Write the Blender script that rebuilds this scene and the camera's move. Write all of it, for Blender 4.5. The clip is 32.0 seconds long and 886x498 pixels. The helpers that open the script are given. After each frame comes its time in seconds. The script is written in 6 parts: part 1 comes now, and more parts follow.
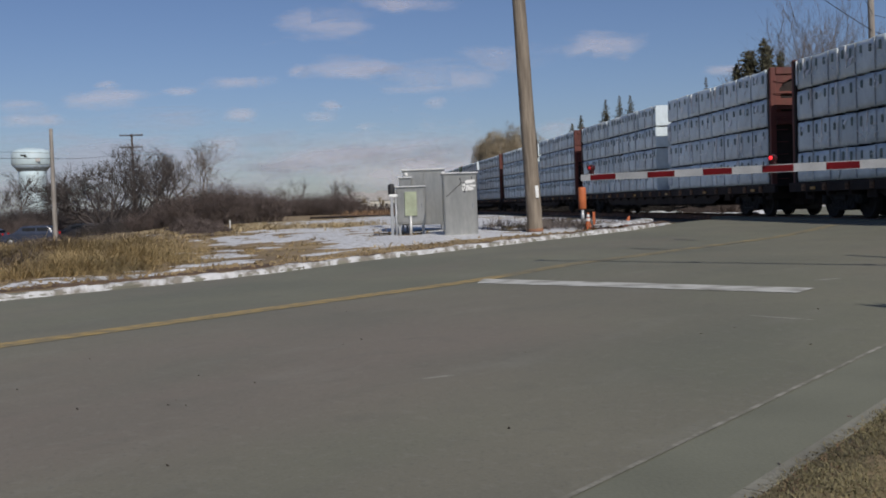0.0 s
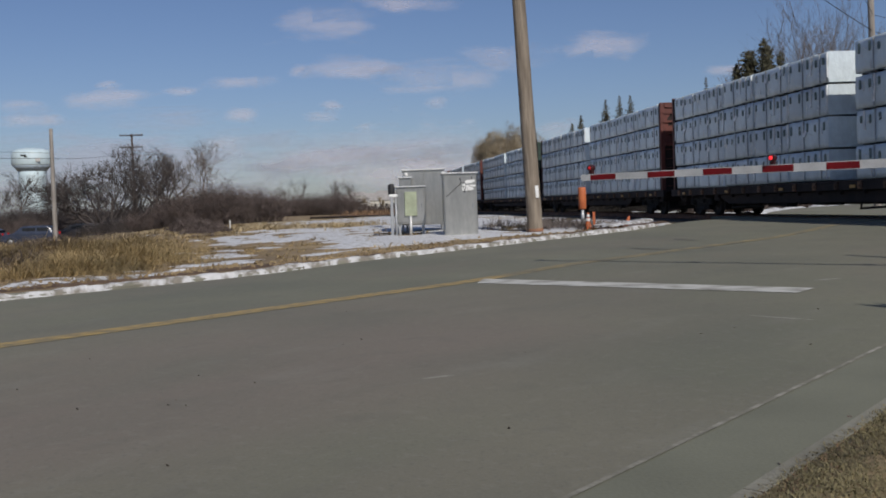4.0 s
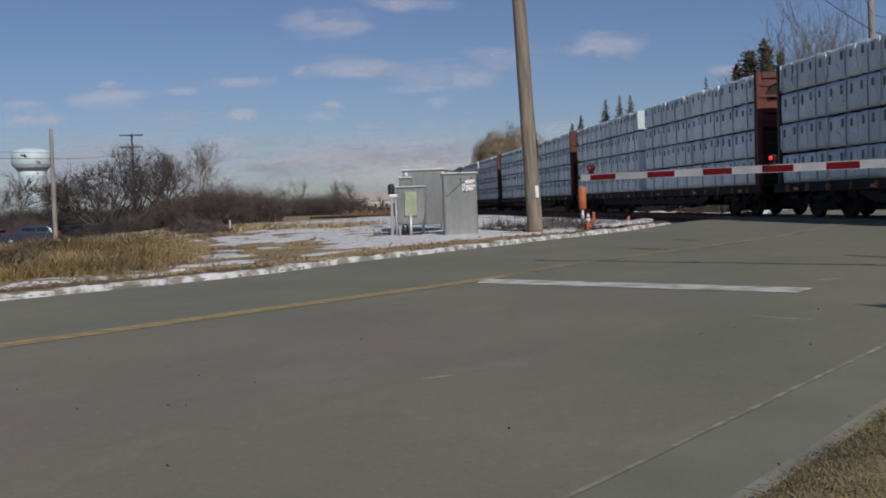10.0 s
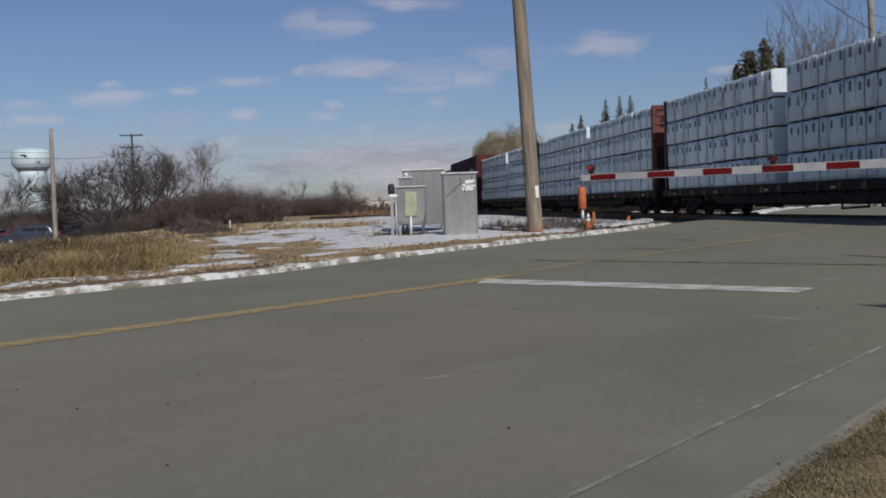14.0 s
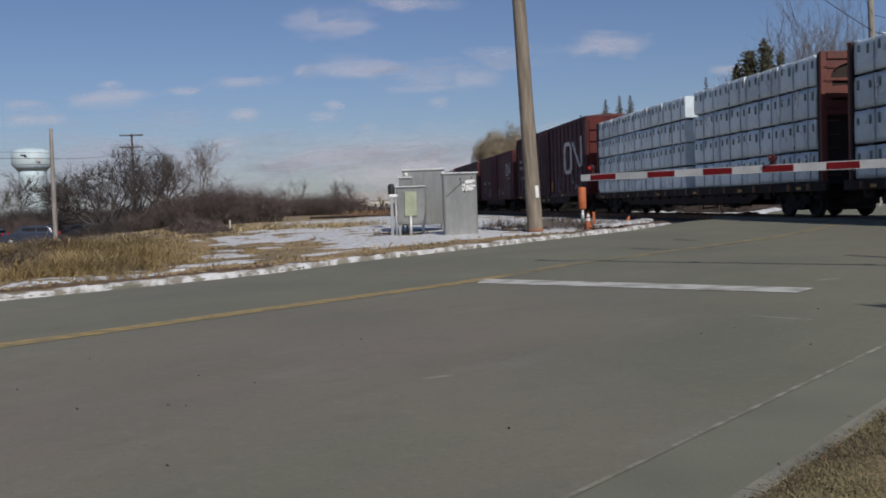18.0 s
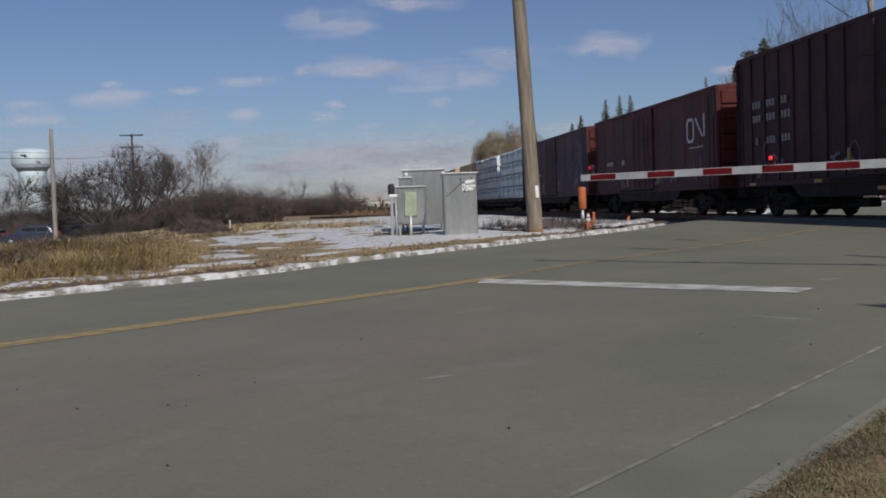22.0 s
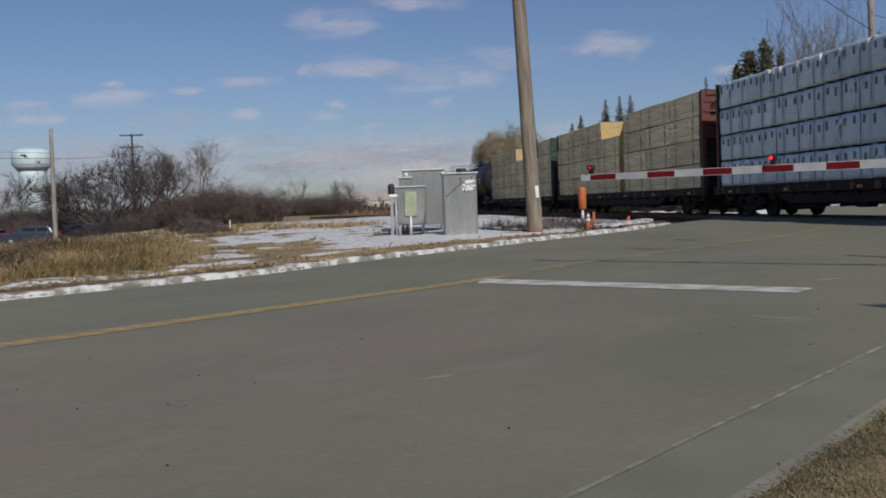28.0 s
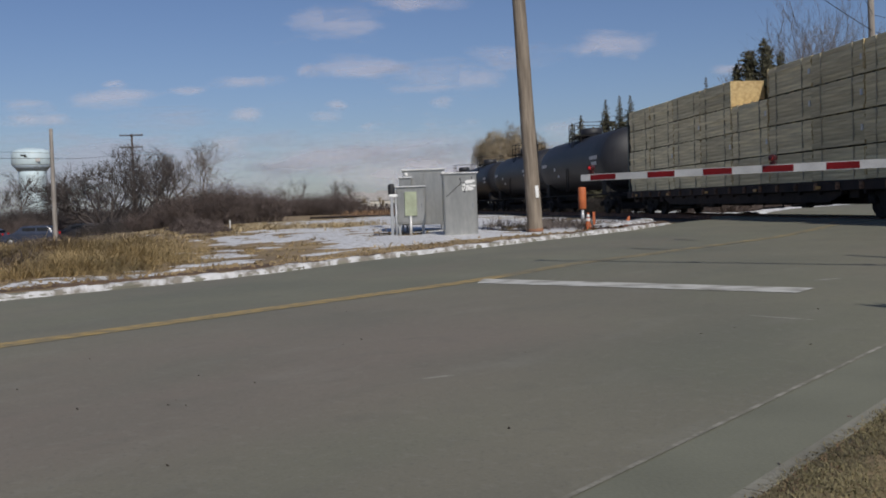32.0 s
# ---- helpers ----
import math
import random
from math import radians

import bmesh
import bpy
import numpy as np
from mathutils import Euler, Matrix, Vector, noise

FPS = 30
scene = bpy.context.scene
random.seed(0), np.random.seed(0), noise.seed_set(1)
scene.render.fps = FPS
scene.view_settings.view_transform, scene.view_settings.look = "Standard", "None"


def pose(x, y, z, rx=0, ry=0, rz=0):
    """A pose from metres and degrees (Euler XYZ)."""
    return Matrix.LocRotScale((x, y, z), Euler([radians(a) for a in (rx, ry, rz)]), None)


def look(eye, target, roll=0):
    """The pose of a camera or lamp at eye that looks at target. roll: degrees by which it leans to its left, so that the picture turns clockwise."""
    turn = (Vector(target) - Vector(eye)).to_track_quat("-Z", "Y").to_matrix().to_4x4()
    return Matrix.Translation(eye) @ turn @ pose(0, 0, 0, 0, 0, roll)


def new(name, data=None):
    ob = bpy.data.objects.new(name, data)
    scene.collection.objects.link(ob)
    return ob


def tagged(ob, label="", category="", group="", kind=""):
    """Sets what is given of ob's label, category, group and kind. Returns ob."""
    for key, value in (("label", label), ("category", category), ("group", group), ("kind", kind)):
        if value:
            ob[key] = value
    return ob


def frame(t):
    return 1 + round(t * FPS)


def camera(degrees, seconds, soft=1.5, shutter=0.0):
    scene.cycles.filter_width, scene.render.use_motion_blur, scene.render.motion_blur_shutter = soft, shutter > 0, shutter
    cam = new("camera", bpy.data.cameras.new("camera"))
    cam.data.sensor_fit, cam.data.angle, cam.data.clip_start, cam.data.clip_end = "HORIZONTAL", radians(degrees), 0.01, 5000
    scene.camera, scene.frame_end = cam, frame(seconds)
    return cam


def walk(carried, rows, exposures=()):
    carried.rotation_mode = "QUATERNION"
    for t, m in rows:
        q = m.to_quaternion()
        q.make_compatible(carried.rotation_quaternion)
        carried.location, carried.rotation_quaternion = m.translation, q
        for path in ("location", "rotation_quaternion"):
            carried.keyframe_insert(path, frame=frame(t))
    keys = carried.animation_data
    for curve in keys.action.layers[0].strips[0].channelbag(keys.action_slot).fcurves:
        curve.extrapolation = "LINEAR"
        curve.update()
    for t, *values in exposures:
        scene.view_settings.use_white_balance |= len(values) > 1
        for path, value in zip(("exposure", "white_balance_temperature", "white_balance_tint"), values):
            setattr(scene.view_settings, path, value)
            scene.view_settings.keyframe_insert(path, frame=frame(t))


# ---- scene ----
EYE_Z = 1.0
ROLL, PITCH = 2.0, 2.63
cam = camera(49.03, 32.0, soft=1.8)
SHOT = pose(0, 0, EYE_Z, 90 - PITCH, 0, 0) @ pose(0, 0, 0, 0, 0, -ROLL)
walk(cam, [(0, SHOT), (32.0, SHOT)],
     [(0, 0.04), (4.0, 0.03), (6.0, -0.08), (7.0, -0.12), (8.0, -0.12), (9.0, -0.06), (10.0, -0.04), (11.0, 0.03), (18.0, 0.03), (20.0, 0.0), (25.0, 0.0), (28.0, 0.03), (32.0, 0.04)])

# ---- light ----
SUN_EL, SUN_DIR = radians(39.5), Vector((0.368, -0.930))
world = bpy.data.worlds.new("sky")
scene.world = world
world.use_nodes = True
wn = world.node_tree
sky = wn.nodes.new("ShaderNodeTexSky")
sky.sky_type, sky.sun_disc = "NISHITA", False
sky.sun_elevation, sky.sun_rotation = SUN_EL, math.atan2(SUN_DIR.x, SUN_DIR.y)
sky.air_density, sky.dust_density, sky.ozone_density, sky.altitude = 1.0, 0.8, 2.6, 250
cool = wn.nodes.new("ShaderNodeMix")
cool.data_type, cool.blend_type = "RGBA", "MULTIPLY"
cool.inputs[0].default_value, cool.inputs[7].default_value = 1.0, (0.888, 0.921, 1.122, 1)
wn.links.new(sky.outputs[0], cool.inputs[6])
wn.links.new(cool.outputs[2], wn.nodes["Background"].inputs[0])
wn.nodes["Background"].inputs[1].default_value = 0.0595
sun = new("sun", bpy.data.lights.new("sun", "SUN"))
sun.data.energy, sun.data.angle, sun.data.color = 3.5, radians(0.55), (1.0, 0.95, 0.87)
sun_at = Vector((SUN_DIR.x * math.cos(SUN_EL), SUN_DIR.y * math.cos(SUN_EL), math.sin(SUN_EL)))
sun.matrix_world = look(sun_at * 100, (0, 0, 0))


# ---- materials ----
def material(name, colour, other=None, scale=3.0, rough=0.8, metal=0.0, bump=0.2, bump_scale=40.0, detail=6.0, island=0.0, per_object=0.0,
             stretch=(1, 1, 1), streak=None, low=0.35, high=0.65, spec=0.4):
    """A surface with two colours mixed by broad and fine noise, fine relief, and chance variation from piece to piece."""
    m = bpy.data.materials.new(name)
    m.use_nodes = True
    n, k = m.node_tree.nodes, m.node_tree.links
    b = n["Principled BSDF"]
    b.inputs["Roughness"].default_value, b.inputs["Metallic"].default_value = rough, metal
    b.inputs["Specular IOR Level"].default_value = spec
    co = n.new("ShaderNodeTexCoord")
    mp = n.new("ShaderNodeMapping")
    mp.inputs["Scale"].default_value = stretch
    k.new(co.outputs["Object"], mp.inputs[0])
    big = n.new("ShaderNodeTexNoise")
    big.inputs["Scale"].default_value, big.inputs["Detail"].default_value = scale, detail
    k.new(mp.outputs[0], big.inputs["Vector"])
    ramp = n.new("ShaderNodeValToRGB")
    other = other or tuple(c * 0.72 for c in colour)
    ramp.color_ramp.elements[0].position, ramp.color_ramp.elements[1].position = low, high
    ramp.color_ramp.elements[0].color, ramp.color_ramp.elements[1].color = (*other, 1), (*colour, 1)
    k.new(big.outputs[0], ramp.inputs[0])
    tint = ramp.outputs[0]
    fine = n.new("ShaderNodeTexNoise")
    fine.inputs["Scale"].default_value, fine.inputs["Detail"].default_value = bump_scale, 5.0
    k.new(mp.outputs[0], fine.inputs["Vector"])
    hsv = n.new("ShaderNodeHueSaturation")
    span = n.new("ShaderNodeMapRange")
    span.inputs["To Min"].default_value, span.inputs["To Max"].default_value = 0.82, 1.18
    k.new(fine.outputs[0], span.inputs[0])
    k.new(span.outputs[0], hsv.inputs["Value"])
    k.new(tint, hsv.inputs["Color"])
    tint = hsv.outputs[0]
    for amount, node, socket in ((per_object, "ShaderNodeObjectInfo", "Random"), (island, "ShaderNodeNewGeometry", "Random Per Island")):
        if amount:
            src = n.new(node)
            rng = n.new("ShaderNodeMapRange")
            rng.inputs["To Min"].default_value, rng.inputs["To Max"].default_value = 1 - amount, 1 + amount
            k.new(src.outputs[socket], rng.inputs[0])
            vary = n.new("ShaderNodeHueSaturation")
            k.new(rng.outputs[0], vary.inputs["Value"])
            k.new(tint, vary.inputs["Color"])
            tint = vary.outputs[0]
    if streak:
        # rain streaks and rust running down
        mp2 = n.new("ShaderNodeMapping")
        mp2.inputs["Scale"].default_value = (3.0, 3.0, 0.18)
        k.new(co.outputs["Object"], mp2.inputs[0])
        st = n.new("ShaderNodeTexNoise")
        st.inputs["Scale"].default_value, st.inputs["Detail"].default_value = 2.2, 5.0
        k.new(mp2.outputs[0], st.inputs["Vector"])
        r2 = n.new("ShaderNodeMapRange")
        r2.inputs["From Min"].default_value, r2.inputs["From Max"].default_value, r2.inputs["To Max"].default_value = 0.5, 0.8, 0.7
        k.new(st.outputs[0], r2.inputs[0])
        mx = n.new("ShaderNodeMix")
        mx.data_type = "RGBA"
        k.new(r2.outputs[0], mx.inputs[0])
        k.new(tint, mx.inputs[6])
        mx.inputs[7].default_value = (*streak, 1)
        tint = mx.outputs[2]
    k.new(tint, b.inputs["Base Color"])
    if bump:
        bp = n.new("ShaderNodeBump")
        bp.inputs["Strength"].default_value, bp.inputs["Distance"].default_value = bump, 0.02
        k.new(fine.outputs[0], bp.inputs["Height"])
        k.new(bp.outputs[0], b.inputs["Normal"])
    return m


M_ROAD = material("worn_concrete_road", (0.163, 0.160, 0.114), (0.130, 0.131, 0.096), scale=0.35, rough=0.85, bump=0.12, bump_scale=60, detail=10)


def add_road_wear(m):
    """Rusty staining along the middle of the near lane, soft broad blotches, faint scuffs and a fine sandy grain."""
    n, k = m.node_tree.nodes, m.node_tree.links
    b = n["Principled BSDF"]
    tint = b.inputs["Base Color"].links[0].from_socket
    co = n.new("ShaderNodeTexCoord")
    spin = n.new("ShaderNodeMapping")
    spin.inputs["Rotation"].default_value = (0, 0, radians(39.27))
    k.new(co.outputs["Object"], spin.inputs[0])
    axes = n.new("ShaderNodeSeparateXYZ")
    k.new(spin.outputs[0], axes.inputs[0])

    def ranged(source, lo, hi, top, low=0.0):
        rg = n.new("ShaderNodeMapRange")
        rg.interpolation_type = "SMOOTHSTEP"
        rg.inputs["From Min"].default_value, rg.inputs["From Max"].default_value = lo, hi
        rg.inputs["To Min"].default_value, rg.inputs["To Max"].default_value = low, top
        k.new(source, rg.inputs[0])
        return rg.outputs[0]

    def times(p, q):
        mu = n.new("ShaderNodeMath")
        mu.operation = "MULTIPLY"
        k.new(p, mu.inputs[0])
        k.new(q, mu.inputs[1])
        return mu.outputs[0]

    lane = times(ranged(axes.outputs[0], -8.4, -5.6, 1.0), ranged(axes.outputs[0], -4.4, -2.4, 0.0, 1.0))
    lane = times(lane, ranged(axes.outputs[1], 7.0, 11.0, 0.15, 1.0))
    for stretch, size, colour, lo, hi, amount, mask in (((0.8, 0.5, 1), 0.30, (0.181, 0.145, 0.122), 0.34, 0.62, 0.62, lane), ((1.1, 0.5, 1), 0.4, (0.172, 0.146, 0.118), 0.44, 0.66, 0.36, None),
                                                        ((1.2, 0.4, 1), 0.7, (0.112, 0.115, 0.090), 0.48, 0.74, 0.38, None), ((1.6, 0.6, 1), 1.5, (0.205, 0.200, 0.165), 0.54, 0.76, 0.32, None),
                                                        ((1, 0.7, 1), 4.5, (0.115, 0.108, 0.088), 0.52, 0.74, 0.36, None), ((1, 1, 1), 13.0, (0.205, 0.196, 0.158), 0.52, 0.72, 0.34, None),
                                                        ((1, 1, 1), 31.0, (0.10, 0.098, 0.082), 0.54, 0.70, 0.42, None), ((1, 1, 1), 75.0, (0.235, 0.226, 0.19), 0.58, 0.72, 0.45, None)):
        mp = n.new("ShaderNodeMapping")
        mp.inputs["Scale"].default_value = stretch
        k.new(spin.outputs[0], mp.inputs[0])
        no = n.new("ShaderNodeTexNoise")
        no.inputs["Scale"].default_value, no.inputs["Detail"].default_value = size, 8.0
        k.new(mp.outputs[0], no.inputs["Vector"])
        share = ranged(no.outputs[0], lo, hi, amount)
        if mask is not None:
            share = times(share, mask)
        mx = n.new("ShaderNodeMix")
        mx.data_type = "RGBA"
        k.new(share, mx.inputs[0])
        k.new(tint, mx.inputs[6])
        mx.inputs[7].default_value = (*colour, 1)
        tint = mx.outputs[2]
    k.new(tint, b.inputs["Base Color"])


add_road_wear(M_ROAD)
M_GUTTER = material("gutter_concrete", (0.166, 0.168, 0.125), (0.132, 0.134, 0.10), scale=1.1, rough=0.9, bump=0.12, bump_scale=60)
M_KERB = material("kerb_concrete", (0.24, 0.232, 0.188), (0.165, 0.157, 0.125), scale=2.5, rough=0.9, bump=0.4, bump_scale=50)
M_JOINT = material("pale_joint_grit", (0.31, 0.297, 0.255), (0.165, 0.157, 0.125), scale=7, rough=0.95, low=0.46, high=0.66)
M_SCUFF = material("pale_road_scuff", (0.29, 0.28, 0.245), (0.21, 0.203, 0.172), scale=14, rough=0.95, low=0.42, high=0.6)
M_TAR = material("black_crack_sealer", (0.035, 0.035, 0.035), rough=0.6)
M_YELLOW = material("worn_yellow_paint", (0.37, 0.265, 0.10), (0.20, 0.165, 0.098), scale=6.5, rough=0.75, bump_scale=60, low=0.36, high=0.62)
M_YELLOW_FAINT = material("worn_off_yellow_paint", (0.27, 0.215, 0.105), (0.155, 0.142, 0.102), scale=2.2, rough=0.8, bump_scale=60, low=0.4, high=0.7)
M_WHITEPAINT = material("worn_white_paint", (0.47, 0.465, 0.43), (0.25, 0.24, 0.21), scale=3.4, rough=0.75, bump_scale=60, low=0.35, high=0.55)
M_SOIL = material("dry_turf_soil", (0.29, 0.215, 0.12), (0.16, 0.115, 0.065), scale=0.7, rough=0.95, bump=0.8, bump_scale=9, detail=10)
M_WET = material("wet_brown_soil", (0.135, 0.085, 0.048), (0.070, 0.045, 0.028), scale=4, rough=0.75, bump=1.0, bump_scale=20)
M_SNOW = material("old_snow", (0.57, 0.575, 0.585), (0.31, 0.29, 0.26), scale=9, low=0.30, high=0.52, rough=0.6, bump=0.8, bump_scale=18)
M_SLUSH = material("dirty_ploughed_snow", (0.56, 0.56, 0.565), (0.22, 0.20, 0.17), scale=4.5, detail=9, low=0.41, high=0.56, rough=0.6, bump=0.9, bump_scale=24)
M_BALLAST = material("grey_ballast", (0.085, 0.078, 0.07), (0.04, 0.036, 0.033), scale=5, rough=0.95, bump=1.0, bump_scale=22, spec=0.25)
M_RUST = material("rail_rust", (0.20, 0.09, 0.045), (0.11, 0.05, 0.03), scale=4, rough=0.8)
M_TIE = material("creosoted_tie", (0.075, 0.06, 0.048), (0.04, 0.032, 0.027), scale=6, rough=0.9, stretch=(1, 6, 6), spec=0.25)
M_POLE = material("weathered_pole_wood", (0.27, 0.225, 0.175), (0.15, 0.122, 0.095), scale=5, rough=0.9, bump=0.7, bump_scale=18, stretch=(3, 3, 0.25), detail=8)
M_POLE_GREY = material("grey_pole_wood", (0.30, 0.275, 0.25), (0.19, 0.17, 0.15), scale=4, rough=0.9, stretch=(3, 3, 0.25))
M_ALU = material("dull_aluminium", (0.47, 0.465, 0.435), (0.37, 0.37, 0.35), scale=1.4, rough=0.33, metal=0.85, bump=0.06, bump_scale=9, stretch=(1.6, 1.6, 0.5), streak=(0.33, 0.33, 0.31))
M_ALU_TRIM = material("aluminium_trim", (0.72, 0.72, 0.71), rough=0.45, metal=0.35, bump=0.05)
M_STEEL = material("galvanised_steel", (0.42, 0.43, 0.44), (0.32, 0.33, 0.34), scale=6, rough=0.5, metal=0.6)
M_PANEL = material("pale_green_panel", (0.36, 0.40, 0.28), rough=0.6)
M_STICKER = material("white_sticker", (0.8, 0.8, 0.78), rough=0.6, bump=0)
M_ORANGE = material("faded_orange_plastic", (0.50, 0.145, 0.05), (0.40, 0.105, 0.04), scale=4, rough=0.6)
M_FADED = material("faded_orange_spray", (0.30, 0.145, 0.08), (0.20, 0.115, 0.075), scale=7, rough=0.85)
M_GATE_WHITE = material("gate_white", (0.43, 0.435, 0.44), (0.33, 0.335, 0.34), scale=3, rough=0.45)
M_GATE_RED = material("gate_red", (0.150, 0.007, 0.010), (0.105, 0.006, 0.008), scale=4, rough=0.5, spec=0.2)
M_BLACK = material("black_paint", (0.02, 0.02, 0.022), rough=0.6)
M_RUBBER = material("black_rubber", (0.02, 0.02, 0.02), rough=0.8)
M_WRAP = material("white_lumber_wrap", (0.615, 0.685, 0.72), (0.50, 0.565, 0.60), scale=1.5, rough=0.34, bump=1.0, bump_scale=8, per_object=0.11, stretch=(1, 1, 0.6))
M_WRAP_EDGE = material("white_tape_and_fold_glint", (0.88, 0.88, 0.87), rough=0.35)
M_MARK = material("grey_green_print", (0.12, 0.165, 0.16), (0.20, 0.245, 0.24), scale=8, rough=0.6)
M_DUNNAGE = material("dark_dunnage", (0.10, 0.085, 0.07), rough=0.9)
M_BOARD = material("weathered_boards", (0.76, 0.665, 0.43), (0.47, 0.40, 0.255), scale=1.6, rough=0.85, bump=0.9, bump_scale=7, per_object=0.14, stretch=(0.35, 1, 7), detail=8)
M_BOARD_END = material("fresh_cut_ends", (0.50, 0.37, 0.18), (0.36, 0.25, 0.115), scale=9, rough=0.8, bump=0.6, bump_scale=16)
M_CAR_RED = material("oxide_red_steel", (0.14, 0.039, 0.03), (0.085, 0.028, 0.023), scale=1.3, rough=0.65, streak=(0.10, 0.045, 0.03), per_object=0.06)
M_SILL = material("grimy_brown_sill", (0.042, 0.031, 0.030), (0.025, 0.021, 0.021), scale=2, rough=0.9, spec=0.25)
M_END = material("dark_oxide_end_steel", (0.110, 0.024, 0.021), (0.06, 0.017, 0.016), scale=1.3, rough=0.75, spec=0.2, streak=(0.045, 0.018, 0.016))
M_CAR_GREEN = material("dark_green_steel", (0.036, 0.066, 0.050), (0.026, 0.047, 0.037), scale=1.3, rough=0.65, streak=(0.03, 0.04, 0.035))
M_WINCH = material("rusty_winch_steel", (0.20, 0.115, 0.065), (0.07, 0.042, 0.03), scale=9, rough=0.85, per_object=0.5)
M_DECK = material("grimy_deck_shaded_plate_steel", (0.040, 0.029, 0.026), (0.023, 0.019, 0.018), scale=2, rough=0.85, spec=0.25)
M_UNDER = material("black_grimy_steel", (0.027, 0.025, 0.024), (0.017, 0.016, 0.016), scale=3, rough=0.85, spec=0.25)
M_BOX = material("boxcar_brown", (0.088, 0.042, 0.050), (0.058, 0.031, 0.040), scale=0.8, spec=0.15, rough=0.7, streak=(0.045, 0.02, 0.021), detail=8)
M_BOX2 = material("boxcar_oxide", (0.104, 0.043, 0.050), (0.072, 0.034, 0.042), scale=0.8, spec=0.15, rough=0.7, streak=(0.06, 0.018, 0.02), detail=8)
M_BOX3 = material("boxcar_dark_plum", (0.105, 0.066, 0.082), (0.070, 0.046, 0.060), scale=0.8, spec=0.2, rough=0.7, streak=(0.05, 0.03, 0.033), detail=8)
M_LOGO = material("weathered_white_lettering", (0.55, 0.54, 0.53), (0.42, 0.40, 0.39), scale=3, rough=0.7)
M_LETTER = material("faded_white_lettering", (0.36, 0.34, 0.34), (0.24, 0.22, 0.22), scale=5, rough=0.7)
M_CHALK = material("pale_spray_paint", (0.20, 0.205, 0.24), (0.115, 0.11, 0.13), scale=3, rough=0.7)
M_AMBER = material("amber_reflector", (0.50, 0.27, 0.05), rough=0.4)
M_TANK = material("black_tank_paint", (0.022, 0.023, 0.028), (0.015, 0.015, 0.019), scale=1.2, rough=0.55, streak=(0.03, 0.029, 0.03))
M_WHEEL = material("rusty_wheel_steel", (0.036, 0.029, 0.025), (0.022, 0.019, 0.017), scale=5, rough=0.8, metal=0.1, spec=0.25)
M_BARK = material("grey_brown_bark", (0.17, 0.145, 0.125), (0.11, 0.092, 0.08), scale=5, rough=0.95, stretch=(3, 3, 0.6), island=0.2)
M_DARK_TWIG = material("dark_wet_twigs", (0.080, 0.067, 0.063), (0.048, 0.041, 0.039), scale=1, rough=0.95, island=0.25)
M_GREY_TWIG = material("grey_twigs", (0.150, 0.125, 0.112), (0.095, 0.080, 0.072), scale=1, rough=0.95, island=0.25)
M_TWIG = material("reddish_twigs", (0.118, 0.092, 0.083), (0.080, 0.062, 0.056), scale=1, rough=0.95, island=0.3)
M_BUD = material("budding_twigs", (0.30, 0.245, 0.165), (0.21, 0.17, 0.115), scale=1, rough=0.95, island=0.25)
M_NEEDLE = material("pine_needles", (0.088, 0.082, 0.046), (0.044, 0.043, 0.026), scale=1.2, rough=0.8, island=0.35)
M_GRASS = material("golden_dead_grass", (0.42, 0.305, 0.145), (0.19, 0.145, 0.072), scale=0.9, rough=0.85, island=0.45)
M_STRAW = material("pale_straw_grass", (0.46, 0.37, 0.225), (0.30, 0.235, 0.135), scale=0.8, rough=0.85, island=0.3)
M_RUSSET = material("russet_dead_grass", (0.22, 0.135, 0.078), (0.12, 0.075, 0.045), scale=0.8, rough=0.9, island=0.4)
M_TURF = material("dry_lawn_blades", (0.225, 0.19, 0.095), (0.105, 0.09, 0.047), scale=2.5, rough=0.85, island=0.35)
M_RED_LAMP = material("red_lamp_glass", (0.5, 0.02, 0.02), rough=0.25)


def glow(name, colour, power):
    m = bpy.data.materials.new(name)
    m.use_nodes = True
    b = m.node_tree.nodes["Principled BSDF"]
    b.inputs["Base Color"].default_value = (*colour, 1)
    b.inputs["Emission Color"].default_value, b.inputs["Emission Strength"].default_value = (*colour, 1), power
    return m


M_LAMP_ON = glow("lit_red_lens", (1.0, 0.03, 0.04), 0.75)
M_LAMP_DIM = glow("glowing_red_lens", (0.6, 0.015, 0.02), 0.15)
M_LAMP_OFF = material("unlit_dark_lens", (0.03, 0.006, 0.008), rough=0.3, bump=0)


# ---- mesh helpers ----
def box(bm, lo, hi, bevel=0.0, mat=0):
    """A box from corner to corner, with rounded edges where bevel is given."""
    r = bmesh.ops.create_cube(bm, size=1.0)
    c = [(a + b) / 2 for a, b in zip(lo, hi)]
    d = [abs(b - a) for a, b in zip(lo, hi)]
    for v in r["verts"]:
        v.co = Vector((c[0] + v.co.x * d[0], c[1] + v.co.y * d[1], c[2] + v.co.z * d[2]))
    faces = {f for v in r["verts"] for f in v.link_faces}
    for f in faces:
        f.material_index = mat
    if bevel:
        edges = {e for f in faces for e in f.edges}
        bmesh.ops.bevel(bm, geom=list(edges), offset=bevel, segments=1, affect="EDGES", clamp_overlap=True)


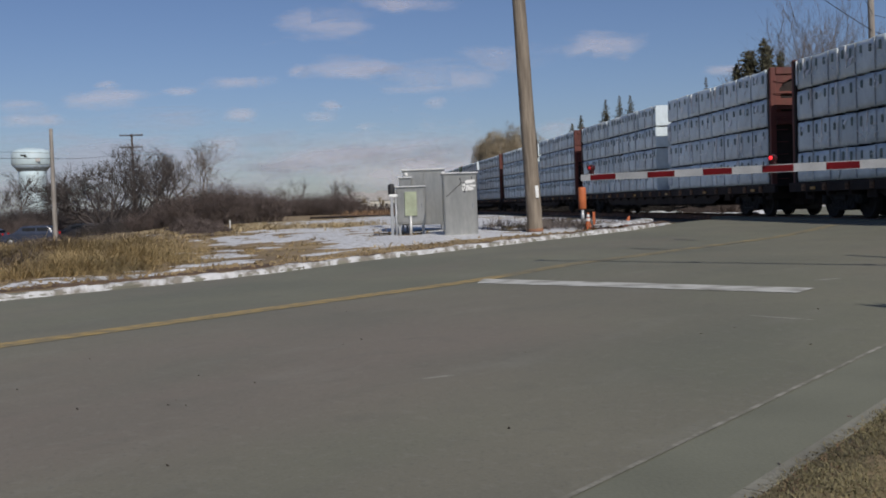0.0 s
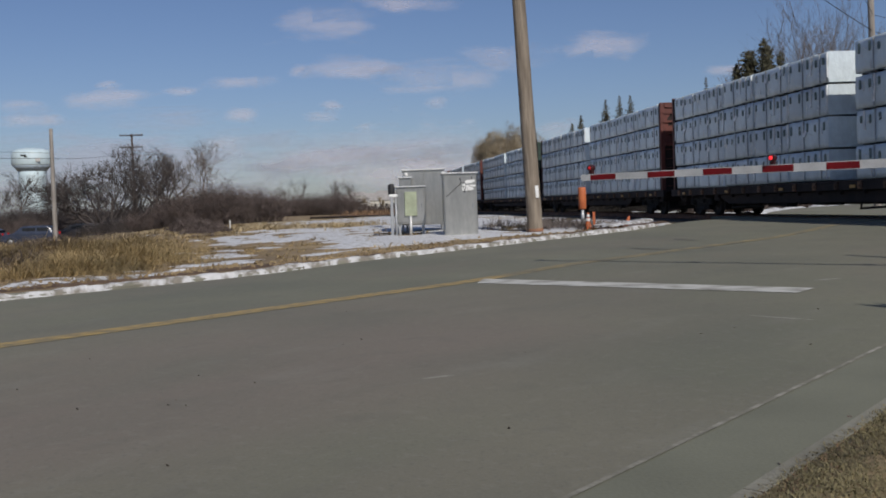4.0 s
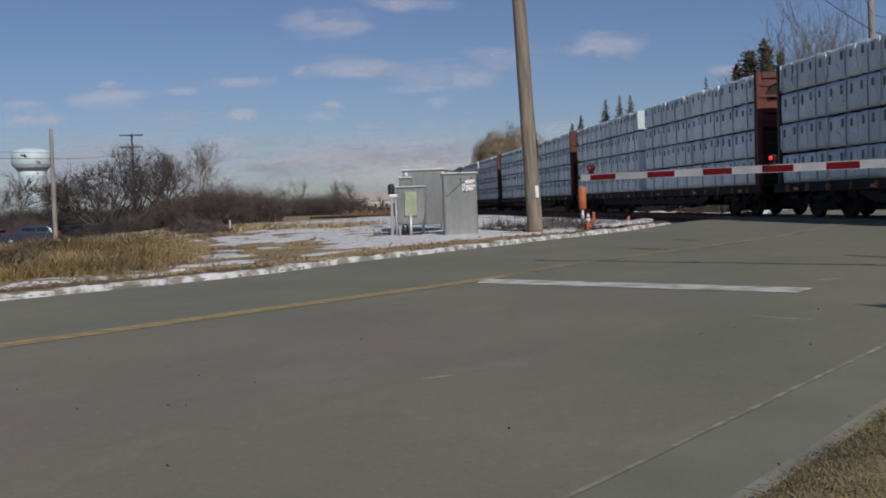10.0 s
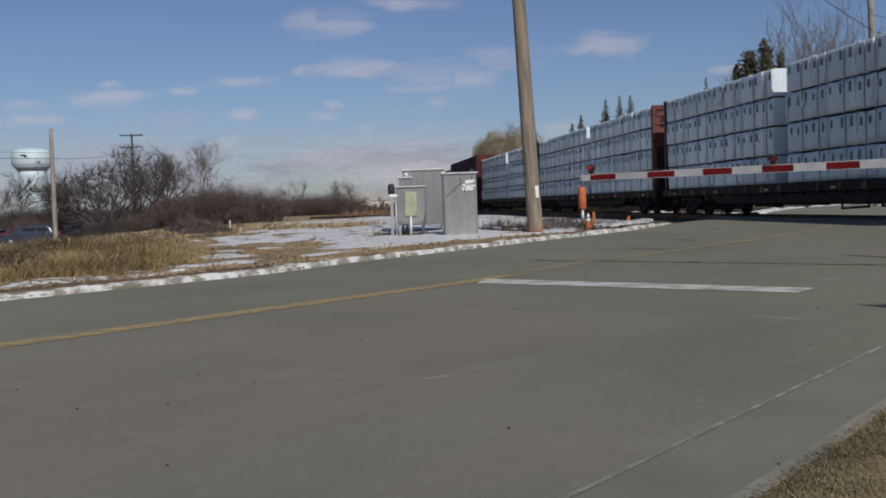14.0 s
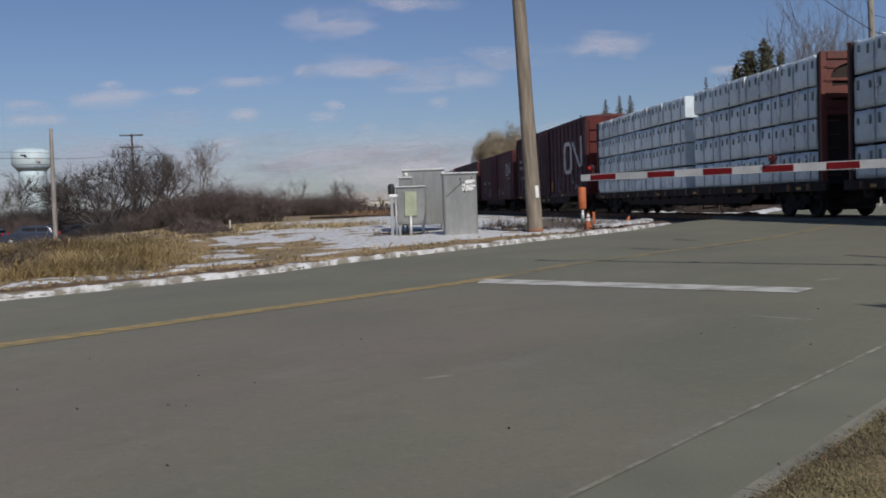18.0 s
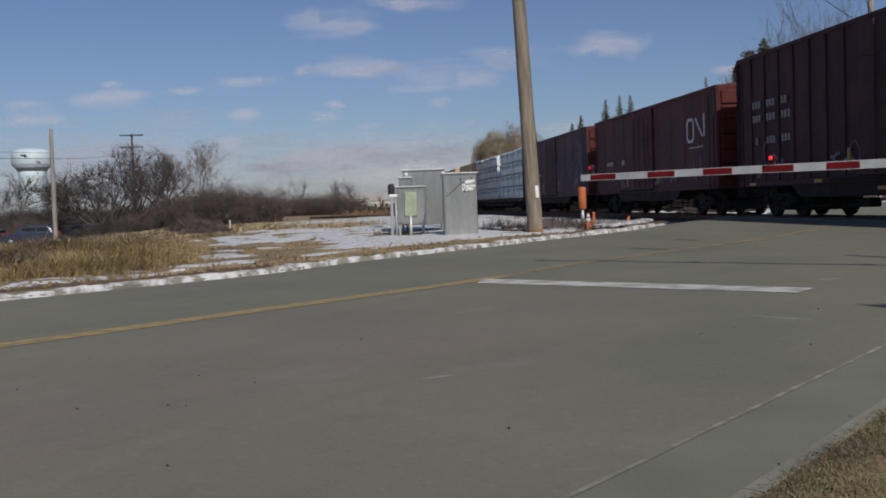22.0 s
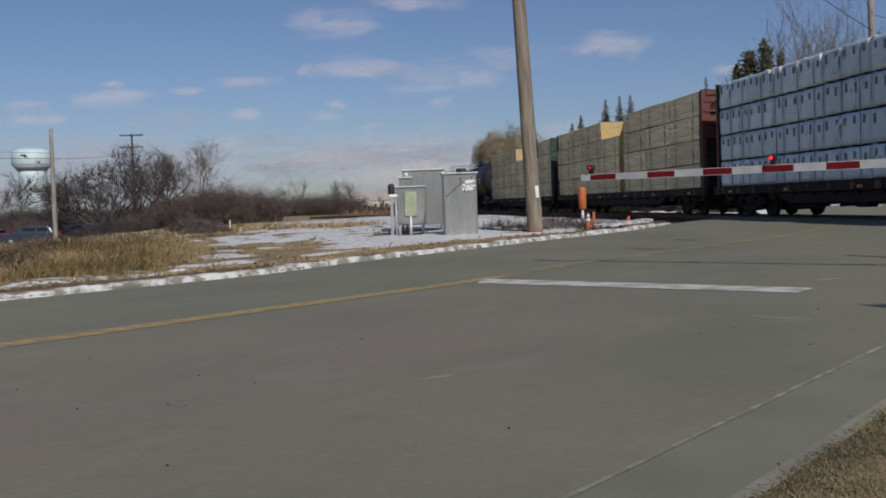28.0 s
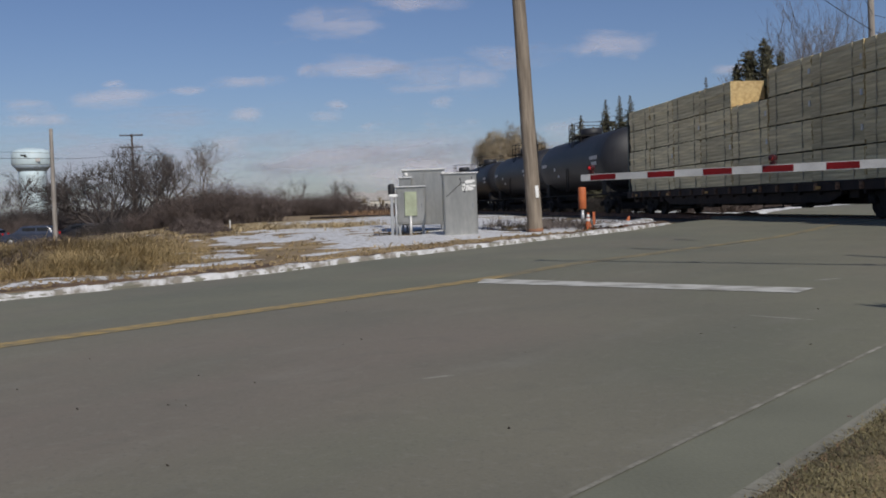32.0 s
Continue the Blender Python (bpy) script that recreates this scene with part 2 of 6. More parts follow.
def rod(bm, a, b, r0, r1=None, sides=8, mat=0, caps=True):
    """A tapered round bar from a to b."""
    a, b = Vector(a), Vector(b)
    r1 = r0 if r1 is None else r1
    turn = (b - a).to_track_quat("Z", "Y").to_matrix()
    rings = []
    for p, r in ((a, r0), (b, r1)):
        rings.append([bm.verts.new(p + turn @ Vector((r * math.cos(i * math.tau / sides), r * math.sin(i * math.tau / sides), 0))) for i in range(sides)])
    for i in range(sides):
        f = bm.faces.new((rings[0][i], rings[0][(i + 1) % sides], rings[1][(i + 1) % sides], rings[1][i]))
        f.material_index, f.smooth = mat, sides > 6
    if caps:
        bm.faces.new(rings[0][::-1]).material_index = mat
        bm.faces.new(rings[1]).material_index = mat


def spun(bm, profile, sides=24, axis="z", at=(0, 0, 0), mat=0):
    """A turned shape: profile of (radius, along)."""
    rings = []
    for r, h in profile:
        ring = []
        for i in range(sides):
            c, s = math.cos(i * math.tau / sides) * r, math.sin(i * math.tau / sides) * r
            p = {"z": (c, s, h), "x": (h, c, s), "y": (s, h, c)}[axis]
            ring.append(bm.verts.new(Vector(p) + Vector(at)))
        rings.append(ring)
    for a, b in zip(rings, rings[1:]):
        for i in range(sides):
            f = bm.faces.new((a[i], a[(i + 1) % sides], b[(i + 1) % sides], b[i]))
            f.material_index, f.smooth = mat, True
    bm.faces.new(rings[0][::-1]).material_index = mat
    bm.faces.new(rings[-1]).material_index = mat


def mesh_of(name, bm, *mats):
    me = bpy.data.meshes.new(name)
    bm.to_mesh(me)
    bm.free()
    for m in mats:
        me.materials.append(m)
    return me


def place(name, me, parent=None, m=None, label=""):
    """One mesh object, under a thing or under a part where parent is given."""
    ob = new(name, me)
    if parent is not None:
        ob.parent = parent
    if m is not None:
        ob.matrix_basis = m
    return tagged(ob, label)


def part(name, bm, mats, parent=None, label="", m=None):
    mats = mats if isinstance(mats, (list, tuple)) else (mats,)
    return place(name, mesh_of(name, bm, *mats), parent, m, label)


def thing(name, label, category, m=None, group=""):
    """An empty at a thing's base that carries its parts."""
    ob = new(name)
    ob.empty_display_size = 0.2
    if m is not None:
        ob.matrix_basis = m
    return tagged(ob, label, category, group)


def sheet(name, verts, faces, mats, kind="", label="", category="", smooth=False, indices=None):
    me = bpy.data.meshes.new(name)
    me.from_pydata([tuple(v) for v in verts], [], [tuple(f) for f in faces])
    for m in mats if isinstance(mats, (list, tuple)) else (mats,):
        me.materials.append(m)
    if indices is not None:
        me.polygons.foreach_set("material_index", indices)
    if smooth:
        me.polygons.foreach_set("use_smooth", [True] * len(me.polygons))
    me.update()
    return tagged(new(name, me), label, category, "", kind)


# ---- plan ----
# s runs along the road towards the crossing, o across it to the right; the track runs at an angle to both
ROAD_TURN = radians(39.27)
RD, RN = (math.sin(ROAD_TURN), math.cos(ROAD_TURN)), (math.cos(ROAD_TURN), -math.sin(ROAD_TURN))
TRACK_TURN = radians(-6.506)
TU, TN = (math.sin(TRACK_TURN), math.cos(TRACK_TURN)), (math.cos(TRACK_TURN), -math.sin(TRACK_TURN))
TRACK_OFF, RAIL_Z = 15.07, 0.24
LEFT_EDGE, CENTRE, GUTTER, KERB = -11.8, -7.61, -1.74, -1.252


def xy(s, o):
    return RD[0] * s + RN[0] * o, RD[1] * s + RN[1] * o


def so(x, y):
    return RD[0] * x + RD[1] * y, RN[0] * x + RN[1] * y


def smooth(a, b, v):
    v = min(1.0, max(0.0, (v - a) / (b - a)))
    return v * v * (3 - 2 * v)


def from_track(x, y):
    return TRACK_OFF - (x * TN[0] + y * TN[1])


def left_edge(s):
    return LEFT_EDGE - 1.6 * smooth(20.5, 31, s) - 1.7 * smooth(34, 41, s)


def road_z(x, y):
    s, o = so(x, y)
    tilt = min(1.0, max(0.0, (GUTTER - o) / 10.0))
    z = 0.05 * smooth(9.5, 12.5, s) * min(1.0, tilt * 1.7) + 0.13 * smooth(9.5, 24, s) * max(0.0, (CENTRE - o) / 4.2 if o < CENTRE else 0)
    near = smooth(6.0, 1.7, abs(from_track(x, y)))
    return z * (1 - near) + 0.19 * near


def bumpy(x, y, size):
    return noise.noise((x / size, y / size, 3.7))


def ground_z(x, y):
    """Turf, verge and track bed; a trench lies under the road."""
    s, o = so(x, y)
    if left_edge(s) - 0.1 < o < KERB + 0.06 and -80 < s < 140:
        return road_z(x, y) - 0.14
    far = math.hypot(x, y)
    if o > KERB:
        base = 0.045 + 0.06 * smooth(0.1, 3, o - KERB)
    else:
        e = left_edge(s) - o
        base = 0.07 + 0.09 * smooth(9, 22, s) * smooth(70, 25, far)
        base = base * smooth(60, 5, e) + 0.05 * smooth(2, 6, e) * smooth(60, 20, e)
    base += 0.05 * bumpy(x, y, 2.2) * smooth(0.2, 1.2, max(o - KERB, left_edge(s) - o)) + 0.10 * bumpy(x, y, 9) * smooth(14, 40, far) * smooth(6, 12, abs(from_track(x, y)))
    if o < KERB:
        # the car park and scrub beyond the tall grass lie lower
        base -= 1.3 * smooth(2.5, 21, -4.2 - 0.166 * (y - 14.3) - x) * smooth(8, 30, from_track(x, y)) * smooth(14, 26, y)
    if o < left_edge(s) and far < 120:
        # the verge falls away towards the track
        base -= (base - 0.0) * smooth(7.8, 4.2, abs(from_track(x, y))) * smooth(20, 24, s)
    # a shallow ditch behind the track
    base -= 0.4 * smooth(2.6, 4.2, -from_track(x, y)) * smooth(44, 50, x * TU[0] + y * TU[1]) * smooth(190, 150, far)
    dt = abs(from_track(x, y))
    if far < 170:
        bed = smooth(3.4, 1.9, dt)
        base = base * (1 - bed) + (RAIL_Z - 0.22) * bed
    return base


# ---- ground ----
def grid(name, us, vs, height, to_xy, mats, kind, label="", category=""):
    verts = []
    for u in us:
        for v in vs:
            x, y = to_xy(u, v)
            verts.append((x, y, height(x, y)))
    nv = len(vs)
    faces, ids = [], []
    for i in range(len(us) - 1):
        for j in range(nv - 1):
            faces.append((i * nv + j, (i + 1) * nv + j, (i + 1) * nv + j + 1, i * nv + j + 1))
    return sheet(name, verts, faces, mats, kind, label, category, True)


def steps(*runs):
    out = []
    for a, b, d in runs:
        n = max(1, round((b - a) / d))
        out += [a + (b - a) * i / n for i in range(n)]
    return out + [runs[-1][1]]


gs = steps((-3000, -200, 700), (-200, -12, 30), (-12, 0, 2), (0, 46, 0.5), (46, 110, 2), (110, 300, 20), (300, 3000, 540))
go = steps((-3000, -300, 540), (-300, -70, 20), (-70, -34, 2), (-34, -13.6, 0.5), (-13.6, -11.9, 0.15), (-11.9, -11.68, 0.11), (-11.68, KERB, 2.0),
           (KERB, KERB + 0.05, 0.05), (KERB + 0.05, KERB + 0.09, 0.04), (KERB + 0.09, 3, 0.25), (3, 20, 2), (20, 300, 35), (300, 3000, 540))
grid("ground", gs, go, ground_z, xy, M_SOIL, "structure", "dry brown winter turf and bare soil", "ground")

rs = steps((-70, -4, 3), (-4, 46, 0.5), (46, 130, 3))


def road_strip(name, o0, o1, n, mat, label, lift=0.0, category="road", s_list=None):
    verts, faces = [], []
    ss = s_list or rs
    for s in ss:
        a = o0(s) if callable(o0) else o0
        b = o1(s) if callable(o1) else o1
        for j in range(n + 1):
            x, y = xy(s, a + (b - a) * j / n)
            verts.append((x, y, road_z(x, y) + lift))
    for i in range(len(ss) - 1):
        for j in range(n):
            p = i * (n + 1) + j
            faces.append((p, p + n + 1, p + n + 2, p + 1))
    return sheet(name, verts, faces, mat, "structure", label, category, True)


road_strip("road", left_edge, GUTTER, 14, M_ROAD, "worn grey-brown concrete two-lane road rising to the railway crossing")
road_strip("gutter", GUTTER, KERB + 0.01, 2, M_GUTTER, "grey concrete gutter beside the road", 0.0, "gutter")
road_strip("gutter_joint", GUTTER - 0.014, GUTTER + 0.013, 1, M_JOINT, "pale gritty joint between road and gutter", 0.004, "joint")
for o in (CENTRE - 0.137, CENTRE + 0.008):
    road_strip("yellow_line", o, o + 0.135, 1, M_YELLOW, "worn faded yellow centre line on the road", 0.004, "road marking", steps((-60, -4, 4), (-4, 10.5, 0.5)))
    road_strip("yellow_line", o, o + 0.135, 1, M_YELLOW_FAINT, "almost worn-off yellow centre line near the crossing", 0.004, "road marking", steps((10.5, 24.5, 0.5)))
road_strip("stop_line", lambda s: -7.60 - 0.55 * (s - 10.1), lambda s: -3.36, 6, M_WHITEPAINT, "worn white stop line painted on the road", 0.006, "road marking",
           steps((9.62, 10.14, 0.13)))
# short sealed cracks
for s0, o0, o1, wd, slope in ((15.95, -8.68, -8.02, 0.09, 1.5), (18.85, -9.1, -8.6, 0.11, -1.0)):
    road_strip("sealed_crack", lambda s: o0 + (s - s0) * slope, lambda s: o1 + (s - s0) * slope * 1.5, 4, M_TAR, "short black tar-sealed crack in the road", 0.006, "crack", [s0, s0 + wd * 0.5, s0 + wd])


# pale scuffs scraped into the concrete
for s0, o0, ds, do, wd in ((4.21, -3.63, 0.19, 0.09, 0.024), (7.74, -3.10, -0.09, 0.55, 0.030), (10.97, -3.65, 0.36, 0.20, 0.05)):
    length = math.hypot(ds, do)
    px_, po = -do / length * wd, ds / length * wd
    verts = []
    for f in (0, 0.25, 0.5, 0.75, 1.0):
        half = math.sin(math.pi * (0.08 + 0.84 * f))
        for sg in (-1, 1):
            x, y = xy(s0 + ds * f + sg * px_ * half, o0 + do * f + sg * po * half)
            verts.append((x, y, road_z(x, y) + 0.0012))
    sheet("road_scuff", verts, [(2 * i, 2 * i + 2, 2 * i + 3, 2 * i + 1) for i in range(4)], M_SCUFF, "structure", "pale scuff scraped into the road", "scuff")


def kerb(name, o0, o1, z0, ss, edge, mat, label):
    """A kerb of separate poured lengths with a rounded top."""
    top = tagged(new(name), label, "kerb", "", "structure")
    for i in range(len(ss) - 1):
        a, b = ss[i], ss[i + 1] - 0.012
        bm = bmesh.new()
        rings = []
        for k in range(5):
            s = a + (b - a) * k / 4
            e = edge(s)
            x0, y0 = xy(s, e)
            base = road_z(x0, y0)
            ring = []
            for do, dz in ((o0, -0.2), (o0, z0 - 0.04), (o0 + (o1 - o0) * 0.22, z0), (o1, z0), (o1, -0.2)):
                x, y = xy(s, e + do)
                ring.append(bm.verts.new((x, y, base + dz)))
            rings.append(ring)
        for p, q in zip(rings, rings[1:]):
            for j in range(4):
                bm.faces.new((p[j], q[j], q[j + 1], p[j + 1]))
        bm.faces.new(rings[0][::-1])
        bm.faces.new(rings[-1])
        bmesh.ops.recalc_face_normals(bm, faces=bm.faces)
        part("kerb_stone", bm, mat, top)
    return top


kerb("kerb_right", 0.0, 0.09, 0.05, steps((-12, 36, 3.0)), lambda s: KERB, M_KERB, "worn grey concrete kerb beside dry turf")
kerb("kerb_left", 0.0, -0.16, 0.07, steps((-12, 23, 3.0)), left_edge, M_KERB, "low concrete kerb half buried in old snow")


# ---- railway track ----
BEND_FROM, BEND_RADIUS = 110.0, 450.0


def on_track(k):
    """Place and heading of the track k metres along it."""
    if k <= BEND_FROM:
        return Vector((TN[0] * TRACK_OFF + TU[0] * k, TN[1] * TRACK_OFF + TU[1] * k, RAIL_Z)), TRACK_TURN
    a = (k - BEND_FROM) / BEND_RADIUS
    p, _ = on_track(BEND_FROM)
    across, along = BEND_RADIUS * (1 - math.cos(a)), BEND_RADIUS * math.sin(a)
    return p + Vector((TN[0] * across + TU[0] * along, TN[1] * across + TU[1] * along, 0)), TRACK_TURN + a


def track_strip(name, offs, ks, mat, label, category, kind="structure"):
    verts, faces = [], []
    n = len(offs)
    for k in ks:
        p, h = on_track(k)
        for o, z in offs:
            verts.append((p.x + math.cos(h) * o, p.y - math.sin(h) * o, z + RAIL_Z))
    for i in range(len(ks) - 1):
        for j in range(n - 1):
            q = i * n + j
            faces.append((q, q + 1, q + n + 1, q + n))
    return sheet(name, verts, faces, mat, kind, label, category)


track_ks = steps((-60, 110, 5), (110, 480, 10))
CROSS_A, CROSS_B = 19.5, 33.5
for name, a, b in (("ballast_near", -60, CROSS_A), ("ballast_far", CROSS_B, 480)):
    track_strip("ballast", ((-2.6, -0.45), (-1.75, -0.17), (1.75, -0.17), (2.6, -0.45)), steps((a, min(b, 110), 4), (min(b, 110), b, 10)) if b > 110 else steps((a, b, 4)), M_BALLAST,
                "dirty grey crushed-stone ballast under the track", "ballast")
for off in (-0.7525, 0.7525):
    track_strip("rail", ((off - 0.07, -0.17), (off - 0.035, -0.02), (off - 0.035, 0), (off + 0.035, 0), (off + 0.035, -0.02), (off + 0.07, -0.17)), track_ks, M_RUST,
                "rusty steel rail with a worn top", "rail")
# crossing panels between and beside the rails
for o0, o1 in ((-1.55, -0.83), (-0.66, 0.66), (0.83, 1.55)):
    track_strip("crossing_panel", ((o0, -0.2), (o0, -0.015), (o1, -0.015), (o1, -0.2)), steps((CROSS_A, CROSS_B, 2)), M_GUTTER, "concrete crossing panel between the rails", "crossing panel")
bm = bmesh.new()
box(bm, (-1.3, -0.115, -0.18), (1.3, 0.115, 0.0), 0.01)
tie_mesh = mesh_of("tie", bm, M_TIE)
ties = tagged(new("ties"), "dark creosoted wooden railway ties in ballast", "railway ties", "", "structure")
for i in range(150):
    k = 34.0 + i * 0.54
    p, h = on_track(k)
    place("tie", tie_mesh, ties, Matrix.Translation((p.x, p.y, RAIL_Z - 0.155 + random.uniform(-0.01, 0.01))) @ Matrix.Rotation(-h + random.uniform(-0.02, 0.02), 4, "Z"))


# ---- train: parts shared by the cars; x points forward, the side seen is -y, z = 0 is the top of the rail ----
def wheelset_mesh():
    bm = bmesh.new()
    rod(bm, (0, -1.05, 0), (0, 1.05, 0), 0.075, sides=10)
    for side in (-1, 1):
        prof = [(0.10, 0.69), (0.16, 0.70), (0.17, 0.76), (0.36, 0.775), (0.385, 0.72), (0.485, 0.70), (0.485, 0.72), (0.458, 0.735), (0.45, 0.83), (0.385, 0.83), (0.36, 0.80), (0.17, 0.79), (0.16, 0.85), (0.10, 0.86)]
        spun(bm, [(r, side * h) for r, h in prof], 20, "y")
    return mesh_of("wheelset", bm, M_WHEEL)


def sideframe(bm):
    """One arched cast frame: top chord, sloping legs, bottom chord, journal boxes, springs."""
    box(bm, (-0.75, -0.09, 0.62), (0.75, 0.09, 0.74), 0.02)
    for sx in (-1, 1):
        rod(bm, (sx * 0.70, 0, 0.68), (sx * 0.34, 0, 0.28), 0.07, sides=6)
        rod(bm, (sx * 0.36, 0, 0.68), (sx * 0.30, 0, 0.28), 0.06, sides=6)
        box(bm, (sx * 0.889 - 0.15, -0.11, 0.40), (sx * 0.889 + 0.15, 0.11, 0.66), 0.03)
        rod(bm, (sx * 0.889, -0.14, 0.50), (sx * 0.889, 0, 0.50), 0.085, sides=8)
    box(bm, (-0.36, -0.10, 0.22), (0.36, 0.10, 0.32), 0.02)
    box(bm, (-0.60, -0.04, 0.25), (0.60, 0.04, 0.66), 0.02)
    for sx in (-0.16, 0, 0.16):
        rod(bm, (sx, 0, 0.3), (sx, 0, 0.56), 0.06, sides=8)
    box(bm, (-0.28, -0.13, 0.50), (0.28, 0.13, 0.63), 0.02)


bm = bmesh.new()
sideframe(bm)
frame_mesh = mesh_of("side_frame", bm, M_UNDER)
bm = bmesh.new()
box(bm, (-0.22, -1.1, 0.48), (0.22, 1.1, 0.70), 0.03)
box(bm, (-0.30, -0.5, 0.24), (0.30, 0.5, 0.52), 0.02)
truck_mesh = mesh_of("truck", bm, M_UNDER)
bm = bmesh.new()
box(bm, (-0.05, -0.75, 0.20), (0.05, 0.75, 0.56), 0.02)
beam_mesh = mesh_of("brake_beam", bm, M_UNDER)
wheel_mesh = wheelset_mesh()
WHEELS, CARS = [], []

bm = bmesh.new()
box(bm, (0, -0.09, 0.74), (0.62, 0.09, 0.92), 0.02)
box(bm, (0.55, -0.14, 0.70), (0.86, 0.14, 0.98), 0.05)
box(bm, (0.80, -0.02, 0.66), (0.95, 0.16, 0.98), 0.04)
rod(bm, (0.2, 0.35, 0.72), (0.75, 0.30, 0.38), 0.03, sides=6)
coupler_mesh = mesh_of("coupler", bm, M_UNDER)


def running_gear(car, truck_at, end_at):
    for sx in (-1, 1):
        t = place("truck", truck_mesh, car, pose(sx * truck_at, 0, 0), "cast steel truck with coil springs" if sx > 0 else "")
        for turn in (0, 180):
            place("side_frame", frame_mesh, t, pose(0, -1.0 if turn == 0 else 1.0, 0, 0, 0, turn))
        for bx in (-1.40, -0.36, 0.36, 1.40):
            place("brake_beam", beam_mesh, t, pose(bx, 0, 0))
        for ax in (-0.889, 0.889):
            w = place("wheelset", wheel_mesh, t)
            w.matrix_parent_inverse = Matrix.Translation((ax, 0, 0.458))
            WHEELS.append(w)
        place("coupler", coupler_mesh, car, pose(sx * end_at, 0, 0, 0, 0, 0 if sx > 0 else 180), "")


# ---- lumber bundles ----
TIER = 0.905
rng = random.Random(7)


def print_mesh(length, seed):
    """The row of printed marks on a wrapped pack."""
    r, bm = random.Random(seed + 500), bmesh.new()
    w, h = 1.24, TIER - 0.035
    count = max(2, round(length / 0.5))
    for i in range(count):
        x = -length / 2 + length * (i + 0.5) / count + r.uniform(-0.05, 0.05)
        z = h * 0.70 + r.uniform(-0.04, 0.04)
        hh = r.uniform(0.095, 0.14)
        y = -w + 0.008
        box(bm, (x - 0.048, y - 0.012, z - hh), (x + 0.048, y + 0.03, z + hh), 0.02)
    return mesh_of("print", bm, M_MARK)


def wrapped_bundle(length, seed, strip):
    """A plastic-wrapped pack of lumber: sagging cover, creases, printed marks in a row, a bright tape at one end."""
    r = random.Random(seed)
    bm = bmesh.new()
    nx, nz = max(6, int(length / 0.2)), 6
    w, h = 1.24, TIER - 0.062
    noise_at = lambda x, z: 0.012 * noise.noise((x * 1.7 + seed * 9.1, z * 2.3, 1.3)) + 0.009 * noise.noise((x * 6 + seed, z * 5, 8.1))
    cols = []
    for i in range(nx + 1):
        x = -length / 2 + length * i / nx
        col = []
        for j in range(nz + 1):
            z = h * j / nz
            out = noise_at(x, z) - (0.016 if j in (0, nz) else 0.0)
            top = (0.018 * noise.noise((x * 2.1, seed, 4.4)) if j == nz else 0)
            col.append(bm.verts.new((x, -w + 0.03 - out, z + top)))
        col.append(bm.verts.new((x, 0, h)))
        col.append(bm.verts.new((x, 0, 0)))
        cols.append(col)
    n = nz + 3
    for a, b in zip(cols, cols[1:]):
        for j in range(n):
            f = bm.faces.new((a[j], b[j], b[(j + 1) % n], a[(j + 1) % n]))
            f.smooth = j < nz
    bm.faces.new(cols[0][::-1])
    bm.faces.new(cols[-1])
    bmesh.ops.recalc_face_normals(bm, faces=bm.faces)
    # creases between the packs under one cover, their shade painted as darker grey bars
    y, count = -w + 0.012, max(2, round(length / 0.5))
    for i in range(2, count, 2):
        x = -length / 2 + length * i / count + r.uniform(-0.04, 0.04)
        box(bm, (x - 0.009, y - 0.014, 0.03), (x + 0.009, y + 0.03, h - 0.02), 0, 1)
    # torn flaps and tight folds, their glints painted in as a whiter colour
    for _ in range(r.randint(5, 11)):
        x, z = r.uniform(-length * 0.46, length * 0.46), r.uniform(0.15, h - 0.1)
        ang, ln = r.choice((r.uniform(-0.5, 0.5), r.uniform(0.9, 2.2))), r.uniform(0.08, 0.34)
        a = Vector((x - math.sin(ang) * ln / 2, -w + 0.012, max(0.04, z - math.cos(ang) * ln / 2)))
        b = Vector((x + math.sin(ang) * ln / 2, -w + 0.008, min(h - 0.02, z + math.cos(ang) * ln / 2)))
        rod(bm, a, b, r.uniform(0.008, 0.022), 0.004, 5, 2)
    for _ in range(r.choice((0, 1, 1, 2))):
        # a torn flap hanging loose
        x, z, q = r.uniform(-length * 0.4, length * 0.4), r.uniform(h * 0.55, h - 0.06), r.uniform(0.08, 0.2)
        corner = [(x - q * 0.5, -w + 0.02, z), (x + q * 0.5, -w + 0.02, z), (x + q * r.uniform(0.2, 0.7), -w - r.uniform(0.03, 0.07), z - q * r.uniform(0.8, 1.6)), (x - q * r.uniform(0.1, 0.5), -w - r.uniform(0.02, 0.05), z - q * r.uniform(0.6, 1.3))]
        front = [bm.verts.new(p) for p in corner]
        back = [bm.verts.new((p[0], p[1] + 0.012, p[2])) for p in corner]
        bm.faces.new(front).material_index = 2
        bm.faces.new(back[::-1]).material_index = 2
        for i in range(4):
            bm.faces.new((front[i], back[i], back[(i + 1) % 4], front[(i + 1) % 4])).material_index = 2
    for _ in range(r.randint(1, 3)):
        x = r.uniform(-length * 0.48, length * 0.48)
        box(bm, (x - 0.03, -w + 0.02, h - 0.01), (x + 0.03, -w + 0.14, h + 0.02), 0.008, 1)
    if strip:
        xs = r.uniform(-length * 0.4, length * 0.4)
        z = 0.05 + r.uniform(0, 0.3)
        for _ in range(4):
            z1 = min(h - 0.02, z + r.uniform(0.1, 0.25))
            xe = xs + r.uniform(-0.03, 0.03)
            rod(bm, (xs, -w + 0.012, z), (xe, -w + 0.010, z1), r.uniform(0.022, 0.044), r.uniform(0.014, 0.036), 5, 2)
            xs, z = xe, z1
        x = length / 2 * (1 if r.random() < 0.5 else -1) * 0.97
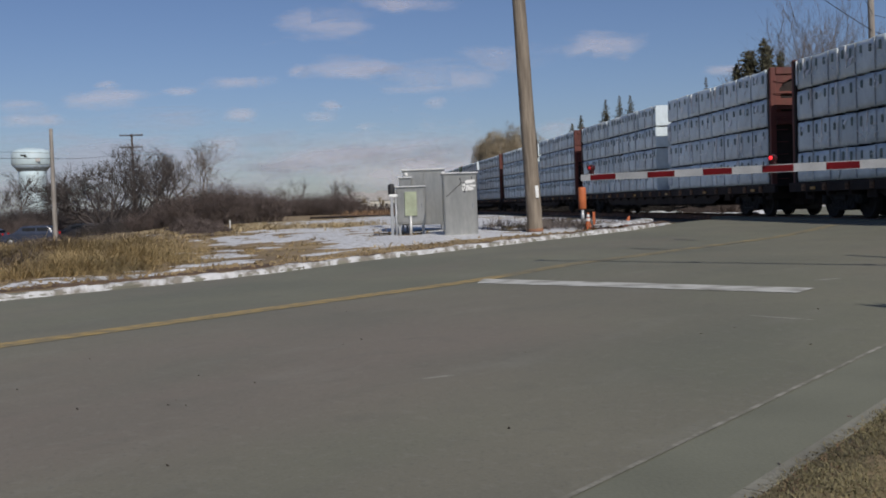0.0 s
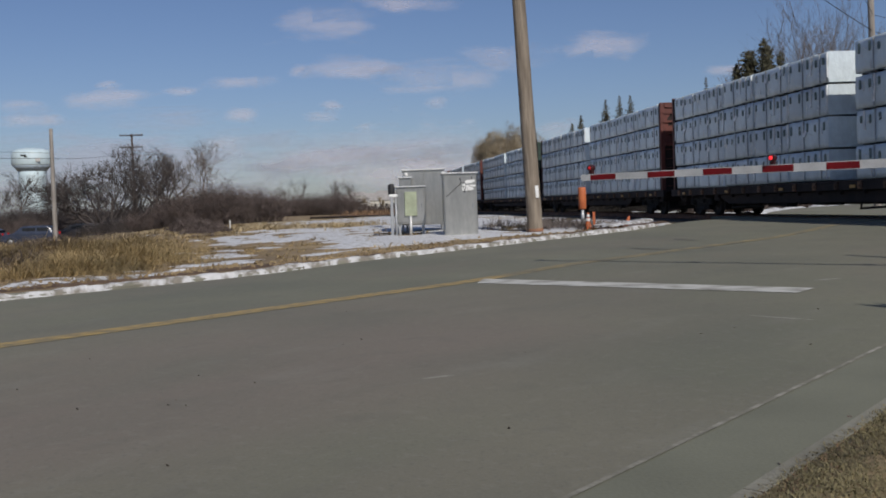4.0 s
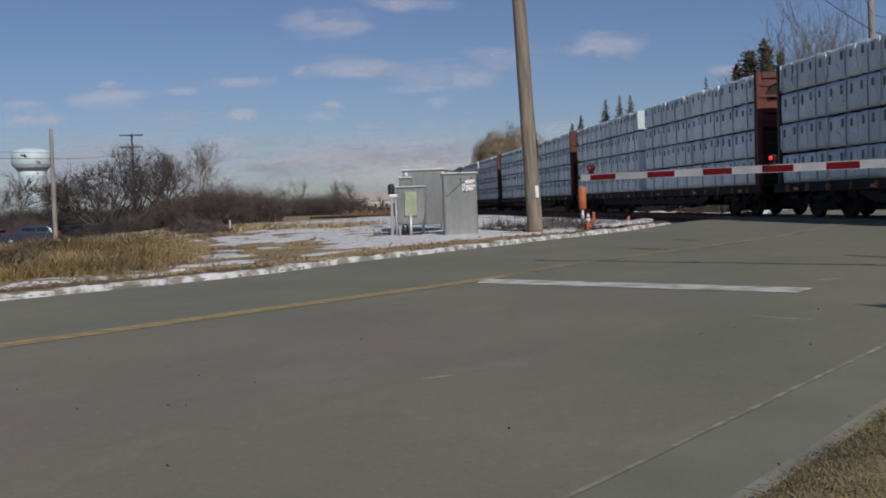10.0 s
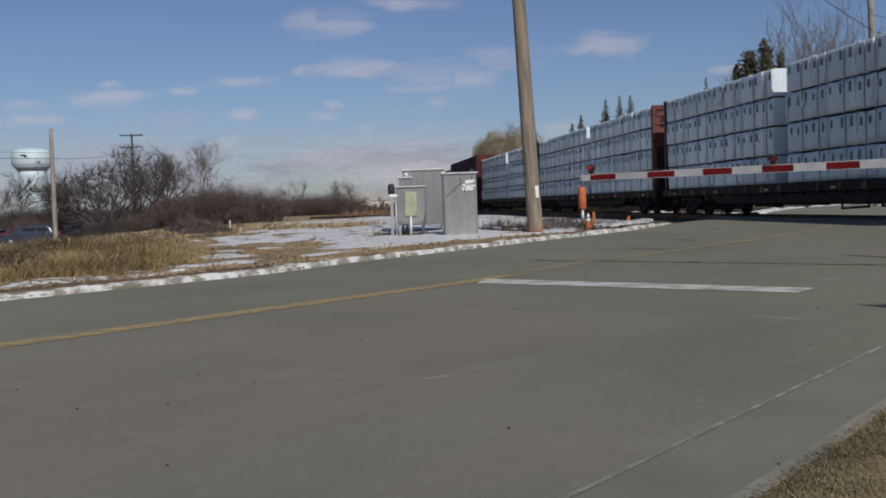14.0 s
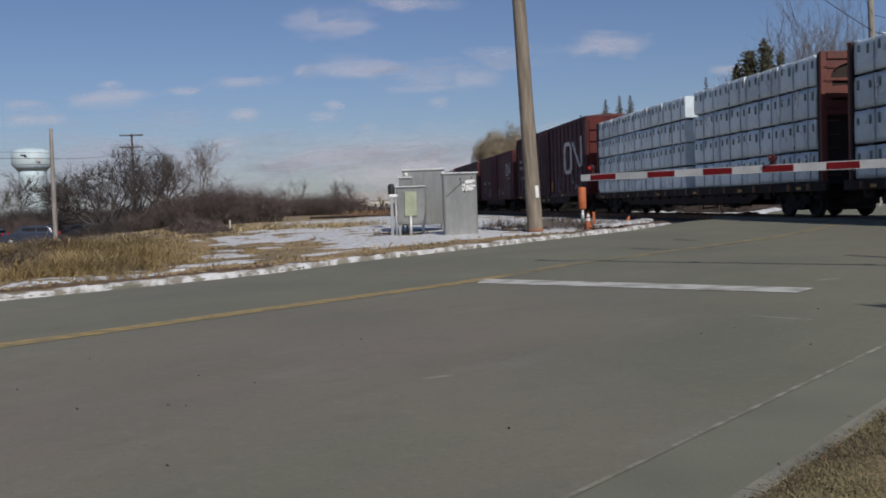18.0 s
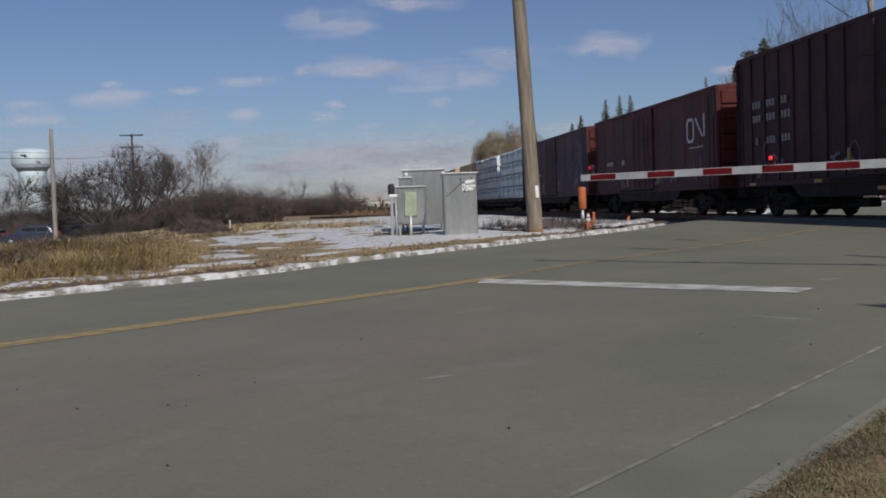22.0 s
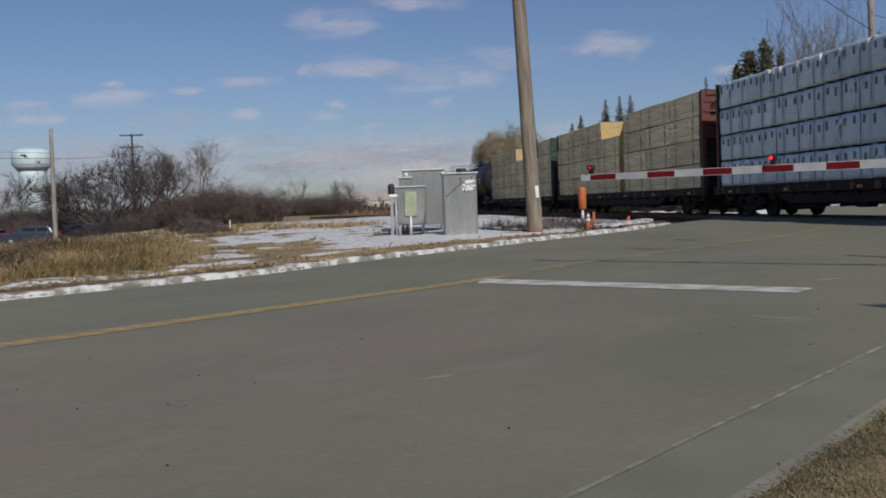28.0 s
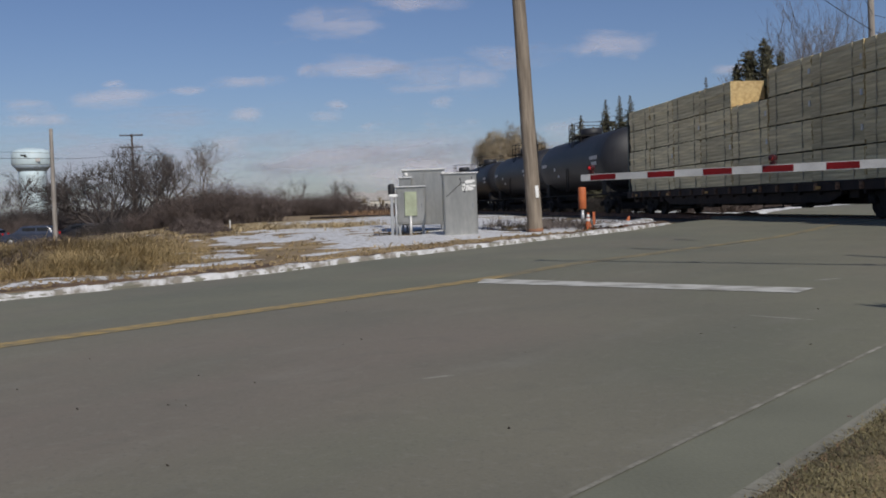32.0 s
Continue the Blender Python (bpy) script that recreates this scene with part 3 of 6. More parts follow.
        box(bm, (x - 0.035, -w - 0.012, 0.06 + r.uniform(0, 0.2)), (x + 0.02, -w + 0.03, h - 0.02), 0.008, 2)
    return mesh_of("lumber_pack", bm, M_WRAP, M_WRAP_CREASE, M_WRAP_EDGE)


def board_bundle(length, seed):
    """A strapped pack of sawn boards: every course proud or set back a little, pale ends."""
    r = random.Random(seed)
    bm = bmesh.new()
    w, h, rows = 1.24, TIER - 0.04, 9
    # one outline with every course stepped a little, drawn out along the pack
    line = []
    for j in range(rows):
        z0, z1 = h * j / rows, h * (j + 1) / rows - 0.008
        y = -w + 0.03 + r.uniform(-0.024, 0.024)
        line += [(y, z0), (y + r.uniform(-0.006, 0.006), z1), (-w + 0.055, z1), (-w + 0.055, z1 + 0.008)]
    line += [(0, h), (0, 0)]
    n = 9
    rings = []
    for i in range(n + 1):
        x = -length / 2 + length * i / n
        rings.append([bm.verts.new((x, y + (r.uniform(-0.007, 0.007) if y < -0.5 else 0), z)) for y, z in line])
    for p, q in zip(rings, rings[1:]):
        for j in range(len(line)):
            bm.faces.new((p[j], q[j], q[(j + 1) % len(line)], p[(j + 1) % len(line)]))
    bm.faces.new(rings[0][::-1])
    bm.faces.new(rings[-1])
    bmesh.ops.recalc_face_normals(bm, faces=bm.faces)
    bm.normal_update()
    for f in bm.faces:
        if abs(f.normal.x) > 0.8:
            f.material_index = 1
    for x in (-length * 0.3, length * 0.3):
        box(bm, (x - 0.008, -w + 0.002, 0), (x + 0.008, -w + 0.05, h), 0, 2)
    if r.random() < 0.5:
        x = r.choice((-1, 1)) * length * 0.5
        box(bm, (x - 0.035, -w + 0.005, 0.1), (x + 0.035, -w + 0.05, h), 0.01, 1)
    if r.random() < 0.35:
        box(bm, (length * 0.5 - 0.16, -w - 0.002, h * 0.4), (length * 0.5 - 0.08, -w + 0.03, h * 0.58), 0, 3)
    return mesh_of("lumber_pack", bm, M_BOARD, M_BOARD_END, M_STRAP, M_STICKER)


M_STRAP = material("grey_steel_strap", (0.42, 0.37, 0.27), rough=0.6)
M_WRAP_CREASE = material("shaded_wrap_crease", (0.40, 0.43, 0.46), rough=0.6)
pool = {}


def bundle_mesh(kind, length):
    """One of a few meshes of about this length, shared by alike bundles."""
    length = round(length / 0.01) * 0.01
    n = 5 if kind == "wrap" else 5
    i = rng.randrange(n)
    key = (kind, round(length, 2), i)
    if key not in pool:
        seed = len(pool) + 11
        pool[key] = (wrapped_bundle(length, seed, i % 2 == 0), print_mesh(length, seed)) if kind == "wrap" else (board_bundle(length, seed), None)
    return pool[key]


LOAD = 22.5


def shared(name, paint, build):
    bm = bmesh.new()
    build(bm)
    return mesh_of(name, bm, paint)


def slotted_panel(bm):
    """The upper plate of an end wall: two slots and, above them, an arched opening."""
    for z0, z1 in ((2.92, 3.30), (3.42, 3.70), (3.84, 3.92)):
        box(bm, (0.10, -1.15, z0), (0.19, 1.15, z1), 0.01)
    for z0, z1 in ((3.30, 3.42), (3.70, 3.84)):
        for y0, y1 in ((-1.15, -0.98), (0.98, 1.15)):
            box(bm, (0.10, y0, z0), (0.188, y1, z1))
    for side in (-1, 1):
        line = [(side * 1.15, 3.92), (side * 1.15, 4.44), (side * 0.15, 4.44)]
        line += [(side * (0.15 + 0.88 * math.sin(a)), 3.92 + 0.46 * math.cos(a)) for a in (radians(d) for d in (0, 20, 40, 60, 78, 90))]
        front = [bm.verts.new((0.188, y, z)) for y, z in line]
        back = [bm.verts.new((0.10, y, z)) for y, z in line]
        made = [bm.faces.new(front), bm.faces.new(back[::-1])]
        for i in range(len(line)):
            j = (i + 1) % len(line)
            made.append(bm.faces.new((front[i], back[i], back[j], front[j])))
        bmesh.ops.recalc_face_normals(bm, faces=made)


# end wall of a lumber car, outer face towards +x: plate, posts, cross ribs, gussets under a gabled opening, ladder rungs
bulk_parts = {}
for c, m in (("red", M_CAR_RED), ("green", M_CAR_GREEN)):
    bulk_parts[c] = {
        # plate coloured dark like the deck: shade of the gap between cars, painted in
        "plate": shared("bulkhead", M_DECK, lambda bm: box(bm, (0.0, -1.33, 1.0), (0.10, 1.33, 4.62), 0.01)),
        "panel": shared("panel", m, slotted_panel),
        "top_rail": shared("top_rail", m, lambda bm: box(bm, (0.10, -1.15, 4.44), (0.24, 1.15, 4.66), 0.015)),
        "side_post": shared("side_post", m, lambda bm: box(bm, (0.10, -0.09, 1.0), (0.22, 0.09, 4.66), 0.015)),
        "cross_rib": shared("cross_rib", m, lambda bm: box(bm, (0.10, -1.15, 0), (0.20, 1.15, 0.14), 0.015)),
        "stiffener": shared("stiffener", m, lambda bm: box(bm, (0.10, -0.04, 2.95), (0.20, 0.04, 4.44), 0.01)),
        "rung": shared("rung", m, lambda bm: rod(bm, (0.26, -1.24, 0), (0.26, -0.80, 0), 0.013, sides=6))}


def bulkhead(car, colour, m):
    parts = bulk_parts[colour]
    b = place("bulkhead", parts["plate"], car, m)
    for y in (-1.24, 1.24):
        place("side_post", parts["side_post"], b, pose(0, y, 0))
    place("panel", parts["panel"], b)
    place("top_rail", parts["top_rail"], b)
    for z in (2.88, 3.36):
        place("cross_rib", parts["cross_rib"], b, pose(0.04, 0, z))
    for y in (0.25,):
        place("stiffener", parts["stiffener"], b, pose(0, y, 0))
    for i in range(9):
        place("rung", parts["rung"], b, pose(0, 0, 1.2 + i * 0.38))


bm = bmesh.new()
box(bm, (-11.75, -1.36, 0.96), (11.75, 1.36, 1.03), 0.01)
for y in (-1.36, 1.24):
    box(bm, (-11.75, y, 0.76), (11.75, y + 0.12, 0.96), 0.015)
box(bm, (-11.6, -0.35, 0.36), (11.6, 0.35, 0.96), 0.02)
for i in range(19):
    x = -10.8 + i * 1.2
    box(bm, (x - 0.06, -1.30, 0.66), (x + 0.06, 1.30, 0.96), 0.01)
# fish-belly side girder between the trucks
vs = [bm.verts.new(p) for p in ((-7.4, -1.2, 0.74), (-6.4, -1.2, 0.44), (6.4, -1.2, 0.44), (7.4, -1.2, 0.74), (7.4, 1.2, 0.74), (6.4, 1.2, 0.44), (-6.4, 1.2, 0.44), (-7.4, 1.2, 0.74))]
bm.faces.new((vs[0], vs[1], vs[2], vs[3]))
bm.faces.new((vs[4], vs[5], vs[6], vs[7]))
bm.faces.new((vs[1], vs[6], vs[5], vs[2]))
for x in (-7.6, 7.6, -10.9, 10.9):
    box(bm, (x - 0.25, -1.15, 0.55), (x + 0.25, 1.15, 0.96), 0.02)
deck_mesh = mesh_of("deck", bm, M_DECK)

bm = bmesh.new()
box(bm, (-0.09, -1.405, 0.79), (0.09, -1.36, 1.0), 0.01)
box(bm, (-0.05, -1.43, 0.84), (0.05, -1.405, 0.93), 0.005)
winch_mesh = mesh_of("winch", bm, M_WINCH)
bm = bmesh.new()
box(bm, (-0.13, -1.43, 0.82), (0.13, -1.405, 0.90), 0.004)
reflector_mesh = mesh_of("reflector", bm, M_AMBER)

bm = bmesh.new()
box(bm, (-11.2, -0.09, 4.42), (11.2, 0.09, 4.66), 0.02)
box(bm, (-11.2, -0.05, 1.03), (11.2, 0.05, 1.25), 0.02)
beam_meshes = {}
for c, m in (("red", M_CAR_RED), ("green", M_CAR_GREEN)):
    b2 = bm.copy()
    beam_meshes[c] = mesh_of("centre_beam", b2, m)
bm.free()
bm = bmesh.new()
box(bm, (-0.14, -0.06, 1.2), (0.14, 0.06, 4.45), 0.02)
post_meshes = {c: mesh_of("post", bm.copy(), m) for c, m in (("red", M_CAR_RED), ("green", M_CAR_GREEN))}
bm.free()
brake_bm = bmesh.new()
rod(brake_bm, (-1.2, -0.7, 0.55), (0.3, -0.7, 0.55), 0.2, sides=12)
box(brake_bm, (0.6, -0.95, 0.45), (1.2, -0.6, 0.75), 0.04)
rod(brake_bm, (-3.5, -0.75, 0.50), (3.5, -0.75, 0.50), 0.025, sides=6)
for x0, x1, z in ((-6.8, -4.6, 0.30), (-3.9, -2.2, 0.34), (1.6, 2.9, 0.26), (3.6, 5.9, 0.33)):
    rod(brake_bm, (x0, -0.9, z), (x1, -0.85, z + 0.05), 0.035, sides=6)
    rod(brake_bm, (x0, -0.9, z), (x0 + 0.1, -0.9, 0.6), 0.03, sides=6)
    rod(brake_bm, (x1, -0.85, z + 0.05), (x1 - 0.05, -0.85, 0.6), 0.03, sides=6)
box(brake_bm, (-2.9, -1.05, 0.30), (-2.3, -0.7, 0.55), 0.04)
box(brake_bm, (4.3, -1.0, 0.28), (4.7, -0.75, 0.5), 0.04)
brake_mesh = mesh_of("brake_gear", brake_bm, M_UNDER)


def lumber_car(front, kind, colour, mid, gap, missing=(), label="", unit=2.45):
    """A centre-beam lumber car. front: where its load begins along the track; mid: length of the leading half of the load; gap: room behind it."""
    car = thing("lumber_car", label, "railway car", group="cars of the freight train")
    CARS.append((car, front + LOAD / 2, 9.25))
    place("deck", deck_mesh, car)
    running_gear(car, 9.25, 11.6)
    place("brake_gear", brake_mesh, car)
    place("centre_beam", beam_meshes[colour], car)
    for i in range(12):
        place("post", post_meshes[colour], car, pose(-10.4 + i * 1.89, 0, 0))
    for sx in (-1, 1):
        bulkhead(car, colour, pose(sx * (LOAD / 2 + 0.06), 0, 0, 0, 0, 0 if sx > 0 else 180))
    for i in range(19):
        place("winch", winch_mesh, car, pose(-10.8 + i * 1.2, 0, 0))
    for i in range(6):
        place("reflector", reflector_mesh, car, pose(-10.2 + i * 4.1, 0, 0))
    a0 = LOAD / 2
    halves = ((a0, a0 - mid), (a0 - mid - gap, -a0))
    for h, (x1, x0) in enumerate(halves):
        n = max(1, round((x1 - x0) / unit))
        length = (x1 - x0) / n
        for tier in range(4):
            for i in range(n):
                if (h, tier, i) in missing:
                    continue
                x = x1 - (i + 0.5) * length
                pack_mesh, marks = bundle_mesh(kind, length - (0.013 if kind == "wrap" else 0.004))
                pack = place("lumber_pack", pack_mesh, car,
                      pose(x, -0.10 + rng.uniform(-0.02, 0.02), 1.045 + tier * TIER + rng.uniform(0, 0.012), rng.uniform(-0.3, 0.3), rng.uniform(-0.5, 0.5) if kind == "board" else rng.uniform(-0.15, 0.15), rng.uniform(-0.25, 0.25)))
                if marks:
                    tagged(place("print", marks, pack), kind="stuff")
        bm = bmesh.new()
        for tier in range(4):
            z = 1.04 + tier * TIER
            for i in range(n):
                xa = x0 + i * length
                box(bm, (xa + 0.01, 0.10, z), (xa + length - 0.01, 1.32, z + TIER - 0.05), 0.02)
        part("far_side_load", bm, M_WRAP if kind == "wrap" else M_BOARD, car)
        bm = bmesh.new()
        for tier in range(4):
            z = 1.015 + tier * TIER
            for i in range(int((x1 - x0) / 0.6)):
                x = x0 + 0.3 + i * 0.6
                box(bm, (x - 0.04, -1.28, z), (x + 0.04, 1.28, z + 0.028))
        part("spacer", bm, M_DUNNAGE, car)
    return car


# ---- boxcars ----
def stroke(path, width, y, depth, bm=None):
    """A flat painted line of even width along (x, z) points, joined at its bends."""
    bm = bm or bmesh.new()
    rows = []
    for i, (x, z) in enumerate(path):
        a, b = path[max(0, i - 1)], path[min(len(path) - 1, i + 1)]
        d = Vector((b[0] - a[0], b[1] - a[1]))
        d = d.normalized() if d.length > 1e-6 else Vector((1, 0))
        k = width / 2 * (1.12 if 0 < i < len(path) - 1 else 1.0)
        if i in (0, len(path) - 1) and path[0] == path[-1]:
            d = Vector((path[1][0] - path[-2][0], path[1][1] - path[-2][1])).normalized()
        rows.append([bm.verts.new((x + s * -d.y * k, yy, z + s * d.x * k)) for s, yy in ((-1, y), (1, y), (1, y + depth), (-1, y + depth))])
    for p, q in zip(rows, rows[1:]):
        for j in range(4):
            bm.faces.new((p[j], q[j], q[(j + 1) % 4], p[(j + 1) % 4]))
    bm.faces.new(rows[0])
    bm.faces.new(rows[-1][::-1])
    bmesh.ops.recalc_face_normals(bm, faces=bm.faces)
    return bm


def box_car(front, rear, height, paint, ribs, mark, truck_in, label):
    """A boxcar with ribbed or smooth sides, a sliding plug door, corrugated ends, ladders, a pitched roof and painted marks."""
    car = thing("box_car", label, "railway car", group="cars of the freight train")
    L = rear - front
    CARS.append((car, (front + rear) / 2, L / 2 - truck_in))
    running_gear(car, L / 2 - truck_in, L / 2 + 0.02)
    place("brake_gear", brake_mesh, car)
    half, z0, z1 = 1.38, 0.98, height - 0.22
    bm = bmesh.new()
    box(bm, (-L / 2, -half, z0), (L / 2, half, z1), 0.015)
    part("body", bm, paint, car)
    bm = bmesh.new()
    if ribs:
        n, first, last = int(L / 0.95), 0.08, 0.16
        box(bm, (-0.06, -half - 0.055, z0 + 0.17), (0.06, -half, z1 - 0.13), 0.015)
    else:
        n, first, last = int(L / 1.5), 0.04, 0.08
        box(bm, (-0.025, -half - 0.012, z0 + 0.17), (0.025, -half, z1 - 0.13), 0.004)
    rib_mesh = mesh_of("rib", bm, paint)
    for i in range(n + 1):
        x = -L / 2 + first + (L - last) * i / n
        if ribs and abs(x + 0.5) < 2.0:
            continue
        place("rib", rib_mesh, car, pose(x, 0, 0))
        place("rib", rib_mesh, car, pose(x, 0, 0, 0, 0, 180))
    bm = bmesh.new()
    box(bm, (-L / 2, -half - 0.05, z1 - 0.12), (L / 2, -half, z1), 0.01)
    chord_mesh = mesh_of("top_chord", bm, paint)
    bm = bmesh.new()
    box(bm, (-L / 2, -half - 0.05, z0), (L / 2, -half, z0 + 0.16), 0.01)
    rail_mesh = mesh_of("bottom_rail", bm, paint)
    for turn in (0, 180):
        place("top_chord", chord_mesh, car, pose(0, 0, 0, 0, 0, turn))
        place("bottom_rail", rail_mesh, car, pose(0, 0, 0, 0, 0, turn))
    bm = bmesh.new()
    # deep side sill between the trucks
    pts = [(-L / 2 + 3.6, z0 + 0.02), (-L / 2 + 4.3, 0.60), (L / 2 - 4.3, 0.60), (L / 2 - 3.6, z0 + 0.02)]
    for y in (-half - 0.02, half + 0.005):
        a = [bm.verts.new((x, y, z)) for x, z in pts]
        b = [bm.verts.new((x, y + 0.015, z)) for x, z in pts]
        bm.faces.new(a)
        bm.faces.new(b[::-1])
        for i in range(4):
            bm.faces.new((a[i], b[i], b[(i + 1) % 4], a[(i + 1) % 4]))
    box(bm, (-L / 2 + 0.1, -0.35, 0.62), (L / 2 - 0.1, 0.35, z0), 0.02)
    bmesh.ops.recalc_face_normals(bm, faces=bm.faces)
    part("side_sill", bm, M_SILL, car, "grimy dark side sill")
    for sx in (-1, 1):
        bm = bmesh.new()
        box(bm, (0, -1.34, z0 + 0.05), (0.03, 1.34, z1 - 0.04), 0.01)
        wall = part("end_wall", bm, M_END, car, "corrugated oxide-red end wall", pose(sx * L / 2, 0, 0, 0, 0, 0 if sx > 0 else 180))
        if sx < 0:
            bm = bmesh.new()
            box(bm, (0.03, -1.25, 0), (0.11, 1.25, (z1 - z0) / 6 * 0.80), 0.03)
            corrugation_mesh = mesh_of("corrugation", bm, M_END)
        for i in range(6):
            place("corrugation", corrugation_mesh, wall, pose(0, 0, z0 + 0.35 + i * (z1 - z0 - 0.5) / 6))
        bm = bmesh.new()
        for y in (-half - 0.09,):
            for x in (-0.55, -0.12):
                rod(bm, (x, y, 0.75), (x, y, z1 - 0.3), 0.018, sides=6)
            for i in range(10):
                z = 0.85 + i * 0.36
                rod(bm, (-0.55, y, z), (-0.12, y, z), 0.013, sides=6)
        part("ladder", bm, M_UNDER, car, "", pose(sx * L / 2 + (0 if sx > 0 else 0.67), 0, 0))
    bm = bmesh.new()
    prof = [(-half - 0.04, z1), (-half * 0.5, z1 + 0.07), (0, z1 + 0.10), (half * 0.5, z1 + 0.07), (half + 0.04, z1)]
    n = int(L / 1.1)
    rings = []
    for i in range(n * 2 + 1):
        x = -L / 2 + L * i / (n * 2)
        rings.append([bm.verts.new((x, y, z + (0.03 if i % 2 else 0) * (0 < j < 4))) for j, (y, z) in enumerate(prof)])
    for a, b in zip(rings, rings[1:]):
        for j in range(4):
            bm.faces.new((a[j], b[j], b[j + 1], a[j + 1]))
    bm.faces.new(rings[0][::-1])
    bm.faces.new(rings[-1])
    bmesh.ops.recalc_face_normals(bm, faces=bm.faces)
    part("roof", bm, M_CAR_RED, car)
    bm = bmesh.new()
    dw = 3.0 if ribs else 3.2
    box(bm, (-0.5 - dw / 2, -half - 0.10, z0 + 0.14), (-0.5 + dw / 2, -half - 0.03, z1 - 0.14), 0.02)
    door = part("door", bm, paint, car, "wide plug door with lock rods")
    bm = bmesh.new()
    box(bm, (-dw / 2 + 0.15, -half - 0.125, 0), (dw / 2 - 0.15, -half - 0.10, 0.12), 0.01)
    bar_mesh = mesh_of("door_bar", bm, paint)
    for i in range(5 if ribs else 3):
        place("door_bar", bar_mesh, door, pose(-0.5, 0, z0 + 0.5 + i * (z1 - z0 - 0.9) / (5 if ribs else 3)))
    bm = bmesh.new()
    rod(bm, (0, -half - 0.15, z0 + 0.2), (0, -half - 0.15, z1 - 0.2), 0.022, sides=6)
    rod_mesh = mesh_of("lock_rod", bm, paint)
    for x in (-1.2, -0.5, 0.2, 0.75):
        place("lock_rod", rod_mesh, door, pose(x, 0, 0))
    bm = bmesh.new()
    box(bm, (-0.5 - dw / 2 - 1.5, -half - 0.13, z0 + 0.05), (-0.5 + dw / 2, -half - 0.06, z0 + 0.13), 0.01)
    part("door_track", bm, M_UNDER, car)
    face = -half - (0.075 if ribs else 0.022)
    # plain white shapes where the lettering stands
    mx, mz, mw, mh = mark
    if mx > -20:
        t, c = mh * 0.125, mh * 0.16
        lo, hi = mz - mh / 2, mz + mh / 2
        x0, x1, x2 = mx - mw * 0.47, mx - 0.10 * mw, mx + mw / 2
        for path in (((x0 + c * 2, lo), (x0 + c, lo), (x0, lo + c), (x0, hi - c), (x0 + c, hi), (x1 - c, hi), (x1, hi - c), (x1, lo + c), (x1 - c, lo), (x0 + c * 2, lo)),
                     ((x1 + 0.13 * mw, hi), (x2 - 0.10 * mw, lo + c)), ((x2, hi + c), (x2, lo + c))):
            part("painted_mark", stroke(path, t, face, 0.07), M_LOGO, car, "large plain white painted shape")
    r = random.Random(int(front))

    def bars(places, w, h):
        bm = bmesh.new()
        box(bm, (-w / 2, face, -h / 2), (w / 2, face + 0.05, h / 2), 0.004)
        me = mesh_of("lettering_bar", bm, M_LETTER)
        for x, z in places:
            place("lettering_bar", me, car, pose(x, 0, z))

    if ribs:
        bars([(-L / 2 + 1.30 + i * 1.0 + j * 0.21, z) for z in (3.56, 3.13, 2.42) for i in range(3) for j in range(3) if (i, j, z) not in ((0, 0, 2.42), (0, 2, 2.42), (2, 2, 3.56))], 0.11, 0.22)
    else:
        bars([(-L / 2 + 2.2, 2.42), (-L / 2 + 2.75, 2.42)], 0.45, 0.17)
        bars([(-L / 2 + 4.65, 2.4)], 0.35, 0.22)
        if mx > -20:
            bars([(mx - mw * 0.2, mz - mh * 0.8), (mx + mw * 0.22, mz - mh * 0.8)], mw * 0.36, 0.06)
    bm = bmesh.new()
    lively = mx < -20
    for i in range(46 if lively else 9):
        # loose looping sprayed strokes on the side
        cx = r.uniform(L / 2 - 3.6, L / 2 - 0.9) if lively and i < 22 else r.uniform(0.6, 2.8) if lively and i < 40 else r.uniform(-L / 2 + 0.8, L / 2 - 0.8)
        cz = r.uniform(1.7, 3.5) if lively else r.uniform(1.4, 2.1)
        ang, rad_, turn = r.uniform(0, 6.28), r.uniform(0.2, 0.6), r.choice((-1, 1)) * r.uniform(0.4, 0.8)
        path = []
        for k in range(7):
            q = (cx + rad_ * (0.6 * math.cos(ang + turn * k) + 0.12 * k * (lively and i % 2)), cz + rad_ * 1.3 * math.sin(ang + turn * k))
            if z0 + 0.2 < q[1] < z1 - 0.2 and abs(q[0]) < L / 2 - 0.12:
                path.append(q)
        if len(path) > 2:
            stroke(path, 0.022 if lively else 0.022, face - 0.004, 0.03, bm)
    # broad faded tags low on the side
    for i in range(7):
        cx, cz = r.uniform(-L / 2 + 1.5, L / 2 - 1.5), r.uniform(1.35, 1.85)
        path = [(cx + 0.16 * j, cz + r.uniform(-0.22, 0.22)) for j in range(r.randint(3, 7))]
        if all(abs(q[0]) < L / 2 - 0.2 for q in path):
            stroke(path, r.uniform(0.05, 0.11), face - 0.003, 0.03, bm)
    tagged(part("spray_paint", bm, M_CHALK, car, "pale looping sprayed strokes"), "pale looping sprayed strokes", "", "", "stuff")
    bm = bmesh.new()
    box(bm, (-0.2, face - 0.02, z0 + 0.03), (0.2, face + 0.05, z0 + 0.12), 0.004)
    strip_mesh = mesh_of("reflector_strip", bm, M_AMBER)
    for i in range(5):
        place("reflector_strip", strip_mesh, car, pose(-L / 2 + 1.2 + i * (L - 2.4) / 4, 0, 0))
    for x in (-1.1, 0.3):
        place("reflector_strip", strip_mesh, car, pose(x, 0.05, -0.26))
    bm = bmesh.new()
    box(bm, (-0.05, face - 0.01, z0 + 0.3), (0.05, face + 0.06, z0 + 0.9), 0.004)
    tall_mesh = mesh_of("reflector_strip", bm, M_AMBER)
    for x in (-2.6, 1.6):
        place("reflector_strip", tall_mesh, car, pose(x, 0, 0))
    return car


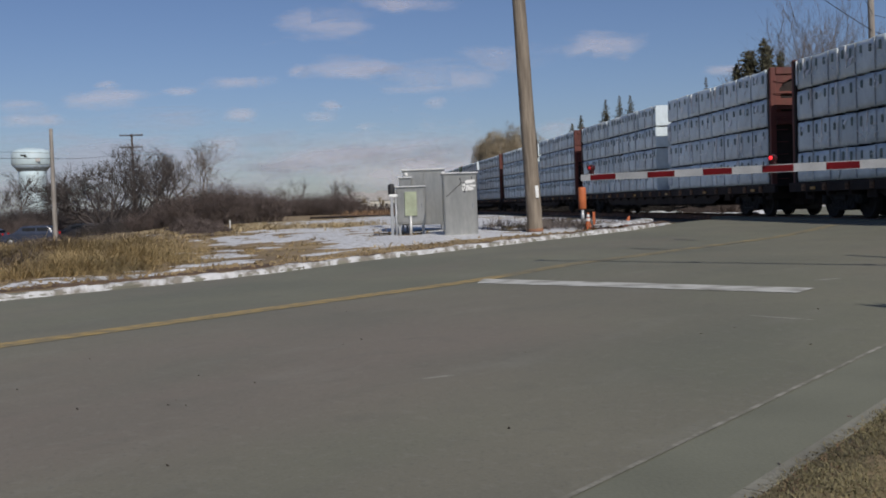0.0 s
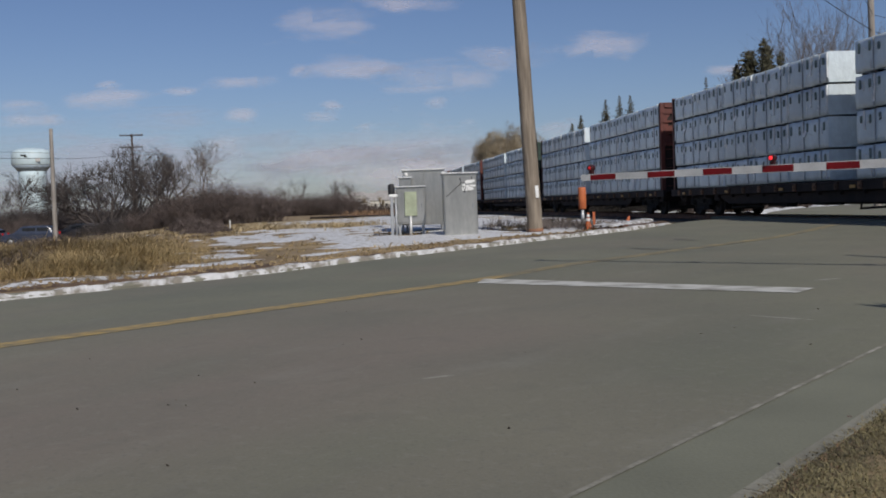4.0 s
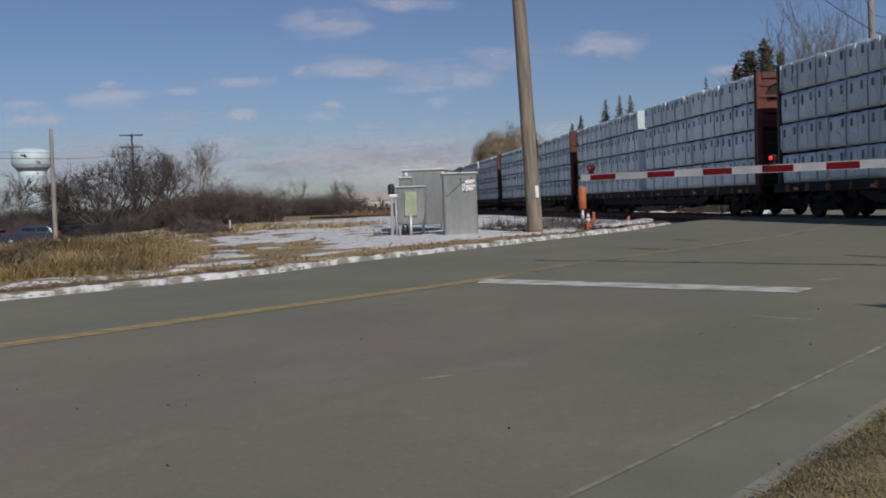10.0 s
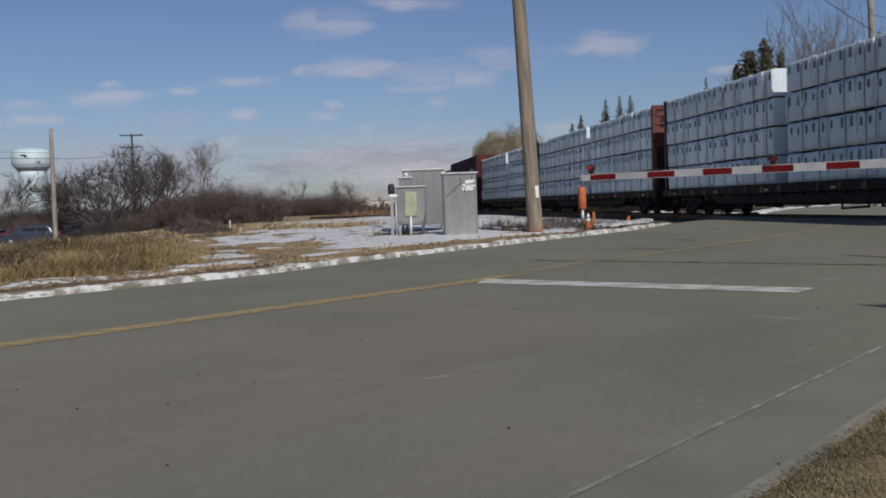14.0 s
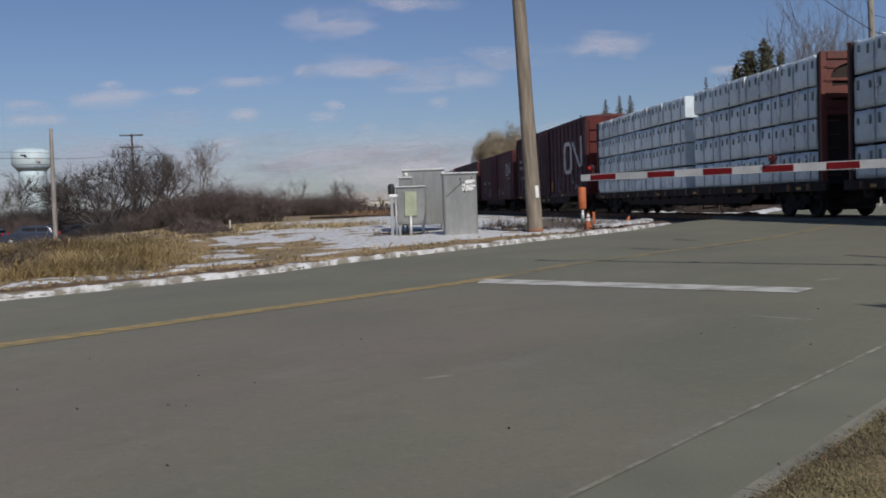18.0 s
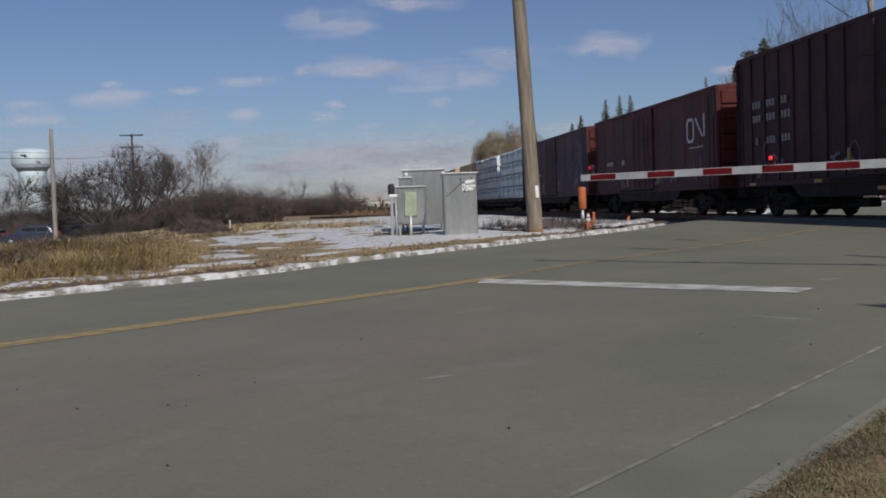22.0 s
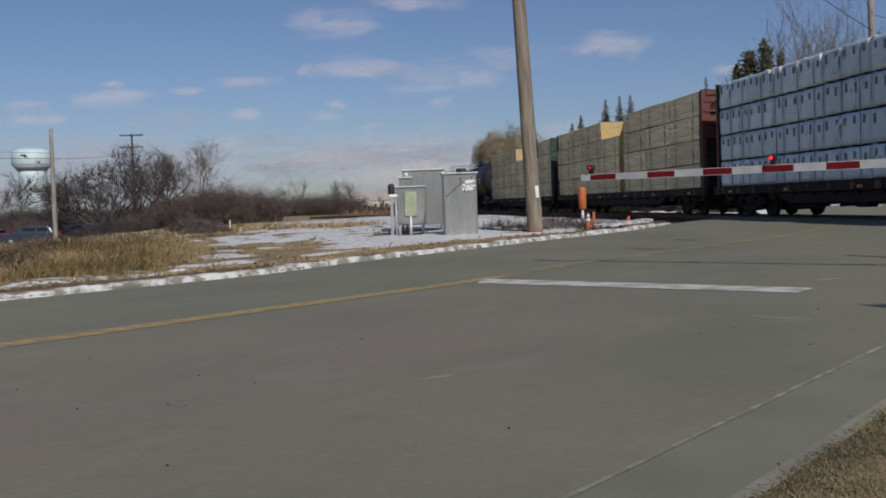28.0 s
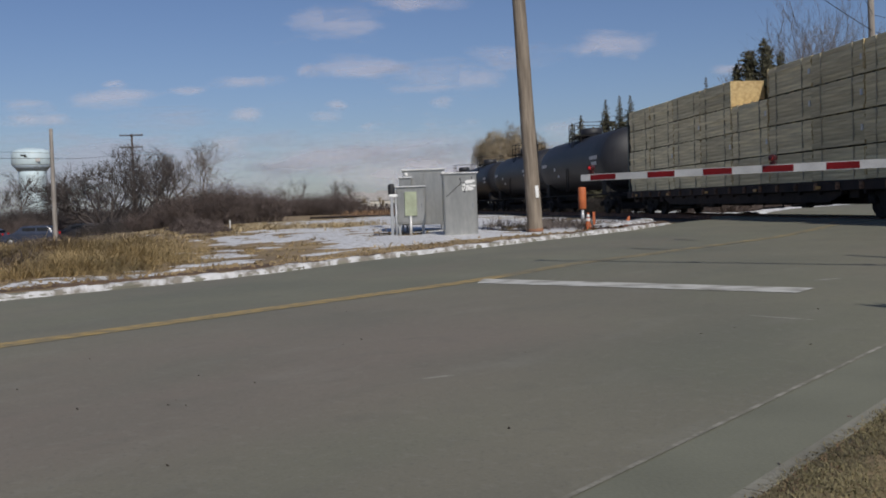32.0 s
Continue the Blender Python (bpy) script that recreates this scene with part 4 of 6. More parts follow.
# ---- tank cars ----
def tank_car(centre, label):
    car = thing("tank_car", label, "railway car", group="cars of the freight train")
    L = 15.6
    CARS.append((car, centre, 6.4))
    running_gear(car, 6.4, 8.05)
    bm = bmesh.new()
    R, cz = 1.53, 2.80
    prof = [(0.02, -L / 2), (R * 0.5, -L / 2 + 0.10), (R * 0.8, -L / 2 + 0.32), (R * 0.95, -L / 2 + 0.58), (R, -L / 2 + 0.85)]
    for i in range(1, 7):
        prof.append((R, -L / 2 + 0.85 + (L - 1.7) * i / 7))
    prof += [(r, -x) for r, x in prof[:5][::-1]]
    spun(bm, prof, 40, "x", (0, 0, cz))
    part("tank", bm, M_TANK, car, "glossy black riveted tank")
    bm = bmesh.new()
    for sx in (-1, 1):
        box(bm, (sx * 5.0, -0.35, 0.70), (sx * 8.0, 0.35, 1.05), 0.02)
        box(bm, (sx * 6.0, -1.2, 0.95), (sx * 6.8, 1.2, 1.75), 0.04)
        box(bm, (sx * 7.7, -1.35, 0.85), (sx * 8.0, 1.35, 1.0), 0.02)
        for y in (-1.33, 1.33):
            rod(bm, (sx * 7.95, y, 0.9), (sx * 7.95, y, 1.95), 0.02, sides=6)
        rod(bm, (sx * 7.95, -1.33, 1.95), (sx * 7.95, 1.33, 1.95), 0.02, sides=6)
    for y in (-1.2, 1.2):
        rod(bm, (-7.5, y, 1.0), (7.5, y, 1.0), 0.03, sides=6)
    part("underframe", bm, M_UNDER, car)
    bm = bmesh.new()
    spun(bm, [(0.62, cz + R - 0.15), (0.62, cz + R + 0.42), (0.55, cz + R + 0.48), (0.02, cz + R + 0.52)], 20, "z")
    part("dome", bm, M_TANK, car)
    bm = bmesh.new()
    box(bm, (-1.3, -1.0, cz + R - 0.02), (1.3, 1.0, cz + R + 0.03), 0.005)
    for y in (-1.0, 1.0):
        for x in (-1.3, 0, 1.3):
            rod(bm, (x, y, cz + R - 0.35), (x, y, cz + R + 0.75), 0.022, sides=6)
        for z in (0.4, 0.75):
            rod(bm, (-1.3, y, cz + R + z), (1.3, y, cz + R + z), 0.02, sides=6)
    for x in (-1.3, 1.3):
        rod(bm, (x, -1.0, cz + R + 0.75), (x, 1.0, cz + R + 0.75), 0.02, sides=6)
    part("railing", bm, M_UNDER, car, "steel walkway railing round the dome")
    bm = bmesh.new()
    for x in (-0.22, 0.22):
        rod(bm, (x, -1.5, 0.8), (x, -1.5, cz), 0.02, sides=6)
        rod(bm, (x, -1.5, cz), (x, -1.0, cz + R), 0.02, sides=6)
    for i in range(9):
        z = 0.9 + i * 0.32
        y = -1.5 if z < cz else -1.5 + (z - cz) / R * 0.5
        rod(bm, (-0.22, y, z), (0.22, y, z), 0.014, sides=6)
    part("ladder", bm, M_UNDER, car)
    y = lambda z: -math.sqrt(max(0.01, (R + 0.016) ** 2 - (z - cz) ** 2))
    for x0, x1, z in ((5.0, 6.4, 2.9), (5.3, 6.2, 2.6), (-6.4, -5.2, 2.9), (-3.2, -2.9, 2.6), (-2.7, -2.3, 2.2)):
        bm = bmesh.new()
        box(bm, (x0, y(z) - 0.004, z - 0.09), (x1, y(z) + 0.05, z + 0.09), 0.003)
        part("lettering_bar", bm, M_LOGO, car)
    return car


RED_LABEL = "oxide-red centre-beam lumber car stacked with white-wrapped lumber bundles"
GREEN_LABEL = "dark green centre-beam lumber car stacked with white-wrapped lumber bundles"
F0, PITCH_CAR = 29.33, 24.455
for i, (mid, gap, colour) in enumerate(((10.0, 1.2, "red"), (9.6, 1.2, "red"), (9.0, 1.5, "red"), (9.1, 1.4, "red"), (10.9, 0.9, "red"), (11.0, 0.85, "green"), (11.0, 0.93, "red"),
                                        (12.0, 0.85, "red"), (9.8, 0.66, "red"), (9.3, 0.95, "red"))):
    lumber_car(F0 + PITCH_CAR * (i - 2), "wrap", colour, mid, gap, label=RED_LABEL if colour == "red" else GREEN_LABEL)
box_car(225.1, 244.4, 5.42, M_BOX, True, (6.75, 3.15, 3.9, 1.6), 2.3, "tall ribbed brown boxcar with a white painted shape and faded lettering")
box_car(246.2, 262.0, 4.86, M_BOX2, False, (5.82, 3.22, 1.75, 0.82), 2.2, "smooth-sided oxide-red boxcar with a small white painted shape")
box_car(263.7, 280.1, 4.85, M_BOX3, False, (-30.0, 3.4, 0.5, 0.5), 2.2, "dark plum boxcar with sprayed strokes along its side")
lumber_car(281.75, "wrap", "red", 9.0, 1.45, (), RED_LABEL)
lumber_car(306.15, "board", "red", 9.4, 0.75, ((1, 3, 0),), "oxide-red centre-beam lumber car stacked with weathered brown boards", 3.05)
lumber_car(330.85, "board", "green", 11.1, 0.06, ((0, 3, 3),), "dark green centre-beam lumber car stacked with weathered brown boards", 3.05)
for i in range(4):
    tank_car(364.6 + 17.9 * i, "black railway tank car with a railed dome on top")



# ---- verge, snow and grass ----
def snow_depth(x, y):
    """How far the thawing snow lies above (+) or below (-) the turf."""
    s, o = so(x, y)
    e = left_edge(s) - o
    n = 0.7 * bumpy(x + 31, y, 2.2) + 0.75 * bumpy(x, y + 17, 0.7) + 0.6 * bumpy(x * 0.6, y + 50, 6.0) + 0.3 * bumpy(x + 5, y, 0.28)
    bare = smooth(0.5, 0.75, e) * smooth(1.9, 1.3, e) * 0.7
    field = smooth(-1.7, 1.0, x + 4.6 + 0.12 * (y - 15)) * smooth(1.3, 2.2, e) * smooth(64, 40, e)
    straw = smooth(35, 40, y) * smooth(60, 52, y) * smooth(-2.2, -4.5, x)
    verge = 0.45 * smooth(14, 18, s) * smooth(16, 10, e)
    return (n + 1.02 * field + verge * (1 - field) - 0.85 * straw - bare - 0.60) * 0.11


def snow_sheet():
    us, vs = steps((6, 62, 0.25)), steps((-56, -12.2, 0.25))
    pts = []
    for s in us:
        for o in vs:
            x, y = xy(s, o)
            pts.append((x, y, ground_z(x, y) + min(0.05, snow_depth(x, y))))
    nv, faces = len(vs), []
    for i in range(len(us) - 1):
        for j in range(nv - 1):
            c = (i * nv + j, (i + 1) * nv + j, (i + 1) * nv + j + 1, i * nv + j + 1)
            q = xy(us[i], vs[j])
            if max(snow_depth(pts[a][0], pts[a][1]) for a in c) > -0.01 and from_track(*q) > 2.9 + 0.5 * bumpy(q[0], q[1], 1.3):
                faces.append(c)
    return sheet("snow_patches", pts, faces, M_SNOW, "stuff", "thin patches of old thawing snow on the verge", "snow", True)


snow_sheet()


def snow_ridge(name, s0, s1, o_off, width, height, seed, label, keep=0.0):
    """A lumpy ridge of ploughed snow along the kerb."""
    verts, faces = [], []
    n, m = int((s1 - s0) / 0.045), 9
    for i in range(n + 1):
        s = s0 + (s1 - s0) * i / n
        amp = max(0.0, 0.68 + 0.7 * noise.noise((s * 0.9, seed, 0)) + 0.7 * noise.noise((s * 2.7, seed, 2)) + 0.25 * noise.noise((s * 8.3, seed, 4)) - keep)
        wid = width * (0.85 + 0.55 * noise.noise((s * 0.7, seed, 5)) + 0.5 * noise.noise((s * 2.3, seed, 6)) + 0.25 * noise.noise((s * 7.9, seed, 7)))
        for j in range(m):
            f = j / (m - 1)
            o = left_edge(s) + o_off - wid * f + 0.09 * noise.noise((s * 1.9, seed, 9)) + 0.06 * noise.noise((s * 5.1, seed, 11))
            x, y = xy(s, o)
            bulge = math.sin(math.pi * f) ** 0.7 * height * amp + 0.012 * noise.noise((s * 4.3, f * 3, seed)) + 0.007 * noise.noise((s * 13, f * 9, seed))
            base = max(ground_z(x, y), road_z(x, y) + (0.050 + 0.028 * min(1.0, amp) if o < left_edge(s) else -0.005))
            verts.append((x, y, base + (bulge if 0 < j < m - 1 else -0.04)))
    for i in range(n):
        for j in range(m - 1):
            q = i * m + j
            faces.append((q, q + m, q + m + 1, q + 1))
    return sheet(name, verts, faces, M_SLUSH, "stuff", label, "snow", True)


snow_ridge("snow_ridge", -2, 8.6, 0.03, 0.20, 0.022, 3, "dirty ridge of ploughed snow along the kerb")
snow_ridge("snow_ridge", 8.3, 24.2, 0.03, 0.25, 0.022, 5, "dirty ridge of ploughed snow along the kerb")
snow_ridge("snow_ridge", -2, 8.7, -0.66, 0.60, 0.055, 8, "dirty ridge of ploughed snow on the verge", 0.05)
snow_ridge("snow_ridge", 6.6, 9.6, -1.3, 0.22, 0.03, 21, "thin ragged streak of snow on the verge", 0.2)
snow_ridge("snow_ridge", 23.0, 27.2, -0.95, 0.7, 0.022, 14, "thin strip of snow beside the crossing", 0.2)


def snow_bank(a, b, width, height, foot, seed, label):
    """A lumpy bank of cleared snow from a to b."""
    a, b = Vector(a), Vector(b)
    d = (b - a).normalized()
    side, n, m = Vector((-d.y, d.x)), int((b - a).length / 0.25), 9
    verts, faces = [], []
    for i in range(n + 1):
        c = a.lerp(b, i / n)
        amp = 0.8 + 0.6 * noise.noise((i * 0.11, seed, 0)) + 0.6 * noise.noise((i * 0.43, seed, 3))
        for j in range(m):
            f = j / (m - 1)
            p = c + side * width * (f - 0.1) * (0.9 + 0.3 * noise.noise((i * 0.2, seed, 7)))
            lump = math.sin(math.pi * f) ** 0.7 * height * max(0.15, amp) + 0.05 * noise.noise((i * 0.6, j * 0.8, seed))
            verts.append((p.x, p.y, foot + (lump if 0 < j < m - 1 else -0.08)))
    for i in range(n):
        for j in range(m - 1):
            q = i * m + j
            faces.append((q, q + m, q + m + 1, q + 1))
    return sheet("snow_bank", verts, faces, M_SNOW, "stuff", label, "snow", True)


snow_bank(xy(39.5, -15.2), xy(95, -15.4), 1.6, 0.24, 0.06, 19, "lumpy bank of cleared snow beside the road beyond the track")
snow_bank((13.0, 40.4), (11.35, 55.0), 1.3, 0.26, -0.02, 23, "low bank of old snow along the far side of the track")
# a ragged strip of wet bare soil behind the kerb
verts, faces, ss = [], [], steps((3.0, 27.0, 0.1))
for s in ss:
    a = 0.36 + 0.16 * noise.noise((s * 1.3, 4.0, 0)) + 0.08 * noise.noise((s * 5.1, 4.0, 2))
    b = a + max(0.02, 0.42 + 0.4 * noise.noise((s * 0.8, 9.0, 0)) + 0.2 * noise.noise((s * 4.1, 9.0, 2)))
    for j in range(5):
        x, y = xy(s, left_edge(s) - a - (b - a) * j / 4)
        verts.append((x, y, max(ground_z(x, y), road_z(x, y) + 0.02) + (0.02 + 0.02 * noise.noise((s * 6, j, 1.0)) if 0 < j < 4 else -0.01)))
for i in range(len(ss) - 1):
    for j in range(4):
        faces.append((i * 5 + j, i * 5 + 5 + j, i * 5 + 6 + j, i * 5 + 1 + j))
sheet("wet_soil", verts, faces, M_WET, "stuff", "strip of wet dark brown soil behind the snowy kerb", "soil", True)
# brown dirt clods along the thawing edge
r, clods = random.Random(9), bmesh.new()
for _ in range(1500):
    s = r.uniform(-1, 30)
    o = left_edge(s) - (0.45 + abs(r.gauss(0, 0.4)))
    x, y = xy(s, o)
    q = r.uniform(0.010, 0.04)
    m = Matrix.Translation((x, y, ground_z(x, y) + q * 0.3)) @ Euler((r.random() * 3, r.random() * 3, r.random() * 3)).to_matrix().to_4x4() @ Matrix.Diagonal((q * 1.6, q, q * 0.7, 1))
    bmesh.ops.create_icosphere(clods, subdivisions=1, radius=1.0, matrix=m)
tagged(part("dirt_clods", clods, M_SOIL), "brown dirt clods along the thawing kerb", "dirt", "", "stuff")
r, grit = random.Random(19), bmesh.new()
for _ in range(22):
    s, o = r.uniform(1.5, 9), r.uniform(-7, -1.9)
    x, y = xy(s, o)
    q = r.uniform(0.003, 0.008) 
    m = Matrix.Translation((x, y, road_z(x, y) + q * 0.3)) @ Euler((r.random(), r.random(), r.random() * 3)).to_matrix().to_4x4() @ Matrix.Diagonal((q * 1.8, q, q * 0.6, 1))
    bmesh.ops.create_icosphere(grit, subdivisions=1, radius=1.0, matrix=m)
tagged(part("road_grit", grit, M_TIE), "small dark grit and clods on the road", "grit", "", "stuff")


class Growth:
    """Gathers thin blades, stems and branches into one mesh."""

    def __init__(self):
        self.v, self.f = [], []

    def blade(self, x, y, z, h, w, lean, turn):
        c, s = math.cos(turn), math.sin(turn)
        n = len(self.v)
        lx, ly = lean * c, lean * s
        px, py = -s * w, c * w
        self.v += [(x - px, y - py, z), (x + px, y + py, z), (x + lx * 0.35 + px * 0.7, y + ly * 0.35 + py * 0.7, z + h * 0.6), (x + lx * 0.35 - px * 0.7, y + ly * 0.35 - py * 0.7, z + h * 0.6),
                   (x + lx, y + ly, z + h * (1 - 0.32 * min(1.2, abs(lean) / max(h, 0.001))))]
        self.f += [(n, n + 1, n + 2, n + 3), (n + 3, n + 2, n + 4)]

    def limb(self, a, b, r0, r1, sides):
        d = (b - a)
        if d.length < 1e-4:
            return
        q = d.to_track_quat("Z", "Y")
        n = len(self.v)
        for p, r in ((a, r0), (b, r1)):
            for i in range(sides):
                w = math.tau * i / sides
                self.v.append(p + q @ Vector((r * math.cos(w), r * math.sin(w), 0)))
        for i in range(sides):
            j = (i + 1) % sides
            self.f.append((n + i, n + j, n + sides + j, n + sides + i))

    def mesh(self, name, mat):
        me = bpy.data.meshes.new(name)
        me.from_pydata([tuple(p) for p in self.v], [], self.f)
        me.materials.append(mat)
        me.update()
        return me

    def stuff(self, name, mat, label, category):
        return tagged(new(name, self.mesh(name, mat)), label, category, "", "stuff")


def grass_field(seed, count, s0, s1, e0, e1, h0, h1, keep, w=0.008, swell=0.0):
    r, g = random.Random(seed), Growth()
    for _ in range(count):
        s, e = r.uniform(s0, s1), r.uniform(e0, e1)
        x, y = xy(s, left_edge(s) - e)
        d = keep(x, y, s, e)
        if r.random() > d or from_track(x, y) < 2.6:
            continue
        z = ground_z(x, y) - 0.02
        lush = (0.5 + 0.5 * d) * (0.85 + 0.55 * bumpy(x, y, 1.1) + 0.35 * bumpy(x + 8, y, 0.45))
        lush *= 1 + swell * (1.3 * math.exp(-((x + 6.9) ** 2 + (y - 21) ** 2) / 10) - 0.25)
        way = math.tau * bumpy(x, y + 90, 1.6)
        for _ in range(r.randint(6, 11)):
            h = r.uniform(h0, h1) * lush
            a, out = r.uniform(0, math.tau), abs(r.gauss(0, 0.055))
            # blades fan out of each tuft and lie over together
            turn = a + r.gauss(0, 0.5) if r.random() < 0.6 else way + r.gauss(0, 0.4)
            g.blade(x + out * math.cos(a), y + out * math.sin(a), z, h, w * r.uniform(0.7, 1.4), h * r.uniform(0.6, 2.4), turn)
    return g


# tall golden grass between the road and the car park, thickest away from the track
def left_of_path(x, y):
    return -4.2 - 0.166 * (y - 14.3) - x


tall = grass_field(1, 46000, -1, 24, 1.3, 17, 0.26, 0.62,
                   lambda x, y, s, e: min(1.0, smooth(-1.8, 0.7, -4.2 - 0.36 * (y - 14.3) - x) * smooth(1.7, 2.6, e) * smooth(17, 9, e) * (0.70 + 0.7 * bumpy(x, y + 7, 1.8))), 0.0036, 0.5)
tall.stuff("tall_grass", M_GRASS, "tall golden dead grass bent by winter", "grass")
clumps = grass_field(12, 6000, 2, 60, 1.2, 46, 0.12, 0.3, lambda x, y, s, e: smooth(0.15, 0.5, bumpy(x, y + 40, 3.0)) * smooth(3, -3, left_of_path(x, y)) * (1 if snow_depth(x, y) < 0.01 else 0.25), 0.008)
clumps.stuff("grass_clumps", M_GRASS, "scattered tan clumps of dead grass in snow", "grass")
# thin short grass that shows through the snow
short = grass_field(2, 44000, 2, 62, 0.75, 44, 0.03, 0.12, lambda x, y, s, e: 0.9 if snow_depth(x, y) < -0.004 else 0.05)
short.stuff("short_grass", M_GRASS, "short flattened straw-coloured verge grass", "grass")
wisps = grass_field(27, 9000, 18, 60, 12, 44, 0.10, 0.28, lambda x, y, s, e: (0.85 * smooth(0.0, 0.35, bumpy(x + 9, y + 3, 3.4)) + 0.8 * smooth(35, 40, y) * smooth(60, 52, y) * smooth(-2.2, -4.5, x)) * smooth(10, 18, e), 0.012)
wisps.stuff("pale_grass", M_STRAW, "pale tan flattened grass showing through thin snow", "grass")
brown = grass_field(15, 13000, -1, 24, 1.3, 18, 0.3, 0.8,
                    lambda x, y, s, e: min(1.0, smooth(-2.0, 2.0, left_of_path(x, y) - 0.16 * (y - 14.3)) * smooth(1.6, 3, e) * smooth(0.0, 0.35, bumpy(x + 60, y, 2.4)) * smooth(-6.0, -8.5, x)), 0.005)
brown.stuff("brown_weeds", M_TWIG, "grey-brown dead weed stalks among the grass", "weeds")
weeds = grass_field(5, 520, 22.4, 27.5, 1.2, 5.5, 0.25, 0.62, lambda x, y, s, e: smooth(0.2, 0.8, 0.5 + bumpy(x, y, 1.4)), 0.006)
weeds.stuff("dead_weeds", M_GREY_TWIG, "thin brown dead weeds beside the pole", "weeds")

# dry lawn beside the right kerb, close to the camera
r, lawn = random.Random(4), Growth()
for _ in range(46000):
    s, o = r.uniform(0.2, 9.0), KERB + 0.085 + abs(r.gauss(0, 0.6))
    x, y = xy(s, o)
    if y < 2.5:
        continue
    z = ground_z(x, y) - 0.01
    tuft = 0.5 + 0.5 * bumpy(x * 3, y * 3, 0.6)
    for _ in range(3):
        h = r.uniform(0.012, 0.040) * (0.45 + 1.0 * tuft)
        lawn.blade(x + r.gauss(0, 0.02), y + r.gauss(0, 0.02), z, h, r.uniform(0.0014, 0.0032), h * r.uniform(0.4, 2.0), r.uniform(0, math.tau))
for _ in range(14000):
    s, o = r.uniform(-9.0, 5.0), KERB + 0.135 + abs(r.gauss(0, 2.6))
    x, y = xy(s, o)
    if y > 2.5 or math.hypot(x, y) < 0.3:
        continue
    z = ground_z(x, y) - 0.01
    for _ in range(3):
        h = r.uniform(0.012, 0.04)
        lawn.blade(x + r.gauss(0, 0.03), y + r.gauss(0, 0.03), z, h, r.uniform(0.003, 0.006), h * r.uniform(0.3, 1.6), r.uniform(0, math.tau))
lawn.stuff("lawn_grass", M_TURF, "dry yellow-green lawn grass beside the kerb", "grass")
g = Growth()
for _ in range(80):
    s, o = r.uniform(0, 12), KERB - 0.01 - abs(r.gauss(0, 0.03))
    x, y = xy(s, o)
    g.blade(x, y, road_z(x, y), r.uniform(0.004, 0.012), 0.012, r.uniform(0.01, 0.03), r.uniform(0, 6.28))
g2 = Growth()
for _ in range(1800):
    s, o = r.uniform(0.5, 11), KERB + 0.09 + abs(r.gauss(0, 0.06))
    x, y = xy(s, o)
    if bumpy(x * 2, y * 2, 0.5) > -0.05:
        g2.blade(x, y, ground_z(x, y), r.uniform(0.010, 0.028), 0.0018, r.uniform(0.02, 0.06), r.uniform(0, 6.28))
g2.stuff("dead_edge_grass", M_RUSSET, "reddish-brown dead grass along the kerb edge", "grass")
g.stuff("gutter_litter", M_TWIG, "scraps of dead leaf lying in the gutter", "leaf litter")


# ---- trees ----
def grow(trunk, twigs, at, way, length, radius, depth, r, spread, up, fine=1, shrink=0.79, least=0.010, skip=0.0):
    """Branches into the trunk mesh while they are thick, into the twig mesh after that."""
    bits = 3 if depth > 1 else 2
    p, d = Vector(at), Vector(way).normalized()
    for i in range(bits):
        nd = (d + Vector((r.gauss(0, 0.15), r.gauss(0, 0.15), r.gauss(0.0, 0.08) + up * 0.06))).normalized()
        q = p + nd * length / bits
        r0, r1 = radius * (1 - 0.35 * i / bits), radius * (1 - 0.35 * (i + 1) / bits)
        (trunk if depth > 2 else twigs).limb(p, q, r0, r1, 6 if depth > 3 else 4 if depth > 2 else 3)
        p, d = q, nd
        if depth > 0 and (i > 0 or depth < 4):
            for _ in range(2 if depth == 1 else 1):
                if r.random() < skip:
                    continue
                w = r.uniform(0, math.tau)
                side = d.orthogonal().normalized()
                side.rotate(Matrix.Rotation(w, 3, d))
                nd2 = (d * r.uniform(0.45, 0.95) + side * spread * r.uniform(0.6, 1.25) + Vector((0, 0, up * 0.22))).normalized()
                grow(trunk, twigs, p, nd2, length * shrink * r.uniform(0.65, 1.2), max(least, r1 * 0.5), depth - 1, r, spread, up, fine, shrink, least, skip)
    if depth == 0:
        for _ in range(fine):
            e = p + (d * r.uniform(0.3, 1.0) + Vector((r.gauss(0, 0.6), r.gauss(0, 0.6), r.gauss(0.1, 0.4)))) * length * 0.5
            twigs.limb(p.lerp(Vector(at), r.uniform(0, 0.7)), e, radius * 0.7, radius * 0.3, 3)
    if depth > 0:
        for _ in range(2):
            nd2 = (d + Vector((r.gauss(0, 0.4), r.gauss(0, 0.4), up * 0.2))).normalized()
            grow(trunk, twigs, p, nd2, length * shrink * r.uniform(0.75, 1.15), max(least, radius * 0.52), depth - 1, r, spread, up, fine, shrink, least, skip)


